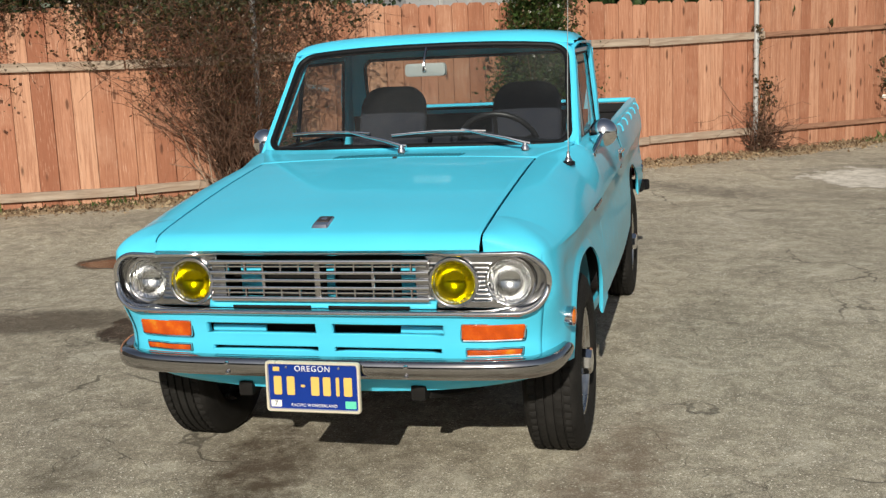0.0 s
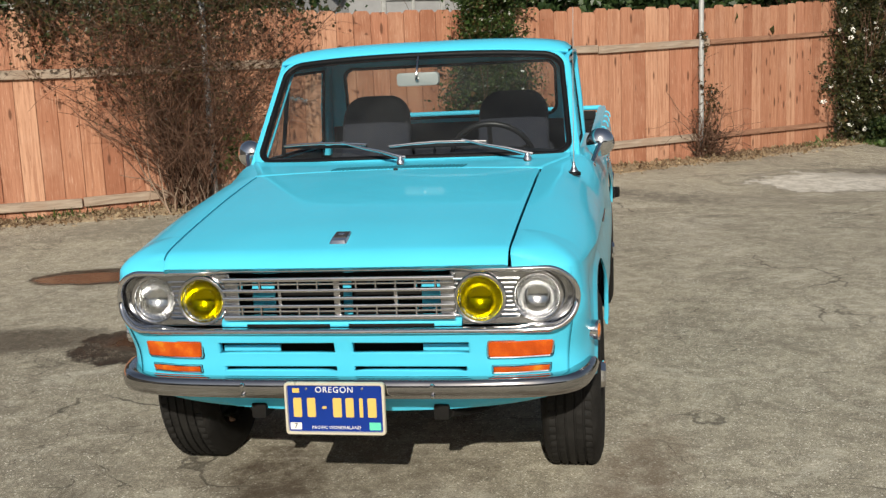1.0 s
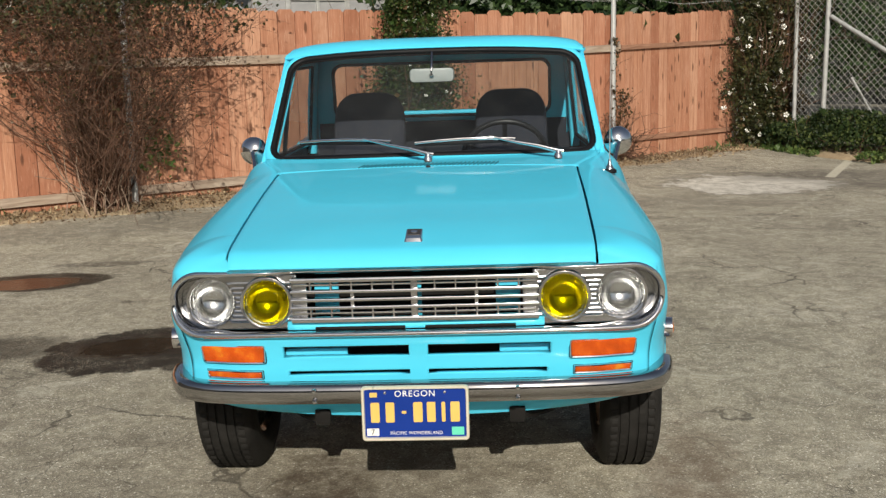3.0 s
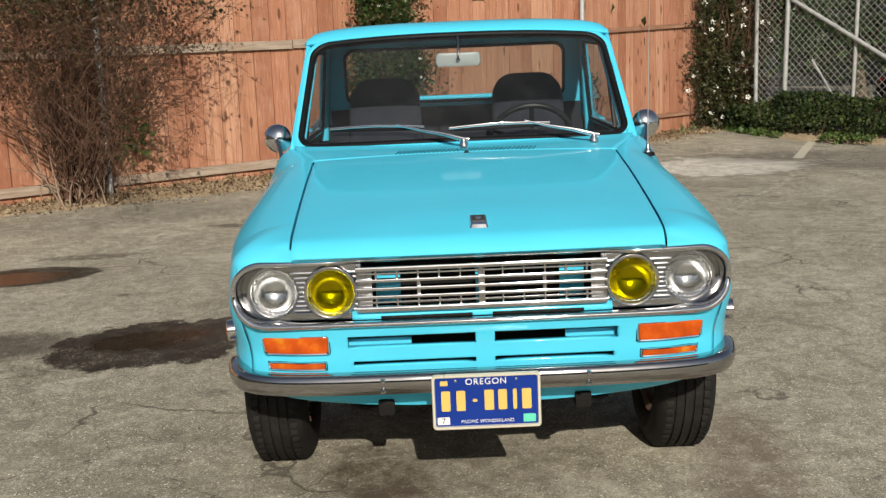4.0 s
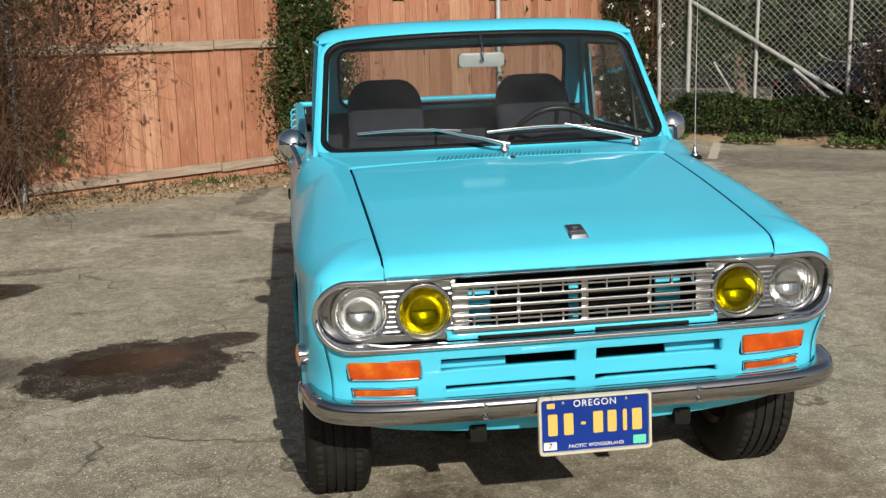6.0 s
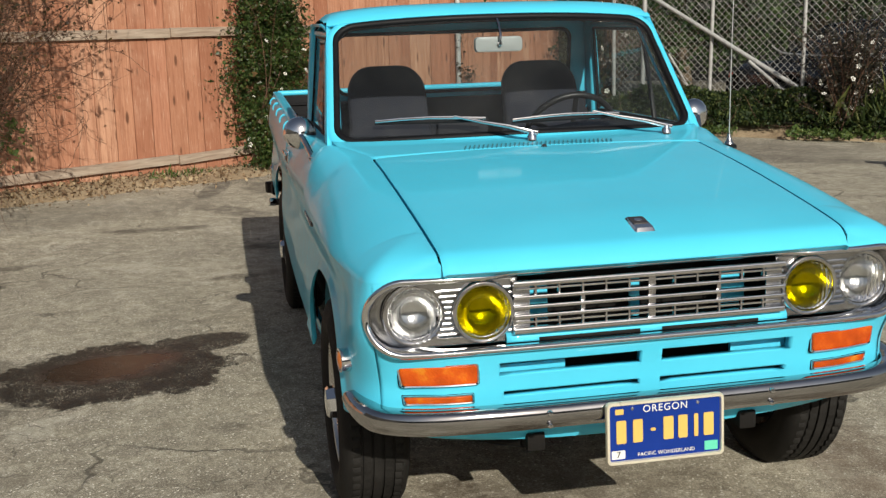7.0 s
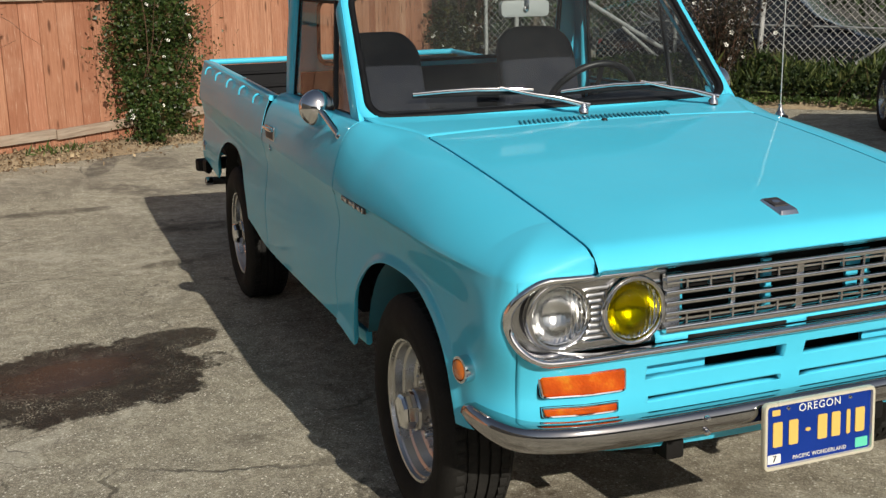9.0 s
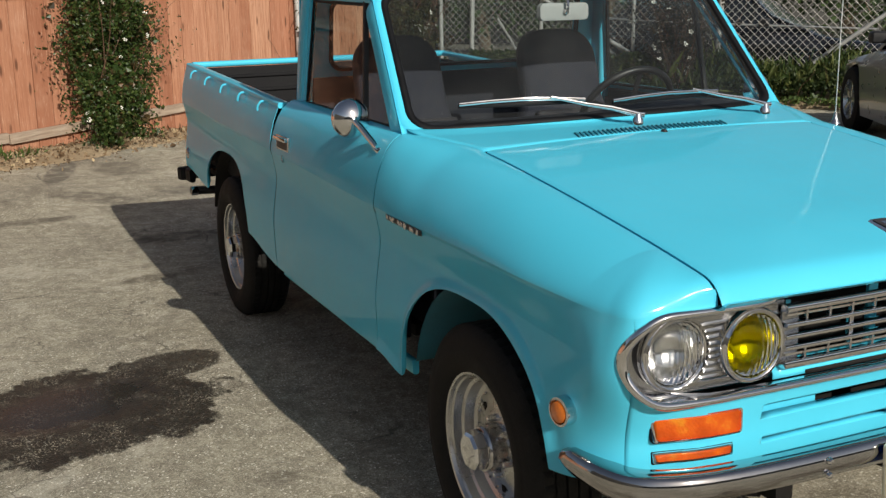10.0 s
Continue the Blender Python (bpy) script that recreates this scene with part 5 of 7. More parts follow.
# rain gutter along each side
for s in (-1, 1):
    bm = bmesh.new()
    path = smooth_path([A_HIGH + Vector((-0.006, 0.004, -0.020)), A_HIGH + Vector((0.006, 0.04, 0.002)), (0.655, 1.72, 1.437), (0.650, 2.0, 1.440), (0.642, 2.25, 1.434), (0.636, 2.315, 1.415)], 6)
    sweep(bm, [(s * p.x, p.y, p.z) for p in path], rounded(0.016, 0.012, 0.004, 2))
    part("rain_gutter", bm, PAINT, cab)
    # pillars
    bm = bmesh.new()
    rows = []
    for k in range(13):
        v = lerp(-0.06, 1.06, k / 12)
        a = screen_point(1.045, v, 0.0068)
        c = (A_LOW + Vector((-0.005, 0.024, 0.010))).lerp(A_HIGH + Vector((-0.003, 0.006, -0.022)), v)
        b = Vector((c.x + 0.005, a.y + 0.008, (a.z + c.z) / 2))
        r = [a + Vector((-0.03, 0.03, -0.01))]
        for j in range(11):
            t = j / 10
            r.append(a * (1 - t) ** 2 + b * 2 * t * (1 - t) + c * t * t)
        r.append(c + Vector((-0.03, 0, 0)))
        rows.append([Vector((s * p.x, p.y, p.z)) for p in r])
    skin(bm, rows)
    part("front_pillar", bm, PAINT, cab)
    bm = bmesh.new()
    path = [B_LOW + Vector((0, -0.01, -0.05)), B_LOW.lerp(B_HIGH, 0.5) + Vector((0.004, -0.01, 0)), B_HIGH + Vector((0, 0.0, 0.02))]
    sweep(bm, [(s * p.x, p.y, p.z) for p in path], rounded(0.045, 0.085, 0.016, 3), up=(0, -1, 0.0))
    part("rear_pillar", bm, PAINT, cab)
    # door window: slim painted surround, quarter-light bar and glass
    win = new("side_window")
    win.parent = truck
    tagged(win, "door window with a slim painted surround and a quarter light")
    top_f = A_HIGH.lerp(A_LOW, 0.04) + Vector((-0.006, 0.004, -0.012))
    low_f = A_LOW + Vector((-0.012, 0.020, 0.010))
    low_b, top_b = Vector((0.664, 2.272, 1.026)), Vector((0.628, 2.235, 1.412))
    corners = [low_f, low_b, top_b, top_f]

    def flat(a, b, t):
        p = a.lerp(b, t)
        return Vector((s * p.x, p.y, p.z))

    bm = bmesh.new()
    sweep(bm, [flat(top_f, top_b, k / 6) for k in range(7)] + [flat(top_b, low_b, k / 6) for k in range(1, 7)],
          rounded(0.022, 0.020, 0.006, 2), up=(1, 0, 0))
    part("window_surround", bm, PAINT, win)
    bm = bmesh.new()
    sweep(bm, [flat(low_f, top_f, k / 6) + Vector((-s * 0.030, 0.040, 0)) for k in range(7)], rounded(0.010, 0.010, 0.003, 2), up=(1, 0, 0))
    part("inner_frame", bm, PAINT, win)
    bm = bmesh.new()
    inset = [low_f + Vector((0, 0.02, 0)), low_b + Vector((0, -0.018, 0)), top_b + Vector((0, -0.018, -0.016)), top_f + Vector((0, 0.016, -0.016))]
    loop_pts = [flat(a, b, k / 4) + Vector((-s * 0.002, 0, 0)) for a, b in zip(inset, inset[1:] + inset[:1]) for k in range(4)]
    sweep(bm, loop_pts, rounded(0.012, 0.014, 0.003, 2), up=(1, 0, 0), closed=True)
    part("rubber_seal", bm, RUBBER, win)
    bm = bmesh.new()
    qa, qb = low_f.lerp(low_b, 0.36), top_f.lerp(top_b, 0.10)
    sweep(bm, [flat(qa, qb, k / 4) for k in range(5)], rounded(0.016, 0.018, 0.004, 2), up=(1, 0, 0))
    part("quarter_light_bar", bm, TRIM_BLACK, win)
    bm = bmesh.new()
    skin(bm, [[flat(low_f, low_b, k / 6) for k in range(7)], [flat(top_f, top_b, k / 6) for k in range(7)]])
    g = part("pane", bm, WINDOW, win)
    g.visible_shadow = False

# rear wall of the cab with its window
bm = bmesh.new()


def rear_ring(w, h, r, y, zc):
    return [Vector((x, y - 0.16 * (z + zc - 1.02), z + zc)) for x, z in rounded(w, h, r, 6)]


vs = skin(bm, [rear_ring(1.30, 0.43, 0.05, 2.395, 1.235), rear_ring(1.125, 0.312, 0.06, 2.400, 1.266), rear_ring(1.080, 0.267, 0.05, 2.385, 1.267), rear_ring(1.080, 0.267, 0.05, 2.355, 1.267),
               rear_ring(1.145, 0.327, 0.06, 2.350, 1.266), rear_ring(1.29, 0.42, 0.05, 2.352, 1.235)], loop=True)
part("rear_wall", bm, PAINT, cab, sharp=50)
bm = bmesh.new()
box(bm, (0, 2.335, 0.72), (1.30, 0.02, 0.62), 0.004)
box(bm, (0, 2.322, 0.80), (1.24, 0.012, 0.62), 0.005)
part("rear_lining", bm, DASH, cab)
rear_win = new("rear_window")
rear_win.parent = truck
tagged(rear_win, "wide rear window in a dark rubber seal")
bm = bmesh.new()
skin(bm, [rear_ring(1.093, 0.279, 0.052, 2.362, 1.267), rear_ring(1.091, 0.277, 0.052, 2.348, 1.267), rear_ring(1.065, 0.251, 0.045, 2.346, 1.267), rear_ring(1.061, 0.247, 0.043, 2.362, 1.267)], loop=True, wrap=True)
part("rubber_seal", bm, RUBBER, rear_win)
bm = bmesh.new()
fill(bm, [bm.verts.new(p) for p in rear_ring(1.070, 0.257, 0.045, 2.36, 1.267)])
g = part("pane", bm, WINDOW, rear_win)
g.visible_shadow = False

# ---- inside the cab ----
bm = bmesh.new()
rows = []
for k in range(-16, 17):
    x = 0.655 * k / 16
    b = screen_base_y(x)
    rows.append([Vector((x, b + 0.015, 1.02)), Vector((x, b + 0.10, 1.026)), Vector((x, b + 0.22, 1.022 + 0.028 * math.exp(-((x - 0.33) / 0.17) ** 2))),
                 Vector((x, b + 0.27, 1.0)), Vector((x, b + 0.28, 0.94)), Vector((x, b + 0.24, 0.84)), Vector((x, b + 0.20, 0.74))])
skin(bm, rows)
part("dashboard", bm, DASH, truck, "dark vinyl dashboard", sharp=50, thick=0.01)
bm = bmesh.new()
box(bm, (0, 1.75, 0.48), (1.36, 1.15, 0.03), 0.01)
box(bm, (0, 1.17, 0.72), (1.30, 0.02, 0.55), 0.005)
for s in (-1, 1):
    box(bm, (s * 0.70, 1.78, 0.70), (0.03, 1.08, 0.60), 0.01)
part("cab_lining", bm, DASH, truck)


def make_seat(x):
    seat = new("bucket_seat")
    seat.parent = truck
    seat.matrix_basis = Matrix.Translation((x, 0, 0))
    tagged(seat, "charcoal cloth bucket seat with a grey lower panel")
    bm = bmesh.new()
    rows = []
    for j in range(25):
        v = 1 - (1 - j / 24) ** 1.9
        z = lerp(0.70, 1.262, v)
        w = lerp(0.240, 0.172, step(0.22, 0.56, v)) - 0.008 * step(0.7, 0.95, v)
        over = max(0.0, z - (1.262 - 0.10))
        w += math.sqrt(max(0.0, 0.10 ** 2 - over ** 2)) - 0.10
        y0 = 2.02 + 0.16 * v
        d = lerp(0.075, 0.045, v) * (1 - 0.8 * (over / 0.10) ** 2)
        r = []
        for i in range(28):
            a = 2 * math.pi * i / 28
            c, sn = math.cos(a), math.sin(a)
            r.append(Vector((w * math.copysign(abs(c) ** 0.6, c), y0 + d * math.copysign(abs(sn) ** 0.7, sn) - 0.016 * (abs(c) ** 4) * (sn < 0), z)))
        rows.append(r)
    vs = skin(bm, rows, loop=True)
    fill(bm, vs[-1])
    part("backrest", bm, CLOTH, seat, sharp=60)
    bm = bmesh.new()
    box(bm, (0, 1.966, 0.862), (0.345, 0.045, 0.21), 0.020, pose(0, 0, 0, -16, 0, 0), 3)
    part("front_panel", bm, CLOTH_GREY, seat, "grey cloth panel")
    bm = bmesh.new()
    box(bm, (0, 1.80, 0.64), (0.47, 0.46, 0.14), 0.05, pose(0, 0, 0, 6, 0, 0), 3)
    part("cushion", bm, CLOTH, seat)


for x in (-0.345, 0.340):
    make_seat(x)
wheel_in = new("steering_wheel")
wheel_in.parent = truck
wheel_in.matrix_basis = Matrix.Translation((0.300, 1.585, 0.990)) @ pose(0, 0, 0, -58, 0, 0)
tagged(wheel_in, "thin black steering wheel")
bm = bmesh.new()
sweep(bm, [(0.180 * math.cos(a), 0, 0.180 * math.sin(a)) for a in [2 * math.pi * k / 40 for k in range(40)]], circle(0.0125, 8), up=(0, 1, 0), closed=True)
bm.transform(pose(0, 0, 0, 90, 0, 0) @ pose(0, 0, 0, 90, 0, 0))
bm.transform(Matrix.Rotation(radians(90), 4, 'X'))
part("wheel_rim", bm, TRIM_BLACK, wheel_in, sharp=70)
bm = bmesh.new()
for a in (200, 340, 270):
    c, sn = math.cos(radians(a)), math.sin(radians(a))
    sweep(bm, [(0.03 * c, 0.03 * sn, -0.02), (0.176 * c, 0.176 * sn, 0.0)], rounded(0.02, 0.006, 0.002, 2))
spin(bm, [(0.0005, 0.012), (0.035, 0.008), (0.045, -0.02), (0.03, -0.05)], 24, 2)
sweep(bm, [(0, 0, -0.03), (0, 0, -0.35)], circle(0.025, 12), up=(0, 1, 0))
part("spokes", bm, TRIM_BLACK, wheel_in)
# rear-view mirror
rv = new("rear_view_mirror")
rv.parent = truck
rv.matrix_basis = Matrix.Translation((-0.004, 1.50, 1.346))
tagged(rv, "pale grey rear-view mirror hanging from the header")
bm = bmesh.new()
slab(bm, rounded(0.190, 0.057, 0.016), 0.016, at_front(0, 0.010, 0), 0.96, 0.004)
part("mirror_back", bm, VISOR_GREY, rv)
bm = bmesh.new()
sweep(bm, smooth_path([(0.0, -0.012, 0.0), (0.0, -0.028, 0.012), (0.002, -0.014, 0.05), (0.002, 0.03, 0.095)], 4), circle(0.005, 8))
spin(bm, [(0.0005, -0.022), (0.009, -0.020), (0.010, -0.008)], 12, 1, (0, 0, 0))
part("stalk", bm, DULL_CHROME, rv)


# ---- wipers, aerial, mirrors ----
def make_wiper(pivot, knee, tip, tail):
    w = new("wiper")
    w.parent = truck
    tagged(w, "chrome windscreen wiper")
    bm = bmesh.new()
    spin(bm, [(0.0005, 0.022), (0.010, 0.020), (0.012, 0.008), (0.016, 0.002), (0.017, -0.012)], 18, 2, pivot)
    part("pivot", bm, CHROME, w)
    bm = bmesh.new()
    a = Vector(pivot) + Vector((0, 0, 0.016))
    b = Vector(knee)
    sweep(bm, [a + Vector((0.02, 0, -0.004)), a, a.lerp(b, 0.3) + Vector((0, -0.004, 0.004)), a.lerp(b, 0.6), b], rounded(0.011, 0.017, 0.004, 2), scale=lambda t: lerp(1.15, 0.5, t))
    part("arm", bm, CHROME, w)
    bm = bmesh.new()
    c, d = Vector(tip), Vector(tail)
    sweep(bm, [c, c.lerp(d, 0.25) + Vector((0, -0.004, 0.006)), c.lerp(d, 0.5) + Vector((0, -0.006, 0.009)), c.lerp(d, 0.75) + Vector((0, -0.004, 0.006)), d], rounded(0.006, 0.011, 0.002, 2))
    part("blade_holder", bm, CHROME, w)
    bm = bmesh.new()
    sweep(bm, [c + Vector((0, 0.006, -0.006)), c.lerp(d, 0.5) + Vector((0, 0.004, -0.007)), d + Vector((0, 0.006, -0.006))], rounded(0.006, 0.012, 0.002, 2))
    part("blade", bm, RUBBER, w)


make_wiper((-0.006, 1.060, 1.032), (-0.265, 1.130, 1.110), (-0.53, 1.205, 1.098), (-0.155, 1.118, 1.098))
make_wiper((0.500, 1.088, 1.028), (0.235, 1.118, 1.106), (-0.060, 1.112, 1.088), (0.335, 1.122, 1.094))
aer = new("aerial")
aer.parent = truck
tagged(aer, "tall thin chrome aerial on the fender")
ap = Vector((0.686, 0.972, 0.972))
bm = bmesh.new()
spin(bm, [(0.0005, 0.046), (0.005, 0.045), (0.007, 0.030), (0.012, 0.018), (0.016, 0.012), (0.017, 0.006)], 20, 2, ap)
part("base", bm, DULL_CHROME, aer)
bm = bmesh.new()
spin(bm, [(0.0005, 0.010), (0.020, 0.009), (0.026, 0.004), (0.027, -0.006)], 20, 2, ap)
part("gasket", bm, RUBBER, aer)
bm = bmesh.new()
sweep(bm, [ap + Vector((0, 0, 0.03)), ap + Vector((0.004, 0.003, 0.30)), ap + Vector((0.012, 0.008, 0.62))], circle(0.0020, 8), up=(0, 1, 0), scale=lambda t: lerp(1.0, 0.55, t))
part("mast", bm, MAST, aer)
for s in (-1, 1):
    mir = new("door_mirror")
    mir.parent = truck
    mir.matrix_basis = Matrix.Translation((s * 0.776, 1.455, 1.050)) @ pose(0, 0, 0, 0, 0, s * 6)
    tagged(mir, "round chrome door mirror on a stalk")
    bm = bmesh.new()
    spin(bm, [(0.0005, -0.030), (0.018, -0.028), (0.036, -0.021), (0.050, -0.009), (0.0585, 0.003), (0.060, 0.009), (0.057, 0.012), (0.054, 0.009)], 40, 1)
    part("shell", bm, CHROME, mir, sharp=60)
    bm = bmesh.new()
    spin(bm, [(0.055, 0.009), (0.0005, 0.010)], 40, 1)
    part("mirror_face", bm, MIRROR, mir)
    bm = bmesh.new()
    sweep(bm, smooth_path([(-s * 0.004, -0.026, -0.004), (-s * 0.012, -0.045, -0.016), (-s * 0.030, -0.085, -0.048), (-s * 0.044, -0.125, -0.074)], 5), rounded(0.019, 0.014, 0.005, 2))
    box(bm, (-s * 0.046, -0.13, -0.079), (0.026, 0.062, 0.014), 0.005, pose(0, 0, 0, 0, s * 24, 0))
    spin(bm, [(0.0005, -0.036), (0.007, -0.034), (0.009, -0.024)], 14, 1)
    part("stalk", bm, CHROME, mir)


# ---- wheels ----
def make_wheel(x, y, s, tread_w=0.176):
    wheel = new("wheel")
    wheel.parent = truck
    # the truck leans a little: each wheel still stands on the ground
    wheel.matrix_basis = Matrix.Translation((x, y, WHEEL_R - 0.014 + GROUND_Z - x * math.sin(radians(0.45)))) @ pose(0, 0, 0, 17, 0, 0)
    h = tread_w / 2
    R0 = WHEEL_R
    bm = bmesh.new()
    seg = 180
    prof = [(0.192, -h + 0.012), (0.198, -h + 0.004), (0.218, -h - 0.010), (0.245, -h - 0.015), (0.262, -h - 0.0135), (0.266, -h - 0.0115), (0.272, -h - 0.012), (R0 - 0.020, -h - 0.002), (R0 - 0.008, -h + 0.007), (R0 - 0.002, -h + 0.015)]
    tread = []
    grooves = (-0.045, -0.0155, 0.0155, 0.045)
    x0 = -h + 0.018
    for g in grooves:
        tread += [(R0, x0, 1), (R0 + 0.001, g - 0.0045, 1), (R0 - 0.008, g - 0.0035, 0), (R0 - 0.008, g + 0.0035, 0)]
        x0 = g + 0.0045
    tread += [(R0 + 0.001, x0, 1), (R0, h - 0.018, 1)]
    rows = []
    for i in range(seg):
        a = 2 * math.pi * i / seg
        c, sn = math.cos(a), math.sin(a)
        r = []
        for rad, al in prof:
            r.append(Vector((al, rad * c, rad * sn)))
        for rad, al, live in tread:
            skew = a + 0.035 * (al / h) * (1 if al > 0 else -1)
            cut = 0.006 if (i % 3 == 0 and live and abs(al) > 0.02) else 0.0
            r.append(Vector((al, (rad - cut) * math.cos(skew), (rad - cut) * math.sin(skew))))
        for rad, al in reversed(prof):
            r.append(Vector((-al, rad * c, rad * sn)))
        rows.append(r)
    # flattened where the load presses it on the ground
    lie = pose(0, 0, 0, 17, 0, 0)
    back = lie.inverted()
    floor_z = -(R0 - 0.014) + 0.001
    for r in rows:
        for k, v in enumerate(r):
            w = lie @ v
            if w.z < floor_z:
                w.z = floor_z
                r[k] = back @ w
    skin(bm, rows, wrap=True)
    part("tyre", bm, TYRE, wheel, "black treaded tyre", sharp=35)
    # rim: outer lip, deep barrel, disc
    bm = bmesh.new()
    o = h - 0.010
    spin(bm, [(0.197, s * (o - 0.006)), (0.200, s * o), (0.197, s * (o + 0.006)), (0.191, s * (o + 0.004)), (0.188, s * (o - 0.006)), (0.183, s * (o - 0.010)),
              (0.179, s * (o - 0.032)), (0.171, s * (o - 0.037)), (0.164, s * (o - 0.062)), (0.154, s * (o - 0.068)), (0.135, s * (o - 0.066)), (0.105, s * (o - 0.058)), (0.075, s * (o - 0.050)),
              (0.060, s * (o - 0.048)), (0.0005, s * (o - 0.048))], 72, 0)
    spin(bm, [(0.196, s * (o - 0.006)), (0.176, -s * (h - 0.02)), (0.194, -s * (h - 0.005))], 48, 0)
    rim = part("rim", bm, ALLOY, wheel, "polished alloy rim", sharp=30)
    bm = bmesh.new()
    for k in range(24):
        a = 2 * math.pi * k / 24
        spin(bm, [(0.0005, s * 0.006), (0.003, s * 0.005), (0.0045, 0.0)], 8, 0, (s * (o - 0.066), 0.143 * math.cos(a), 0.143 * math.sin(a)))
    tagged(part("rivet_ring", bm, DULL_CHROME, rim), "ring of small rivets", kind="stuff")
    # Black plates on the disc, in place of shaded openings.
    for k in range(8):
        a = 2 * math.pi * (k + 0.5) / 8
        bm = bmesh.new()
        slab(bm, rounded(0.030, 0.020, 0.008, 3), 0.002, Matrix.Translation((s * (o - 0.0605), 0.112 * math.cos(a), 0.112 * math.sin(a))) @ Matrix.Rotation(a, 4, 'X') @ Matrix.Rotation(radians(90 * s), 4, 'Y') @ Matrix.Rotation(radians(90), 4, 'Z'))
        part("slot", bm, UNDER, rim)
    for k in range(6):
        a = 2 * math.pi * k / 6
        bm = bmesh.new()
        spin(bm, [(0.0005, s * 0.026), (0.006, s * 0.024), (0.009, s * 0.016), (0.0105, 0.0)], 10, 0, (s * (o - 0.052), 0.072 * math.cos(a), 0.072 * math.sin(a)))
        part("lug_nut", bm, CHROME, rim)
    bm = bmesh.new()
    spin(bm, [(0.061, s * (o - 0.05)), (0.060, s * (o - 0.006)), (0.057, s * (o - 0.001)), (0.051, s * (o - 0.001))], 40, 0)
    cap = part("hub_cap", bm, DULL_CHROME, wheel, "chrome centre cap", sharp=25)
    bm = bmesh.new()
    spin(bm, [(0.052, s * (o - 0.002)), (0.049, s * (o + 0.028)), (0.043, s * (o + 0.036)), (0.020, s * (o + 0.039)), (0.0005, s * (o + 0.0395))], 8, 0)
    part("cap_top", bm, CHROME, cap, "faceted chrome cap", sharp=15)
    return wheel


FRONT_X, BACK_X = 0.686, 0.684
make_wheel(-FRONT_X, WHEEL_Y, -1)
make_wheel(FRONT_X, WHEEL_Y, 1)
make_wheel(-BACK_X, REAR_Y, -1)
make_wheel(BACK_X, REAR_Y, 1)

# wheel houses, chassis, axles
for s in (-1, 1):
    for yc, rise in ((ARCH_Y, 0.405), (REAR_Y + 0.02, 0.455)):
        bm = bmesh.new()
        rows = []
        for k in range(19):
            a = radians(14 + 152 * k / 18)
            rows.append([Vector((s * x, yc + 0.410 * math.cos(a), 0.30 + rise * math.sin(a))) for x in (0.44, 0.755)])
        vs = skin(bm, rows)
        fill(bm, [r[0] for r in vs])
        part("wheel_house", bm, HOUSE_SHADE_TEAL if yc == ARCH_Y else UNDER, truck, thick=0.004)
bm = bmesh.new()
for s in (-1, 1):
    box(bm, (s * 0.36, 2.0, 0.42), (0.07, 3.7, 0.11), 0.01)
    box(bm, (s * 0.30, 0.12, 0.33), (0.05, 0.16, 0.05), 0.01)
    sweep(bm, smooth_path([(s * 0.20, 0.50, 0.30), (s * 0.40, 0.62, 0.27), (s * 0.57, 0.655, 0.28)], 4), circle(0.02, 8))
    sweep(bm, smooth_path([(s * 0.32, 0.10, 0.31), (s * 0.42, 0.30, 0.27), (s * 0.55, 0.60, 0.26)], 4), circle(0.014, 8))
sweep(bm, [(-0.58, WHEEL_Y, 0.30), (0.58, WHEEL_Y, 0.30)], circle(0.03, 8))
sweep(bm, [(-0.64, REAR_Y, 0.298), (0.64, REAR_Y, 0.298)], circle(0.04, 10))
# Black boxes added to block light under the body.
box(bm, (0, 0.75, 0.45), (0.55, 0.65, 0.30), 0.06)
box(bm, (0, 1.9, 0.40), (1.30, 1.2, 0.04), 0.01)
# splash pan, crossmember, sump, gearbox, driveshaft, bed floor pan and springs: unseen, added to block light
box(bm, (0, 0.36, 0.352), (1.04, 0.52, 0.014), 0.004)
box(bm, (0, 0.62, 0.262), (0.82, 0.12, 0.09), 0.02)
box(bm, (0, 0.92, 0.270), (0.30, 0.50, 0.15), 0.04)
box(bm, (0, 1.50, 0.315), (0.24, 0.70, 0.15), 0.05)
sweep(bm, [(0, 1.8, 0.31), (0, REAR_Y, 0.30)], circle(0.035, 10))
box(bm, (0, 3.25, 0.520), (1.34, 1.55, 0.03), 0.008)
for s in (-1, 1):
    sweep(bm, smooth_path([(s * 0.47, REAR_Y - 0.60, 0.36), (s * 0.47, REAR_Y, 0.25), (s * 0.47, REAR_Y + 0.60, 0.38)], 6), rounded(0.06, 0.035, 0.006, 2))
part("chassis", bm, UNDER, truck)

# ---- cargo bed ----
bed = new("cargo_bed")
bed.parent = truck
tagged(bed, "open cargo bed with a black liner and rope hooks along the rails")
BED0, BED1, RAIL_Z = 2.3635, 4.06, 1.072


def rail_z(y):
    return lerp(1.010, RAIL_Z, (y - BED0) / (BED1 - BED0))


def bed_base(y):
    return 0.7880 - 0.008 * step(2.6, 4.06, y)


def bed_low(y):
    """The lower edge climbs towards the rear wheel and behind it."""
    return lerp(0.385, 0.440, step(BED0, 2.80, y)) if y < REAR_Y else lerp(0.505, 0.555, step(3.48, BED1, y))


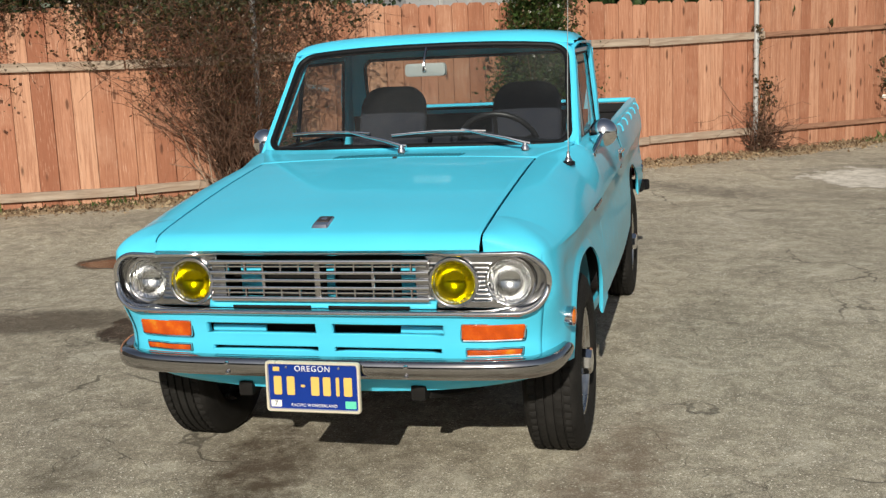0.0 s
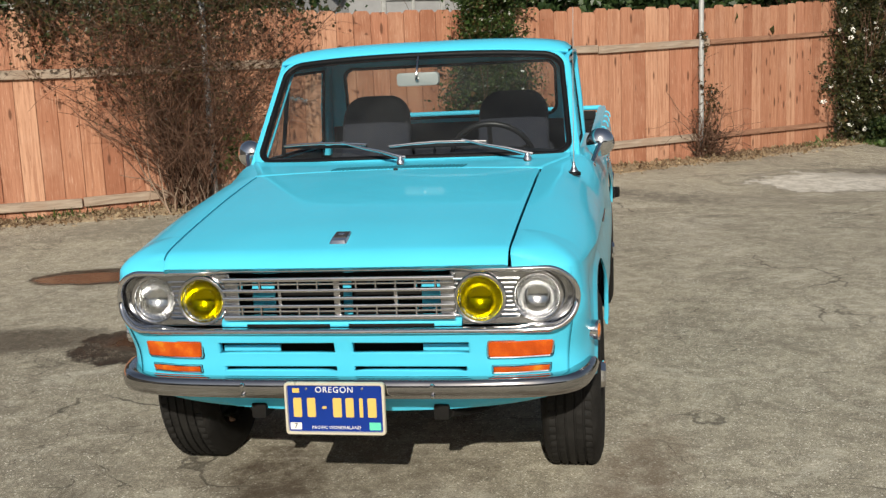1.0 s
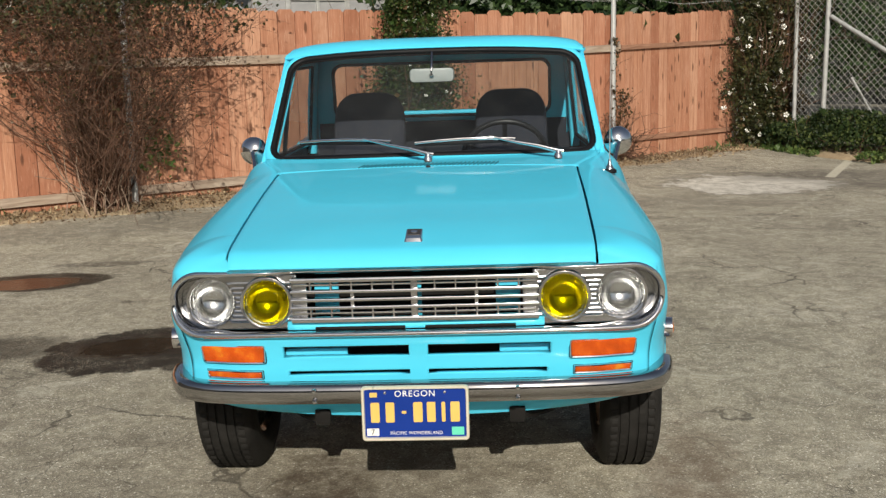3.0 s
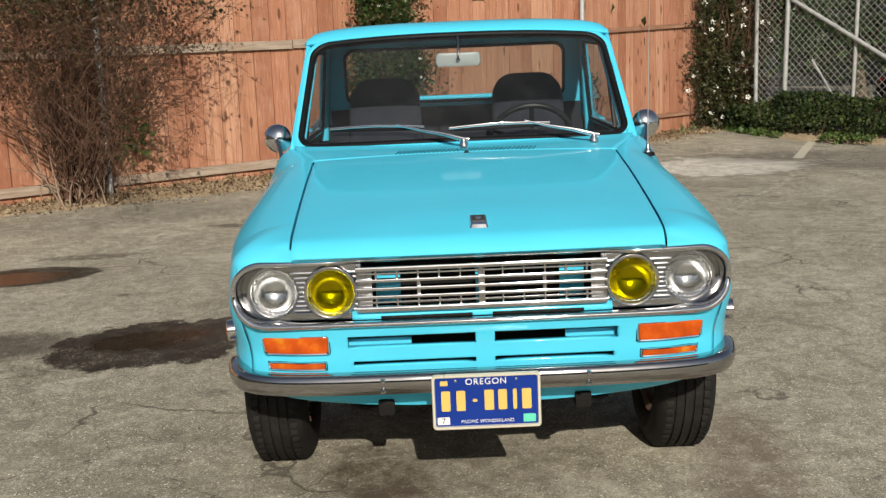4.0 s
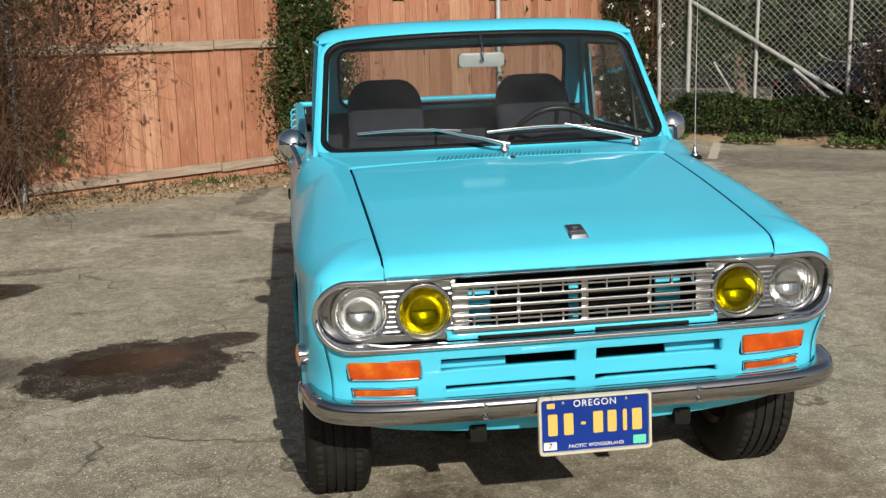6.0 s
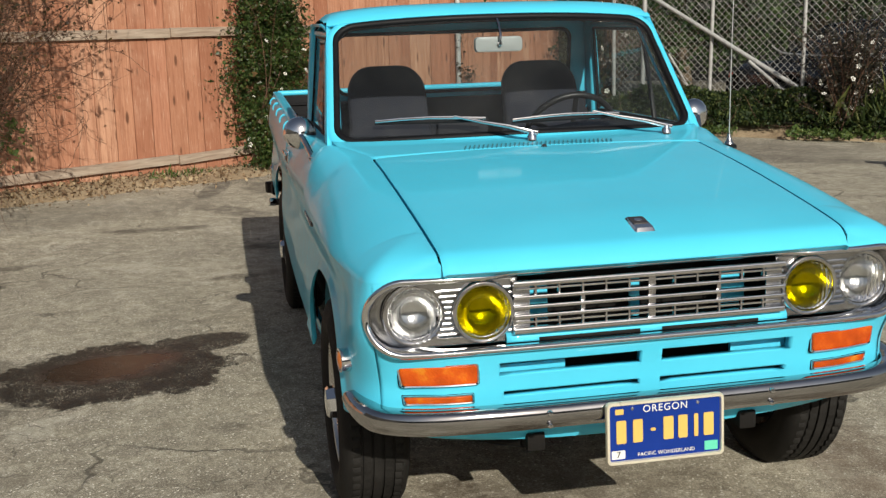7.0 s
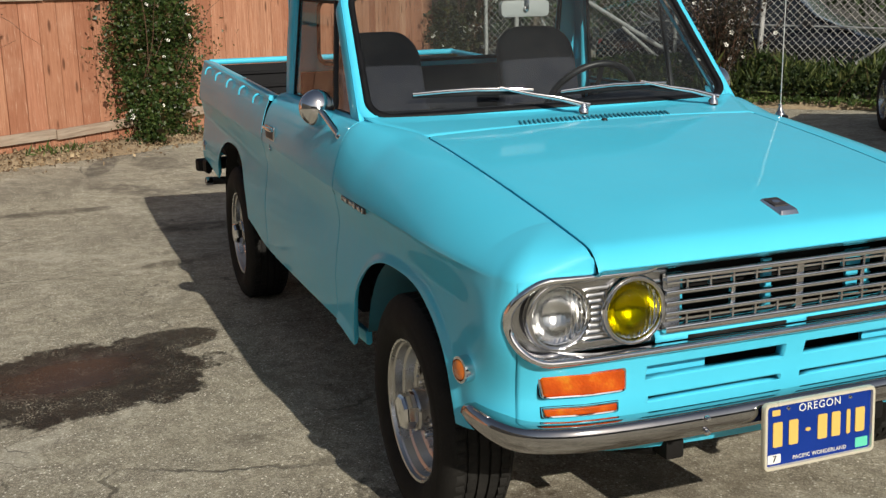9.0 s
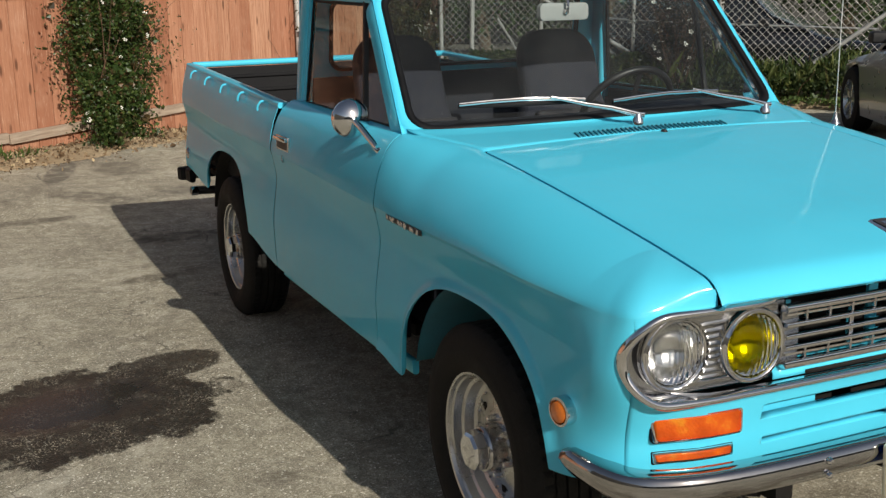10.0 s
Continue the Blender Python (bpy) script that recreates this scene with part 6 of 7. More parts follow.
for s in (-1, 1):
    bm = bmesh.new()
    ys = sorted(stations(BED0, BED1, (REAR_Y - 0.37, REAR_Y + 0.41), 0.06) + [BED0 + 0.0015, BED1 - 0.0015])
    flank(bm, ys, s, REAR_Y + 0.02, 0.39, 0.730, bed_low, bed_base, 0.006)
    # above the crease: leaning in to the rail
    rows = []
    for y in ys:
        c = curve_at(CREASE_Z, y)
        bx = bed_base(y)
        rows.append([Vector((s * lerp(bx, 0.742, t ** 1.8), y, lerp(c, rail_z(y), t))) for t in (0, 0.1, 0.25, 0.45, 0.65, 0.82, 0.93, 1.0)])
    skin(bm, rows)
    side = part("bed_side", bm, PAINT, bed, sharp=50, thick=0.0015)
    bm = bmesh.new()
    sweep(bm, [(s * 0.724, BED0 - 0.002, rail_z(BED0)), (s * 0.722, 3.2, rail_z(3.2)), (s * 0.720, BED1 + 0.006, rail_z(BED1))], rounded(0.048, 0.022, 0.008, 3))
    part("rail", bm, PAINT, bed)
    for k in range(5):
        y = 2.56 + 0.315 * k
        zr = rail_z(y)
        bm = bmesh.new()
        pts = smooth_path([(s * 0.742, y, zr - 0.008), (s * 0.758, y, zr - 0.007), (s * 0.771, y + 0.004, zr - 0.020), (s * 0.775, y + 0.008, zr - 0.042)], 5)
        sweep(bm, pts, circle(0.0050, 8), scale=lambda t: lerp(1.1, 0.8, t))
        part("rope_hook", bm, PAINT, side)
    bm = bmesh.new()
    box(bm, (s * 0.694, (BED0 + BED1) / 2, 0.80), (0.012, BED1 - BED0 - 0.02, 0.43), 0.004, pose(0, 0, 0, 2.0, 0, 0))
    for k in range(4):
        box(bm, (s * 0.682, 2.62 + 0.42 * k, 0.80), (0.014, 0.05, 0.44), 0.005)
    box(bm, (s * 0.50, REAR_Y, 0.66), (0.36, 0.86, 0.20), 0.03)
    part("liner_side", bm, LINER, bed)
    # tail lamp
    bm = bmesh.new()
    spin(bm, [(0.0005, 0.030), (0.030, 0.026), (0.038, 0.012), (0.040, -0.01)], 24, 1, (s * 0.690, BED1 + 0.012, 0.60))
    tail = part("tail_lamp", bm, RED_GLASS, bed, "round red tail lamp")
    bm = bmesh.new()
    spin(bm, [(0.040, 0.012), (0.046, 0.008), (0.048, -0.012)], 24, 1, (s * 0.690, BED1 + 0.012, 0.60))
    part("ring", bm, CHROME, tail)
    bm = bmesh.new()
    spin(bm, [(0.0005, s * 0.020), (0.022, s * 0.018), (0.030, s * 0.010), (0.032, -s * 0.01)], 24, 0, (s * 0.772, 4.00, 0.625))
    part("rear_marker", bm, DULL_CHROME, bed)
bm = bmesh.new()
box(bm, (0, BED0 + 0.012, 0.785), (1.38, 0.024, 0.41), 0.006)
part("front_liner", bm, LINER, bed, "black bed liner")
bm = bmesh.new()
box(bm, (0, (BED0 + BED1) / 2, 0.585), (1.38, BED1 - BED0 - 0.03, 0.02), 0.004)
floor_liner = part("floor_liner", bm, LINER, bed, "black bed liner")
for k in range(12):
    bm = bmesh.new()
    box(bm, (-0.60 + 0.109 * k, (BED0 + BED1) / 2, 0.600), (0.05, BED1 - BED0 - 0.06, 0.014), 0.005, seg=1)
    part("rib", bm, LINER, floor_liner)
bm = bmesh.new()
box(bm, (0, BED1 - 0.030, 0.825), (1.36, 0.010, 0.46), 0.004)
gate_liner = part("tailgate_liner", bm, LINER, bed, "black bed liner")
for k in range(6):
    bm = bmesh.new()
    box(bm, (0, BED1 - 0.038, 0.63 + 0.075 * k), (1.32, 0.014, 0.02), 0.006, seg=1)
    part("rib", bm, LINER, gate_liner)
bm = bmesh.new()
box(bm, (0, BED1 - 0.004, 0.80), (1.42, 0.034, 0.48), 0.010)
sweep(bm, [(-0.715, BED1 - 0.006, RAIL_Z), (0.715, BED1 - 0.006, RAIL_Z)], rounded(0.050, 0.030, 0.012, 3))
part("tailgate", bm, PAINT, bed, "closed turquoise tailgate")
bm = bmesh.new()
sweep(bm, smooth_path([(-0.772, 3.98, 0.505), (-0.772, 4.07, 0.505), (-0.68, 4.125, 0.505), (0.68, 4.125, 0.505), (0.772, 4.07, 0.505), (0.772, 3.98, 0.505)], 5), rounded(0.032, 0.070, 0.014, 3))
part("rear_bumper", bm, RUBBER, truck, "dark rear bumper")
bm = bmesh.new()
sweep(bm, smooth_path([(-0.45, 3.3, 0.40), (-0.50, 3.75, 0.405), (-0.60, 3.84, 0.440), (-0.812, 3.85, 0.452)], 5), circle(0.021, 14))
pipe = part("tailpipe", bm, PIPE, truck, "dark steel tailpipe")
bm = bmesh.new()
spin(bm, [(0.018, 0.0), (0.0225, 0.0), (0.0235, -0.004), (0.0235, -0.034), (0.021, -0.036)], 18, 0, (-0.777, 3.8487, 0.4505))
part("tip", bm, CHROME, pipe, "bright pipe tip")


# ---- wooden fence ----
fence = thing("wooden_fence", "tall reddish board fence with two weathered rails", "fence", kind="")


def board_mesh(width, tall, ear):
    """A dog-eared board with a stepped edge, so that a shadow gap stays between neighbours."""
    w, d, gap = width / 2, 0.020, 0.0065
    section = [(gap - w, -d / 2), (w - gap, -d / 2), (w - gap, d / 2 - 0.005), (w, d / 2 - 0.005), (w, d / 2), (-w, d / 2), (-w, d / 2 - 0.005), (gap - w, d / 2 - 0.005)]
    bm = bmesh.new()
    rows = [[Vector((x * k, y, z)) for x, y in section] for z, k in ((0, 1), (tall - ear, 1), (tall, (w - ear) / w))]
    vs = skin(bm, rows, loop=True)
    fill(bm, list(reversed(vs[0])))
    fill(bm, vs[-1])
    return finish("board", bm, BOARD, flat=True)


BOARD_W = 0.181
boards = [board_mesh(BOARD_W + 0.006 - 0.0005 * k, FENCE_TALL + 0.02 * k, 0.028 + 0.004 * k) for k in range(3)]
rng = random.Random(4)
u, odd = 0.05, False
while u < FENCE_LENGTH:
    p, a = fence_point(u)
    ob = new("board", rng.choice(boards))
    ob.parent = fence
    ob.matrix_basis = Matrix.Translation((p.x, p.y, curve_at(HEAD_Z, p.x) - FENCE_TALL - 0.02 + rng.uniform(-0.012, 0.012))) @ Matrix.Rotation(a + rng.uniform(-0.004, 0.004), 4, 'Z') \
        @ Matrix.Rotation(rng.uniform(-0.0012, 0.0012), 4, 'Y') @ Matrix.Translation((0, (0.0012 if odd else -0.0012), 0))
    odd = not odd
    u += BOARD_W + rng.uniform(-0.003, 0.002)

# rails on the near side, one length between posts
for table in (HIGH_RAIL_Z, LOW_RAIL_Z):
    ends = [0.0]
    for (ax, ay), (bx, by) in zip(FENCE, FENCE[1:]):
        ends.append(ends[-1] + math.hypot(bx - ax, by - ay))
    for e0, e1 in zip(ends, ends[1:]):
        m = max(1, round((e1 - e0) / 2.5))
        for k in range(m):
            p0, a = fence_point(lerp(e0, e1, k / m) + 0.004)
            p1, _ = fence_point(lerp(e0, e1, (k + 1) / m) - 0.004)
            out = Vector((math.sin(a), -math.cos(a), 0)) * 0.030
            z0, z1 = curve_at(table, p0.x) + rng.uniform(-0.008, 0.008), curve_at(table, p1.x) + rng.uniform(-0.008, 0.008)
            bm = bmesh.new()
            ln = math.hypot((p1 - p0).length, z1 - z0)
            red = p0.x > 1.5
            box(bm, (ln / 2, 0, 0), (ln, 0.038, 0.060 if red else 0.086), 0.004, seg=1)
            ob = part("rail", bm, RED_RAIL if red else RAIL, fence)
            ob.matrix_basis = Matrix.Translation(p0 + out + Vector((0, 0, z0))) @ Matrix.Rotation(a, 4, 'Z') @ Matrix.Rotation(-math.atan2(z1 - z0, ln), 4, 'Y')

# unseen posts behind the boards, added to stop light leaking through at the bends
for x, y in FENCE[1:-1]:
    bm = bmesh.new()
    box(bm, (0, 0, 0.86), (0.09, 0.09, 1.80), 0.004, seg=1)
    ob = part("post", bm, RAIL, fence)
    ob.matrix_basis = Matrix.Translation((x - 0.035, y + 0.058, 0.05)) @ pose(0, 0, 0, 0, 0, 36)

# steel poles in front of the fence, with arms for barbed wire
def make_pole(x, y, tall, label, arm=True):
    pole = thing("steel_pole", label, "pole", Matrix.Translation((x, y, 0.06)), group="steel poles along the fence")
    bm = bmesh.new()
    spin(bm, [(0.030, -0.05), (0.030, tall), (0.026, tall + 0.012), (0.0005, tall + 0.016)], 18, 2)
    part("tube", bm, GALV, pole, sharp=50)
    if arm:
        for s in (-1, 1):
            bm = bmesh.new()
            sweep(bm, [(0, 0, tall), (s * 0.05, 0, tall + 0.07), (s * 0.16, 0, tall + 0.26)], rounded(0.024, 0.008, 0.002, 1), up=(0, 1, 0))
            part("wire_arm", bm, GALV, pole)
    bm = bmesh.new()
    spin(bm, [(0.034, 1.30), (0.0345, 1.33), (0.034, 1.36)], 18, 2)
    part("clamp", bm, GALV, pole)
    return pole


make_pole(1.545, 10.28, 2.02, "grey galvanised steel pole before the board fence")
make_pole(-3.22, 6.73, 2.02, "grey galvanised steel pole among the dry shrub")

# barbed wire above the fence
wire = thing("barbed_wire", "slack strands of barbed wire above the fence", "wire")
wrng = random.Random(9)
for z, off in ((2.09, 0.02), (2.16, -0.08), (2.23, -0.16)):
    bm = bmesh.new()
    pts = []
    for i in range(60):
        p, a = fence_point(FENCE_LENGTH * i / 59)
        sag = 0.03 * math.sin(i * 0.9) + wrng.uniform(-0.006, 0.006)
        pts.append(p + Vector((math.sin(a), -math.cos(a), 0)) * off + Vector((0, 0, z + sag)))
    sweep(bm, pts, circle(0.0032, 4))
    for p0, p1 in zip(pts, pts[1:]):
        for k in range(2):
            q = p0.lerp(p1, wrng.random())
            for j in range(2):
                d = Vector((wrng.uniform(-1, 1), wrng.uniform(-1, 1), wrng.uniform(-1, 1))).normalized() * 0.022
                sweep(bm, [q - d, q + d], circle(0.002, 3), caps=False)
    part("strand", bm, GALV, wire)

# ---- chain-link fence ----
LINK_A, LINK_B = Vector((4.35, 12.75, 0)), Vector((8.2, 8.4, 0))
LINK_WAY = (LINK_B - LINK_A)
LINK_LEN = LINK_WAY.length
LINK_DIR = LINK_WAY.normalized()
link = thing("chain_link_fence", "galvanised chain-link fence with pipe posts and slanting braces", "fence")
LINK_TALL, LINK_FAR = 2.45, 1.75


def link_at(u, z, out=0.0):
    return LINK_A + LINK_WAY * u + Vector((0, 0, z)) + Vector((-LINK_DIR.y, LINK_DIR.x, 0)) * -out


verts, faces = [], []
pitch = 0.098


def bar(a, b, r):
    d = (b - a).normalized()
    s = d.cross(Vector((LINK_DIR.y, -LINK_DIR.x, 0))).normalized() * r
    n = d.cross(s).normalized() * r
    k = len(verts)
    for p in (a, b):
        verts.extend([p + s, p - s * 0.5 + n * 0.87, p - s * 0.5 - n * 0.87])
    faces.extend([(k, k + 1, k + 4, k + 3), (k + 1, k + 2, k + 5, k + 4), (k + 2, k, k + 3, k + 5)])


total = LINK_LEN * LINK_FAR
h0, h1 = 0.12, LINK_TALL
k = -int((h1 - h0) / pitch) - 1
while k * pitch < total:
    for way in (1, -1):
        # a wire at 45 degrees through the foot at k * pitch
        f0, f1 = k * pitch, k * pitch + (h1 - h0)
        if way < 0:
            f0, f1 = f1, f0
        z0, z1 = h0, h1
        a0, a1 = max(min(f0, total), 0), max(min(f1, total), 0)
        if abs(a1 - a0) > 0.02:
            za = lerp(z0, z1, (a0 - f0) / (f1 - f0))
            zb = lerp(z0, z1, (a1 - f0) / (f1 - f0))
            o = 0.003 * way
            bar(link_at(a0 / LINK_LEN, za, o), link_at(a1 / LINK_LEN, zb, o), 0.0034)
    k += 1
me = bpy.data.meshes.new("wire_mesh")
me.from_pydata([tuple(v) for v in verts], [], faces)
me.materials.append(WIRE)
ob = new("wire_mesh", me)
ob.parent = link
tagged(ob, "diamond wire mesh", kind="stuff")


def pipe(name, pts, r):
    bm = bmesh.new()
    sweep(bm, pts, circle(r, 12), up=(LINK_DIR.y, -LINK_DIR.x, 0.01))
    return part(name, bm, GALV, link)


pipe("post", [link_at(0.0, 0), link_at(-0.002, LINK_TALL + 0.1)], 0.030)
pipe("post", [link_at(0.082, 0, 0.04), link_at(0.090, LINK_TALL, 0.04)], 0.034)
pipe("post", [link_at(0.256, 0.0, 0.0), link_at(0.264, LINK_TALL, 0.0)], 0.026)
pipe("post", [link_at(0.480, 0.0, 0.0), link_at(0.482, LINK_TALL, 0.0)], 0.026)
pipe("post", [link_at(0.668, 0, 0.02), link_at(0.684, LINK_TALL, 0.02)], 0.036)
pipe("post", [link_at(1.02, 0, 0.02), link_at(1.02, LINK_TALL, 0.02)], 0.034)
pipe("post", [link_at(1.35, 0, 0.02), link_at(1.35, LINK_TALL, 0.02)], 0.034)
pipe("brace", [link_at(0.098, 1.88, 0.05), link_at(0.49, 0.55, 0.05)], 0.030)
pipe("brace", [link_at(0.36, 0.95, 0.09), link_at(0.47, 0.45, 0.12)], 0.024)
pipe("brace", [link_at(0.145, 1.05, -0.06), link_at(0.205, 0.50, -0.10)], 0.016)
pipe("brace", [link_at(0.876, 0.50, 0.06), link_at(1.02, 1.12, 0.06)], 0.026)
pipe("top_rail", [link_at(0.0, LINK_TALL), link_at(LINK_FAR, LINK_TALL)], 0.022)


# ---- plants ----
class Foliage:
    """Gathers twigs and leaves as plain arrays and makes one mesh of each."""

    def __init__(self, seed):
        self.rng = np.random.default_rng(seed)
        self.tv, self.tf, self.n = [], [], 0

    def twig(self, pts, r0, r1):
        pts = np.asarray(pts, float)
        m = len(pts)
        d = np.gradient(pts, axis=0)
        d /= np.linalg.norm(d, axis=1)[:, None] + 1e-9
        ref = np.where(np.abs(d[:, 2:3]) > 0.9, [[1.0, 0, 0]], [[0, 0, 1.0]])
        s = np.cross(d, ref)
        s /= np.linalg.norm(s, axis=1)[:, None] + 1e-9
        v = np.cross(s, d)
        r = np.linspace(r0, r1, m)[:, None]
        ring = np.stack([pts + s * r, pts - s * r * 0.5 + v * r * 0.87, pts - s * r * 0.5 - v * r * 0.87], 1).reshape(-1, 3)
        self.tv.append(ring)
        i = np.arange(m - 1)[:, None] * 3 + self.n
        for a, b in ((0, 1), (1, 2), (2, 0)):
            self.tf.append(np.hstack([i + a, i + b, i + 3 + b, i + 3 + a]))
        self.n += 3 * m

    def cane(self, p, way, length, bend, wobble, n=9):
        """A wandering stem from p."""
        pts = [np.asarray(p, float)]
        d = np.asarray(way, float)
        for _ in range(n):
            d = d + self.rng.normal(0, wobble, 3) + np.asarray(bend)
            d /= np.linalg.norm(d)
            pts.append(pts[-1] + d * length / n)
        return np.array(pts)

    def stems(self, name, material, parent, label=""):
        me = bpy.data.meshes.new(name)
        v, f = np.vstack(self.tv), np.vstack(self.tf)
        me.from_pydata(v.tolist(), [], f.tolist())
        me.materials.append(material)
        me.polygons.foreach_set("use_smooth", [True] * len(me.polygons))
        ob = new(name, me)
        ob.parent = parent
        self.tv, self.tf, self.n = [], [], 0
        return tagged(ob, label, kind="stuff")


def leaf_mesh(name, centres, size, material, parent, seed, label="", up=0.35, slim=0.45, spread=0.4):
    """Many folded leaves round the given centres."""
    rng = np.random.default_rng(seed)
    c = np.asarray(centres, float)
    m = len(c)
    axis = rng.normal(0, 1, (m, 3)) + [0, -0.25, up]
    axis /= np.linalg.norm(axis, axis=1)[:, None]
    side = np.cross(axis, rng.normal(0, 1, (m, 3)))
    side /= np.linalg.norm(side, axis=1)[:, None] + 1e-9
    nrm = np.cross(side, axis)
    ln = size * rng.lognormal(0, spread, (m, 1))
    w = ln * slim
    v = np.stack([c, c + axis * ln * 0.45 + side * w + nrm * w * 0.35, c + axis * ln, c + axis * ln * 0.45 - side * w + nrm * w * 0.35], 1).reshape(-1, 3)
    i = np.arange(m)[:, None] * 4
    f = np.vstack([np.hstack([i, i + 1, i + 2]), np.hstack([i, i + 2, i + 3])])
    me = bpy.data.meshes.new(name)
    me.from_pydata(v.tolist(), [], f.tolist())
    me.materials.append(material)
    ob = new(name, me)
    ob.parent = parent
    return tagged(ob, label, kind="stuff")


def flower_mesh(name, centres, size, parent, seed):
    """Small flowers of five petals each."""
    rng = np.random.default_rng(seed)
    v, f = [], []
    for c in centres:
        q = Euler((radians(60 + rng.normal(0, 25)), 0, rng.uniform(-1.2, 1.2))).to_matrix()
        s = size * rng.uniform(0.7, 1.3)
        for k in range(5):
            a = 2 * math.pi * k / 5
            b = len(v)
            for ang, rad, h in ((a, 0.1, 0), (a - 0.5, 0.75, 0.18), (a, 1.0, 0.25), (a + 0.5, 0.75, 0.18)):
                v.append(tuple(Vector(c) + q @ Vector((math.cos(ang) * rad * s, math.sin(ang) * rad * s, h * s))))
            f.append((b, b + 1, b + 2, b + 3))
    me = bpy.data.meshes.new(name)
    me.from_pydata(v, [], f)
    me.materials.append(PETAL)
    ob = new(name, me)
    ob.parent = parent
    return tagged(ob, "white flowers", kind="stuff")


def fence_xy(x):
    """The fence line at x, and the unit ways along it and out to the lot."""
    for (ax, ay), (bx, by) in zip(FENCE, FENCE[1:]):
        if x <= bx or (bx, by) == FENCE[-1]:
            t = (x - ax) / (bx - ax)
            ln = math.hypot(bx - ax, by - ay)
            e = np.array([(bx - ax) / ln, (by - ay) / ln, 0])
            return np.array([x, ay + (by - ay) * t, 0.0]), e, np.array([e[1], -e[0], 0])


# dry shrub on the left of the fence: bare brown canes fanning up and over
shrub = thing("dry_shrub", "large dry brown shrub of bare twigs leaning on the fence", "shrub")
fo = Foliage(21)
base, along, outw = fence_xy(-3.50)
tips = []
for i in range(150):
    s = np.clip(fo.rng.normal(-0.08, 0.42), -0.95, 0.70)
    p = base + outw * fo.rng.uniform(0.10, 0.30) + along * fo.rng.normal(0, 0.07) + [0, 0, 0.10]
    way = along * s * 0.55 + outw * fo.rng.normal(0.02, 0.12) + [0, 0, 1.0]
    ln = fo.rng.uniform(1.4, 2.7)
    pts = fo.cane(p, way, ln, along * s * 0.10 - outw * 0.012 + [0, 0, -0.012], 0.17, 14)
    if (np.abs((pts - base) @ along) > (0.16 + 0.85 * pts[:, 2]) * fo.rng.uniform(0.7, 1.3)).any():
        continue
    fo.twig(pts, fo.rng.uniform(0.004, 0.011), 0.002)
    tips.append(pts)
for i in range(2900):
    src = tips[fo.rng.integers(len(tips))]
    k = fo.rng.integers(min(4, len(src) - 2), len(src) - 1)
    p = src[k]
    on = (src[k + 1] - p) / (np.linalg.norm(src[k + 1] - p) + 1e-9)
    d = on + fo.rng.normal(0, 0.85, 3) + outw * 0.12 - along * 0.10
    pts = fo.cane(p, d, fo.rng.uniform(0.18, 0.75), [0, 0, -0.035], 0.20, 7)
    away = np.abs((pts - base) @ along)
    if (away > (0.14 + 0.90 * np.clip(pts[:, 2] - 0.1, 0, 9)) * fo.rng.uniform(0.55, 1.35)).any() or pts[-1, 2] < 0.12:
        continue
    fo.twig(pts, 0.0027, 0.0011)
    if i % 3 == 0:
        tips.append(pts)
allp = np.vstack([t[2:] for t in tips])
allp = allp[np.abs((allp - base) @ along) < 0.16 + 0.85 * allp[:, 2]]
fo.stems("twig_tangle", DRY_TWIG, shrub)
for i in range(16):
    p = base + outw * fo.rng.uniform(0.15, 0.45) + along * fo.rng.normal(0, 0.14)
    pts = fo.cane(p + [0, 0, 0.05], along * fo.rng.normal(0, 0.3) + outw * 0.1 + [0, 0, 0.9], fo.rng.uniform(0.4, 1.0), along * fo.rng.normal(0, 0.08), 0.16, 8)
    fo.twig(pts, fo.rng.uniform(0.006, 0.013), 0.003)
fo.stems("cane_tangle", PALE_TWIG, shrub, "pale bare canes")
allq = allp[allp[:, 2] > 0.75]
thin = allq[:, 2] + fo.rng.normal(0, 0.35, len(allq)) > 1.15
allq = allq[thin]
pick = allq[fo.rng.integers(0, len(allq), 5400)] + fo.rng.normal(0, 0.05, (5400, 3))
leaf_mesh("leaves", pick, 0.023, DRY_LEAF, shrub, 31, "sparse brown and olive leaves")
cen = base + along * 0.50 + outw * 0.20 + [0, 0, 0.66]
leaf_mesh("green_sprig", cen + fo.rng.normal(0, 1, (200, 3)) * [0.11, 0.07, 0.12], 0.034, GRASS, shrub, 32, "bright green sprig")
top = allp[allp[:, 2] > 1.75]
pick = top[fo.rng.integers(0, len(top), 3600)] + fo.rng.normal(0, 0.09, (3600, 3)) + [0, 0, 0.08]
leaf_mesh("top_leaves", pick, 0.027, ROSE_LEAF, shrub, 33, "small green leaves near the top")
flower_mesh("blossom_scatter", top[fo.rng.integers(0, len(top), 16)], 0.03, shrub, 5)

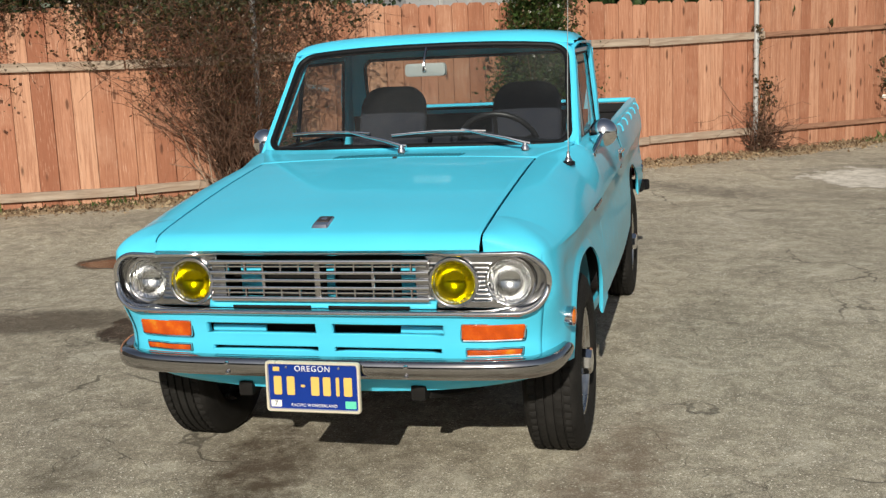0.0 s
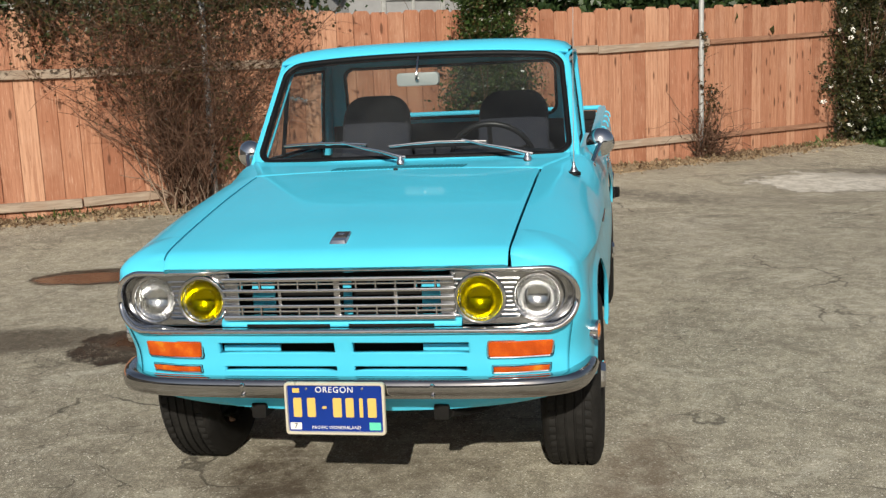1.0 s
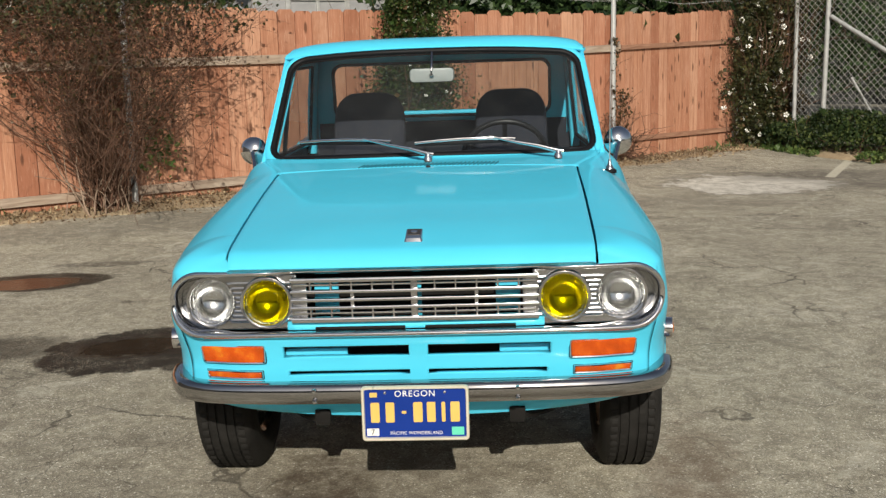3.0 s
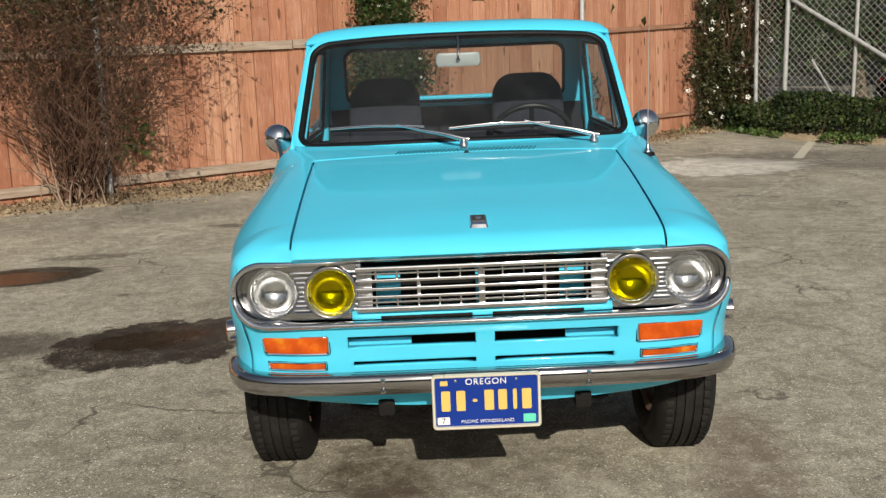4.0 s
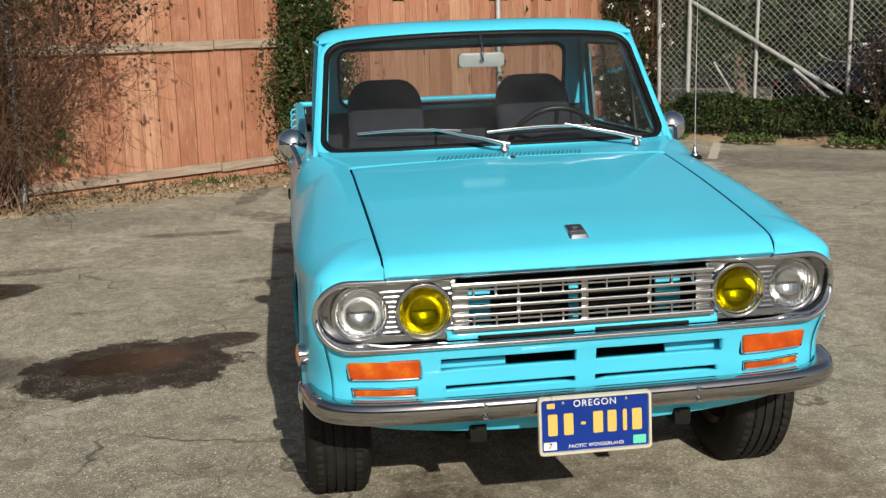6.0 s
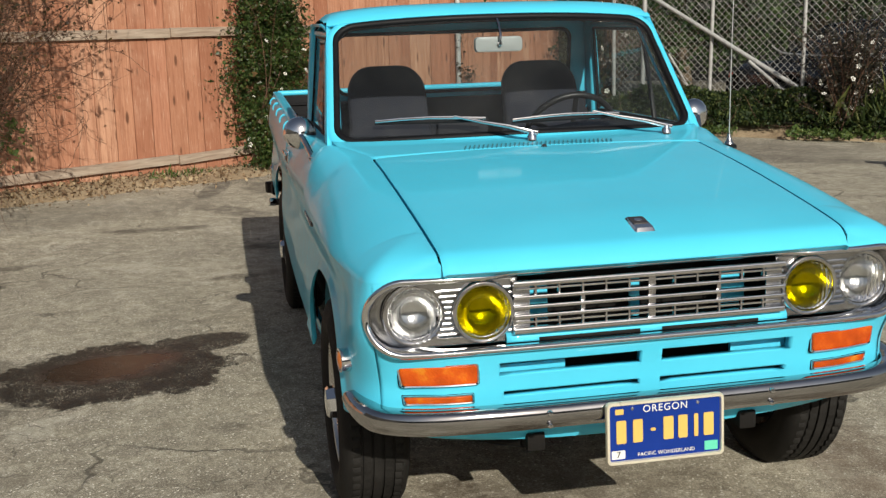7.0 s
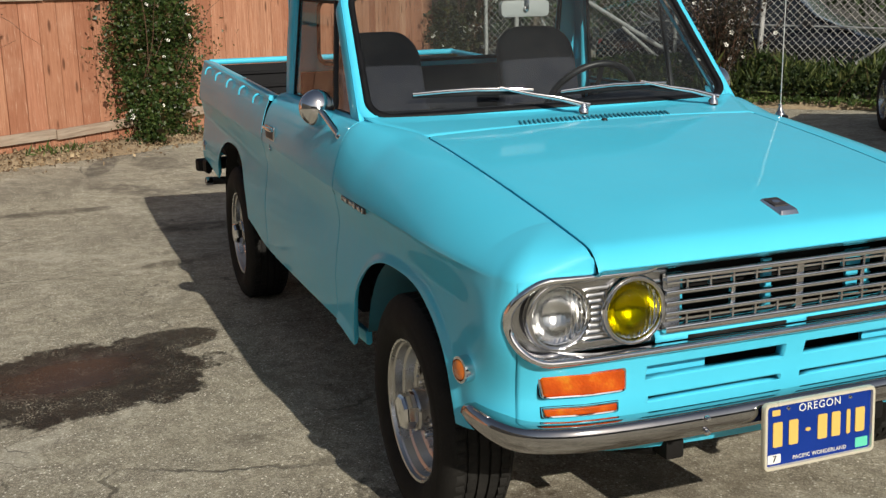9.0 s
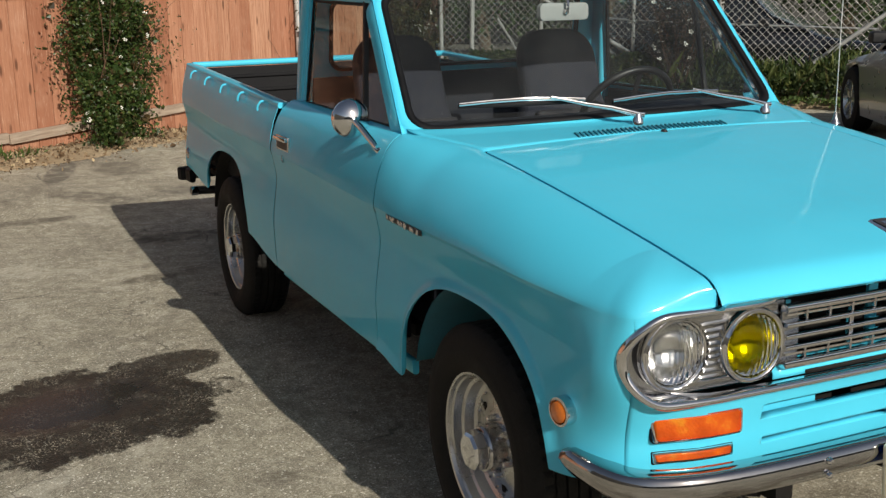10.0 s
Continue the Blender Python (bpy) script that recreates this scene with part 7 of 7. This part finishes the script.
# more of the same climbing over the top of the fence
over = thing("overhanging_vine", "dry leafy vine hanging over the top of the board fence", "vine")
fo = Foliage(22)
tips = []
for i in range(330):
    x = fo.rng.uniform(-7.6, -2.75) if i % 4 else fo.rng.uniform(-4.6, -2.6)
    b, e, o = fence_xy(x)
    dense = 1.0 if x > -5 else 0.6
    p = b - o * fo.rng.uniform(-0.02, 0.25) + [0, 0, fo.rng.uniform(1.85, 2.35)]
    pts = fo.cane(p, e * fo.rng.normal(0, 1) + o * 0.8 + [0, 0, fo.rng.normal(0.1, 0.4)], fo.rng.uniform(0.3, 0.85) * dense * (1.0 if x < -3.3 else 0.5), [0, 0, -0.13], 0.22, 8)
    fo.twig(pts, 0.004, 0.0013)
    tips.append(pts)
    for k in range(4):
        q = fo.cane(pts[fo.rng.integers(2, 8)], fo.rng.normal(0, 1, 3) + o * 0.3, fo.rng.uniform(0.1, 0.35), [0, 0, -0.1], 0.3, 5)
        fo.twig(q, 0.002, 0.001)
        tips.append(q)
allp = np.vstack(tips)
fo.stems("twig_tangle", DRY_TWIG, over)
pick = allp[fo.rng.integers(0, len(allp), 12000)] + fo.rng.normal(0, 0.05, (12000, 3))
leaf_mesh("leaves", pick[:6500], 0.030, DRY_LEAF, over, 34)
pick[6500:, 2] += 0.1
leaf_mesh("green_leaves", pick[6500:], 0.027, ROSE_LEAF, over, 35, "small green leaves")
flower_mesh("blossom_scatter", allp[fo.rng.integers(0, len(allp), 26)] + [0, 0, 0.05], 0.028, over, 6)

# hanging twigs at the far end of the fence
side_vine = thing("hanging_vine", "sparse reddish vine against the boards", "vine")
fo = Foliage(27)
tips = []
for i in range(60):
    b, e, o = fence_xy(fo.rng.uniform(-6.6, -5.15))
    p = b + o * 0.06 + [0, 0, fo.rng.uniform(1.25, 2.0)]
    pts = fo.cane(p, e * fo.rng.normal(0, 1) + o * 0.3 + [0, 0, fo.rng.normal(0, 0.7)], fo.rng.uniform(0.2, 0.6), [0, 0, -0.06], 0.25, 7)
    fo.twig(pts, 0.003, 0.001)
    tips.append(pts)
allp = np.vstack(tips)
fo.stems("twig_tangle", DRY_TWIG, side_vine)
leaf_mesh("leaves", allp[fo.rng.integers(0, len(allp), 800)] + fo.rng.normal(0, 0.05, (800, 3)), 0.028, DRY_LEAF, side_vine, 39)


# green climber on the fence
def make_climber(name, label, x0, width, tall, n_leaf, seed, leaf, size, flowers, depth=0.22, twigs=160, low=0.1, wobble=0.11):
    plant = thing(name, label, "climbing plant")
    fo = Foliage(seed)
    b, e, o = fence_xy(x0)
    tips = []
    for i in range(twigs):
        p = b + o * fo.rng.uniform(0.03, 0.09) + e * fo.rng.normal(0, width * 0.12) + [0, 0, low]
        pts = fo.cane(p, e * fo.rng.normal(0, 0.22) + o * fo.rng.normal(0.03, 0.06) + [0, 0, 1], fo.rng.uniform(0.5, 1.0) * tall, -o * 0.03, wobble, 10)
        fo.twig(pts, 0.006, 0.002)
        tips.append(pts)
    fo.stems("stem_tangle", DRY_TWIG, plant)
    z = fo.rng.uniform(0, 1, n_leaf) ** 0.9
    waist = 0.60 + 0.12 * np.sin(z * 11 + seed) + 0.18 * np.abs(np.sin(z * 3.1 + 0.4))
    s = fo.rng.normal(0, 0.30, n_leaf) * width * waist
    clump = np.array([noise.noise(Vector((a * 3.2, c * 3.2 * tall, seed))) for a, c in zip(s, z)])
    d = 0.05 + depth * (0.5 + 0.9 * clump) * fo.rng.uniform(0.3, 1.0, n_leaf)
    keepm = clump > -0.62
    pos = b + s[:, None] * e + np.clip(d, 0.03, None)[:, None] * o + np.stack([np.zeros(n_leaf), np.zeros(n_leaf), low + z * tall], 1)
    pos = pos[keepm]
    leaf_mesh("leaves", pos, size, leaf, plant, seed + 1)
    stray = pos[fo.rng.integers(0, len(pos), n_leaf // 18)] + fo.rng.normal(0, 0.075, (n_leaf // 18, 3)) * [1, 0.4, 1]
    leaf_mesh("stray_leaves", stray, size * 1.1, leaf, plant, seed + 2)
    if flowers:
        fl = pos[fo.rng.integers(0, len(pos), flowers)] + o * 0.05
        flower_mesh("blossom_scatter", fl, 0.038 if flowers > 50 else 0.022, plant, seed)
    if n_leaf > 5000:
        old = pos[fo.rng.integers(0, len(pos), n_leaf // 9)] + o * 0.02
        leaf_mesh("withered_leaves", old, size * 1.1, DRY_LEAF, plant, seed + 3, "withered brown leaves")
    return plant


make_climber("green_climber", "dense green climber with a few white flowers on the fence", -0.80, 0.90, 2.35, 50000, 41, VINE_LEAF, 0.0225, 26, 0.34, 22)
make_climber("pole_weed", "dry tangle of twigs at the foot of a steel pole", 1.58, 0.50, 0.90, 420, 51, DRY_LEAF, 0.024, 0, 0.14, 170, wobble=0.38)
make_climber("pole_vine", "thin bare vine climbing a steel pole", 1.52, 0.20, 1.55, 260, 52, DRY_LEAF, 0.022, 0, 0.08, 45, wobble=0.24)
make_climber("flowering_rose", "tall climbing rose with white flowers at the fence corner", 3.62, 1.35, 2.75, 22000, 61, ROSE_LEAF, 0.030, 130, 0.55, 170)
make_climber("corner_rose", "bushy climbing rose with white flowers at the fence end", 4.05, 1.0, 2.75, 9000, 66, DRY_LEAF, 0.036, 70, 0.5, 200)

# low ivy hedge before the chain link, on a small bank
bm = bmesh.new()
rows = []
for i in range(41):
    u = lerp(-0.06, LINK_FAR, i / 40)
    edge = 0.66 + 0.14 * noise.noise(Vector((i * 0.35, 7, 0)))
    rows.append([link_at(u, GROUND_Z - 0.02, edge), link_at(u, 0.01, edge * 0.92), link_at(u, 0.085, edge * 0.7), link_at(u, 0.11, 0.25), link_at(u, 0.10, -0.5), link_at(u, -0.03, -1.4)])
skin(bm, rows)
solid("hedge_bank", bm, DIRT, "low dirt bank under the ivy hedge", "dirt", kind="structure")
hedge = thing("ivy_hedge", "low dark green ivy hedge along the chain-link fence", "hedge")
fo = Foliage(71)
n = 60000
u = fo.rng.uniform(-0.02, 1.45, n)
o = fo.rng.uniform(-0.25, 0.60, n)
lump = np.array([noise.noise(Vector((a * 9.0, b * 2.5, 2.0))) for a, b in zip(u, o)])
hz = (0.40 + 0.24 * lump) * np.sqrt(np.clip(1 - ((o - 0.12) / 0.52) ** 2, 0.03, 1))
z = 0.10 + hz * (1 - fo.rng.uniform(0, 1, n) ** 2.2 * 0.8)
pos = np.array(LINK_A)[None] + u[:, None] * np.array(LINK_WAY)[None] + o[:, None] * -np.array((-LINK_DIR.y, LINK_DIR.x, 0))[None] + np.stack([0 * z, 0 * z, z], 1)
leaf_mesh("leaves", pos, 0.029, IVY_LEAF, hedge, 72, slim=0.5)
blades = pos[(u > 0.55) & (o > 0.0)]
blades = blades[fo.rng.integers(0, len(blades), 5200)]
leaf_mesh("weed_growth", blades, 0.115, WEED_LEAF, hedge, 75, "long green weeds among the ivy", up=1.9, slim=0.07)
for i in range(140):
    k = fo.rng.integers(n)
    pts = fo.cane(pos[k] * [1, 1, 0] + [0, 0, 0.1], fo.rng.normal(0, 0.4, 3) + [0, 0, 1], 0.5, [0, 0, 0], 0.2, 6)
    fo.twig(pts, 0.005, 0.002)
fo.stems("stem_tangle", DRY_TWIG, hedge)
weeds = thing("ground_weeds", "pale green weeds at the foot of the hedge", "weeds")
u = fo.rng.uniform(-0.05, 1.3, 5200)
o = fo.rng.uniform(0.46, 0.86, 5200)
pos = np.array(LINK_A)[None] + u[:, None] * np.array(LINK_WAY)[None] - o[:, None] * np.array((-LINK_DIR.y, LINK_DIR.x, 0))[None] + np.stack([0 * u, 0 * u, 0.03 + 0.09 * (0.92 - o) + fo.rng.uniform(0, 0.06, 5200)], 1)
gate = np.array([noise.noise(Vector((a * 8.0, b * 3, 5.0))) for a, b in zip(u, o)]) > -0.05
leaf_mesh("leaves", pos[gate], 0.036, GRASS, weeds, 73, slim=0.5)

# dark flowering shrub growing through the chain link
tall_rose = thing("flowering_shrub", "dark twiggy shrub with white flowers by the chain link", "shrub")
fo = Foliage(81)
tips = []
for i in range(150):
    p = np.array(link_at(0.60 + fo.rng.normal(0, 0.012), 0.08, 0.30 + fo.rng.normal(0, 0.1)))
    pts = fo.cane(p, fo.rng.normal(0, 0.14, 3) + [0, 0, 1], fo.rng.uniform(0.6, 1.7), [0, 0, 0], 0.12, 9)
    fo.twig(pts, 0.006, 0.0015)
    tips.append(pts)
allp = np.vstack(tips)
fo.stems("stem_tangle", DRY_TWIG, tall_rose)
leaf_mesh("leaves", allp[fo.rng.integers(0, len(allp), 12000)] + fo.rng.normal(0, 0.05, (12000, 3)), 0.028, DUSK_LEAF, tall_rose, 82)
flower_mesh("blossom_scatter", allp[fo.rng.integers(0, len(allp), 60)] + fo.rng.normal(0, 0.06, (60, 3)), 0.040, tall_rose, 8)

# grass tufts and fallen leaves on the bank
tufts = thing("grass_tufts", "small green weeds and grass along the fence foot", "grass")
fo = Foliage(91)
cs = []
for x in (-4.6, -4.35, -1.85, -1.7, 2.9, 3.2, -5.6):
    b, e, o = fence_xy(x)
    m = 60
    cs.append(b + e * fo.rng.normal(0, 0.13, (m, 1)) + o * np.abs(fo.rng.normal(0.16, 0.10, (m, 1))) + [0, 0, curve_at(BANK_Z, x) - 0.01])
leaf_mesh("grass", np.vstack(cs), 0.052, GRASS, tufts, 92, up=1.6, slim=0.10)
litter = thing("leaf_litter", "fallen dry leaves scattered along the fence", "leaves")
us = fo.rng.uniform(0, FENCE_LENGTH, 9000)
cs = []
for uu in us:
    p, a = fence_point(uu)
    d = abs(fo.rng.normal(0.20, 0.18))
    q = p + Vector((math.sin(a), -math.cos(a), 0)) * d
    cs.append((q.x, q.y, bank_z(q.x, d, 0.5, lot_z(q.x, q.y)) + 0.012))
leaf_mesh("leaves", np.array(cs), 0.024, LEAF_LITTER, litter, 93, up=0.0, slim=0.4)


# ---- parked cars ----
def make_car(name, label, place, paint, glass, length=4.3, width=1.78, tall=1.3, hood=0.36, tail=0.86):
    """A coupe, nose towards -x: lofted body, glasshouse, wheels with rims, lamps and mirrors."""
    car = thing(name, label, "car", place)
    L, W = length, width / 2
    deck = [(0.0, 0.50), (0.03, 0.62), (0.10, 0.70), (0.25, 0.80), (hood, 0.88), (0.60, 0.92), (tail, 0.93), (0.96, 0.88), (1.0, 0.72)]
    plan = [(0.0, 0.70), (0.04, 0.86), (0.15, 0.97), (0.4, 1.0), (0.75, 1.0), (0.94, 0.93), (1.0, 0.80)]
    front_w, rear_w, rw = 0.19 * L, 0.80 * L, 0.32
    bm = bmesh.new()
    rows = []
    for i in range(97):
        t = i / 96
        x = L * t
        zt, w = curve_at(deck, t), W * curve_at(plan, t)
        zb = 0.20
        for wc in (front_w, rear_w):
            zb = max(zb, arch(x, wc, 0.37, 0.70, 0.20))
        r = []
        for k in range(9):
            z = lerp(zb, min(zt - 0.10, max(zb, 0.60)), k / 8)
            r.append(Vector((x, -w * (0.955 + 0.045 * math.sin(math.pi * min(1, z / 0.8))), z)))
        for k in range(1, 7):
            a = radians(90 * k / 6)
            z0 = min(zt - 0.10, max(zb, 0.60))
            r.append(Vector((x, -w + 0.16 * (1 - math.cos(a)), lerp(z0, zt, math.sin(a)))))
        r.append(Vector((x, 0, zt + 0.03)))
        rows.append(r + [Vector((p.x, -p.y, p.z)) for p in reversed(r[:-1])])
    vs = skin(bm, rows)
    fill(bm, vs[0])
    fill(bm, vs[-1])
    part("body", bm, paint, car, sharp=40)
    bm = bmesh.new()
    box(bm, (L * 0.5, 0, 0.30), (L * 0.95, width * 0.74, 0.22), 0.02)
    part("underside", bm, UNDER, car)
    cabin = [(hood - 0.02, 0.86), (hood + 0.08, 1.06), (hood + 0.16, tall - 0.04), (0.62, tall), (0.72, tall - 0.05), (tail - 0.03, 1.04), (tail + 0.02, 0.90)]
    bm = bmesh.new()
    rows = []
    for t, z in cabin:
        k = (z - 0.86) / (tall - 0.86)
        w = W * lerp(0.90, 0.66, k)
        rows.append([Vector((L * t, -W * 0.90, 0.88)), Vector((L * t, -w, z - 0.02)), Vector((L * t, -w * 0.8, z)), Vector((L * t, w * 0.8, z)), Vector((L * t, w, z - 0.02)), Vector((L * t, W * 0.90, 0.88))])
    skin(bm, rows)
    part("glasshouse", bm, DARK_GLASS, car, sharp=30)
    bm = bmesh.new()
    skin(bm, [[p + Vector((-0.006, 0, 0.008)) for p in r[1:5]] for r in rows[:3]])
    part("windscreen", bm, glass, car, sharp=30)
    bm = bmesh.new()
    skin(bm, [[p + Vector((0, 0, 0.012)) for p in r[1:5]] for r in rows[2:5]])
    part("roof", bm, paint, car, thick=0.02)
    for s in (-1, 1):
        for a, b in ((0, 2), (4, 6)):
            bm = bmesh.new()
            idx = 1 if s < 0 else 4
            sweep(bm, [rows[k][idx] + Vector((0, 0, 0.01)) for k in range(a, b + 1)], rounded(0.06, 0.03, 0.01, 2))
            part("pillar", bm, paint, car)
        bm = bmesh.new()
        box(bm, (L * (hood + 0.09), s * (W + 0.08), 0.98), (0.13, 0.16, 0.11), 0.04, seg=3)
        part("door_mirror", bm, TRIM_BLACK, car)
        bm = bmesh.new()
        box(bm, (L * 0.05, s * W * 0.62, 0.62), (0.20, 0.36, 0.10), 0.04, seg=3)
        part("headlight", bm, LAMP_CLEAR, car)
        bm = bmesh.new()
        box(bm, (L * 0.985, s * W * 0.60, 0.72), (0.08, 0.36, 0.10), 0.03, seg=3)
        part("tail_lamp", bm, RED_GLASS, car)
        bm = bmesh.new()
        box(bm, (L * 0.52, s * (W - 0.005), 0.76), (0.16, 0.03, 0.03), 0.01)
        part("door_handle", bm, paint, car)
        for wx in (front_w, rear_w):
            wheel = new("wheel")
            wheel.parent = car
            wheel.matrix_basis = Matrix.Translation((wx, s * (W - 0.10), rw))
            bm = bmesh.new()
            spin(bm, [(0.20, -0.095), (0.25, -0.10), (0.305, -0.09), (0.32, -0.07), (0.32, 0.07), (0.305, 0.09), (0.25, 0.10), (0.20, 0.095)], 40, 1)
            part("tyre", bm, TYRE, wheel)
            bm = bmesh.new()
            spin(bm, [(0.21, s * 0.085), (0.20, s * 0.092), (0.19, s * 0.06), (0.185, s * 0.03), (0.05, s * 0.05), (0.0005, s * 0.055)], 40, 1)
            for k in range(5):
                a = 2 * math.pi * k / 5
                sweep(bm, [(0.03 * math.cos(a), s * 0.065, 0.03 * math.sin(a)), (0.19 * math.cos(a), s * 0.075, 0.19 * math.sin(a))], rounded(0.05, 0.02, 0.006, 2), up=(0, 1, 0))
            part("rim", bm, ALLOY, wheel)
        for wx in (front_w, rear_w):
            bm = bmesh.new()
            rws = [[Vector((wx + 0.37 * math.cos(radians(180 * k / 12)), s * yy, 0.30 + 0.37 * math.sin(radians(180 * k / 12)))) for yy in (W * 0.45, W * 0.93)] for k in range(13)]
            skin(bm, rws)
            part("wheel_house", bm, UNDER, car, thick=0.004)
    return car


make_car("silver_coupe", "silver coupe parked on the lot beside the hedge", Matrix.Translation((7.39, 7.06, GROUND_Z)) @ pose(0, 0, 0, 0, 0, -118), SILVER, DARK_GLASS)
black_car = make_car("black_car", "long black car with a chrome side trim beyond the chain-link fence", Matrix.Translation((9.80, 9.16, GROUND_Z)) @ pose(0, 0, 0, 0, 0, 131.5), BLACK_PAINT, SUNLIT_GLASS, 5.0, 1.8, 1.46, 0.30, 0.84)
bm = bmesh.new()
sweep(bm, smooth_path([(0.55, 0.885, 0.890), (1.6, 0.905, 0.930), (2.83, 0.905, 0.970), (3.95, 0.890, 1.030), (4.15, 0.880, 1.075), (4.26, 0.875, 1.15)], 5), circle(0.012, 8), up=(0, 1, 0))
part("side_trim", bm, MAST, black_car, "thin chrome side trim")
make_car("grey_car", "grey car parked beyond the chain-link fence", Matrix.Translation((12.4, 13.6, GROUND_Z)) @ pose(0, 0, 0, 0, 0, 150), GREY_PAINT, DARK_GLASS, 4.5, 1.8, 1.40)


# ---- trees and a house beyond the fence ----
def make_tree(x, y, tall, spread, seed, n_leaf=9000):
    tree = thing("tree", "dark green leafy tree beyond the fence", "tree", Matrix.Translation((x, y, 0)), group="trees beyond the fence")
    fo = Foliage(seed)
    rng = fo.rng
    bm = bmesh.new()
    trunk = smooth_path([(0, 0, -0.1), (rng.normal(0, 0.1), rng.normal(0, 0.1), tall * 0.3), (rng.normal(0, 0.2), rng.normal(0, 0.2), tall * 0.62)], 5)
    sweep(bm, trunk, circle(0.16, 10), up=(0, 1, 0), scale=lambda t: lerp(1.0, 0.45, t))
    part("trunk", bm, BARK, tree)
    ends = []
    for k in range(26):
        s = trunk[rng.integers(3, len(trunk))]
        a = rng.uniform(0, 2 * math.pi)
        pts = fo.cane(np.array(s), [math.cos(a), math.sin(a), rng.uniform(-0.1, 0.9)], rng.uniform(0.5, 1.0) * spread, [0, 0, 0.02], 0.15, 8)
        fo.twig(pts, 0.05, 0.012)
        ends += [pts[k2] for k2 in range(3, 9)]
        for j in range(3):
            q = fo.cane(pts[rng.integers(3, 8)], rng.normal(0, 1, 3), 0.3 * spread, [0, 0, 0], 0.2, 5)
            fo.twig(q, 0.018, 0.005)
            ends += [q[3], q[5]]
    fo.stems("limb_tangle", BARK, tree)
    ends = np.array(ends)
    c = ends[rng.integers(0, len(ends), n_leaf)] + rng.normal(0, 0.17 * spread, (n_leaf, 3)) * [1, 1, 0.7]
    leaf_mesh("crown", c, 0.10, TREE_LEAF, tree, seed + 1, slim=0.4)
    return tree


for i, (x, y, tall, spread) in enumerate(((-6.8, 8.6, 3.6, 1.7), (-4.6, 10.2, 3.7, 1.8), (-0.2, 12.6, 3.9, 1.9), (1.3, 14.2, 4.2, 2.0), (3.0, 15.8, 4.2, 2.1),
                                          (5.2, 18.5, 4.6, 2.3), (-8.9, 6.6, 3.5, 1.7), (8.8, 20.5, 5.0, 2.6), (12.5, 21.5, 5.2, 2.8), (16.5, 17.5, 5.0, 2.8))):
    make_tree(x, y, tall, spread, 200 + 7 * i)

house = thing("house", "pale grey house with a low roof beyond the fence", "house", Matrix.Translation((-2.2, 15.2, GROUND_Z)) @ pose(0, 0, 0, 0, 0, 35))
bm = bmesh.new()
box(bm, (0, 0, 1.35), (5.2, 3.6, 2.7), 0.02)
part("wall", bm, STUCCO, house)
bm = bmesh.new()
for s in (-1, 1):
    box(bm, (0, s * 1.0, 3.02), (5.8, 2.35, 0.12), 0.02, pose(0, 0, 0, -s * 20, 0, 0))
part("roof", bm, ROOF_GREY, house)
for x in (-1.6, 0.0, 1.6):
    win = new("window")
    win.parent = house
    win.matrix_basis = Matrix.Translation((x, -1.80, 1.9))
    bm = bmesh.new()
    for c, sz in (((0, 0, 0.46), (1.0, 0.06, 0.07)), ((0, 0, -0.46), (1.0, 0.08, 0.07)), ((-0.47, 0, 0), (0.07, 0.06, 0.86)), ((0.47, 0, 0), (0.07, 0.06, 0.86)), ((0, 0, 0), (0.05, 0.05, 0.86))):
        box(bm, c, sz, 0.008)
    part("window_surround", bm, GALV, win)
    bm = bmesh.new()
    box(bm, (0, 0.02, 0), (0.9, 0.012, 0.86))
    part("pane", bm, DARK_GLASS, win)
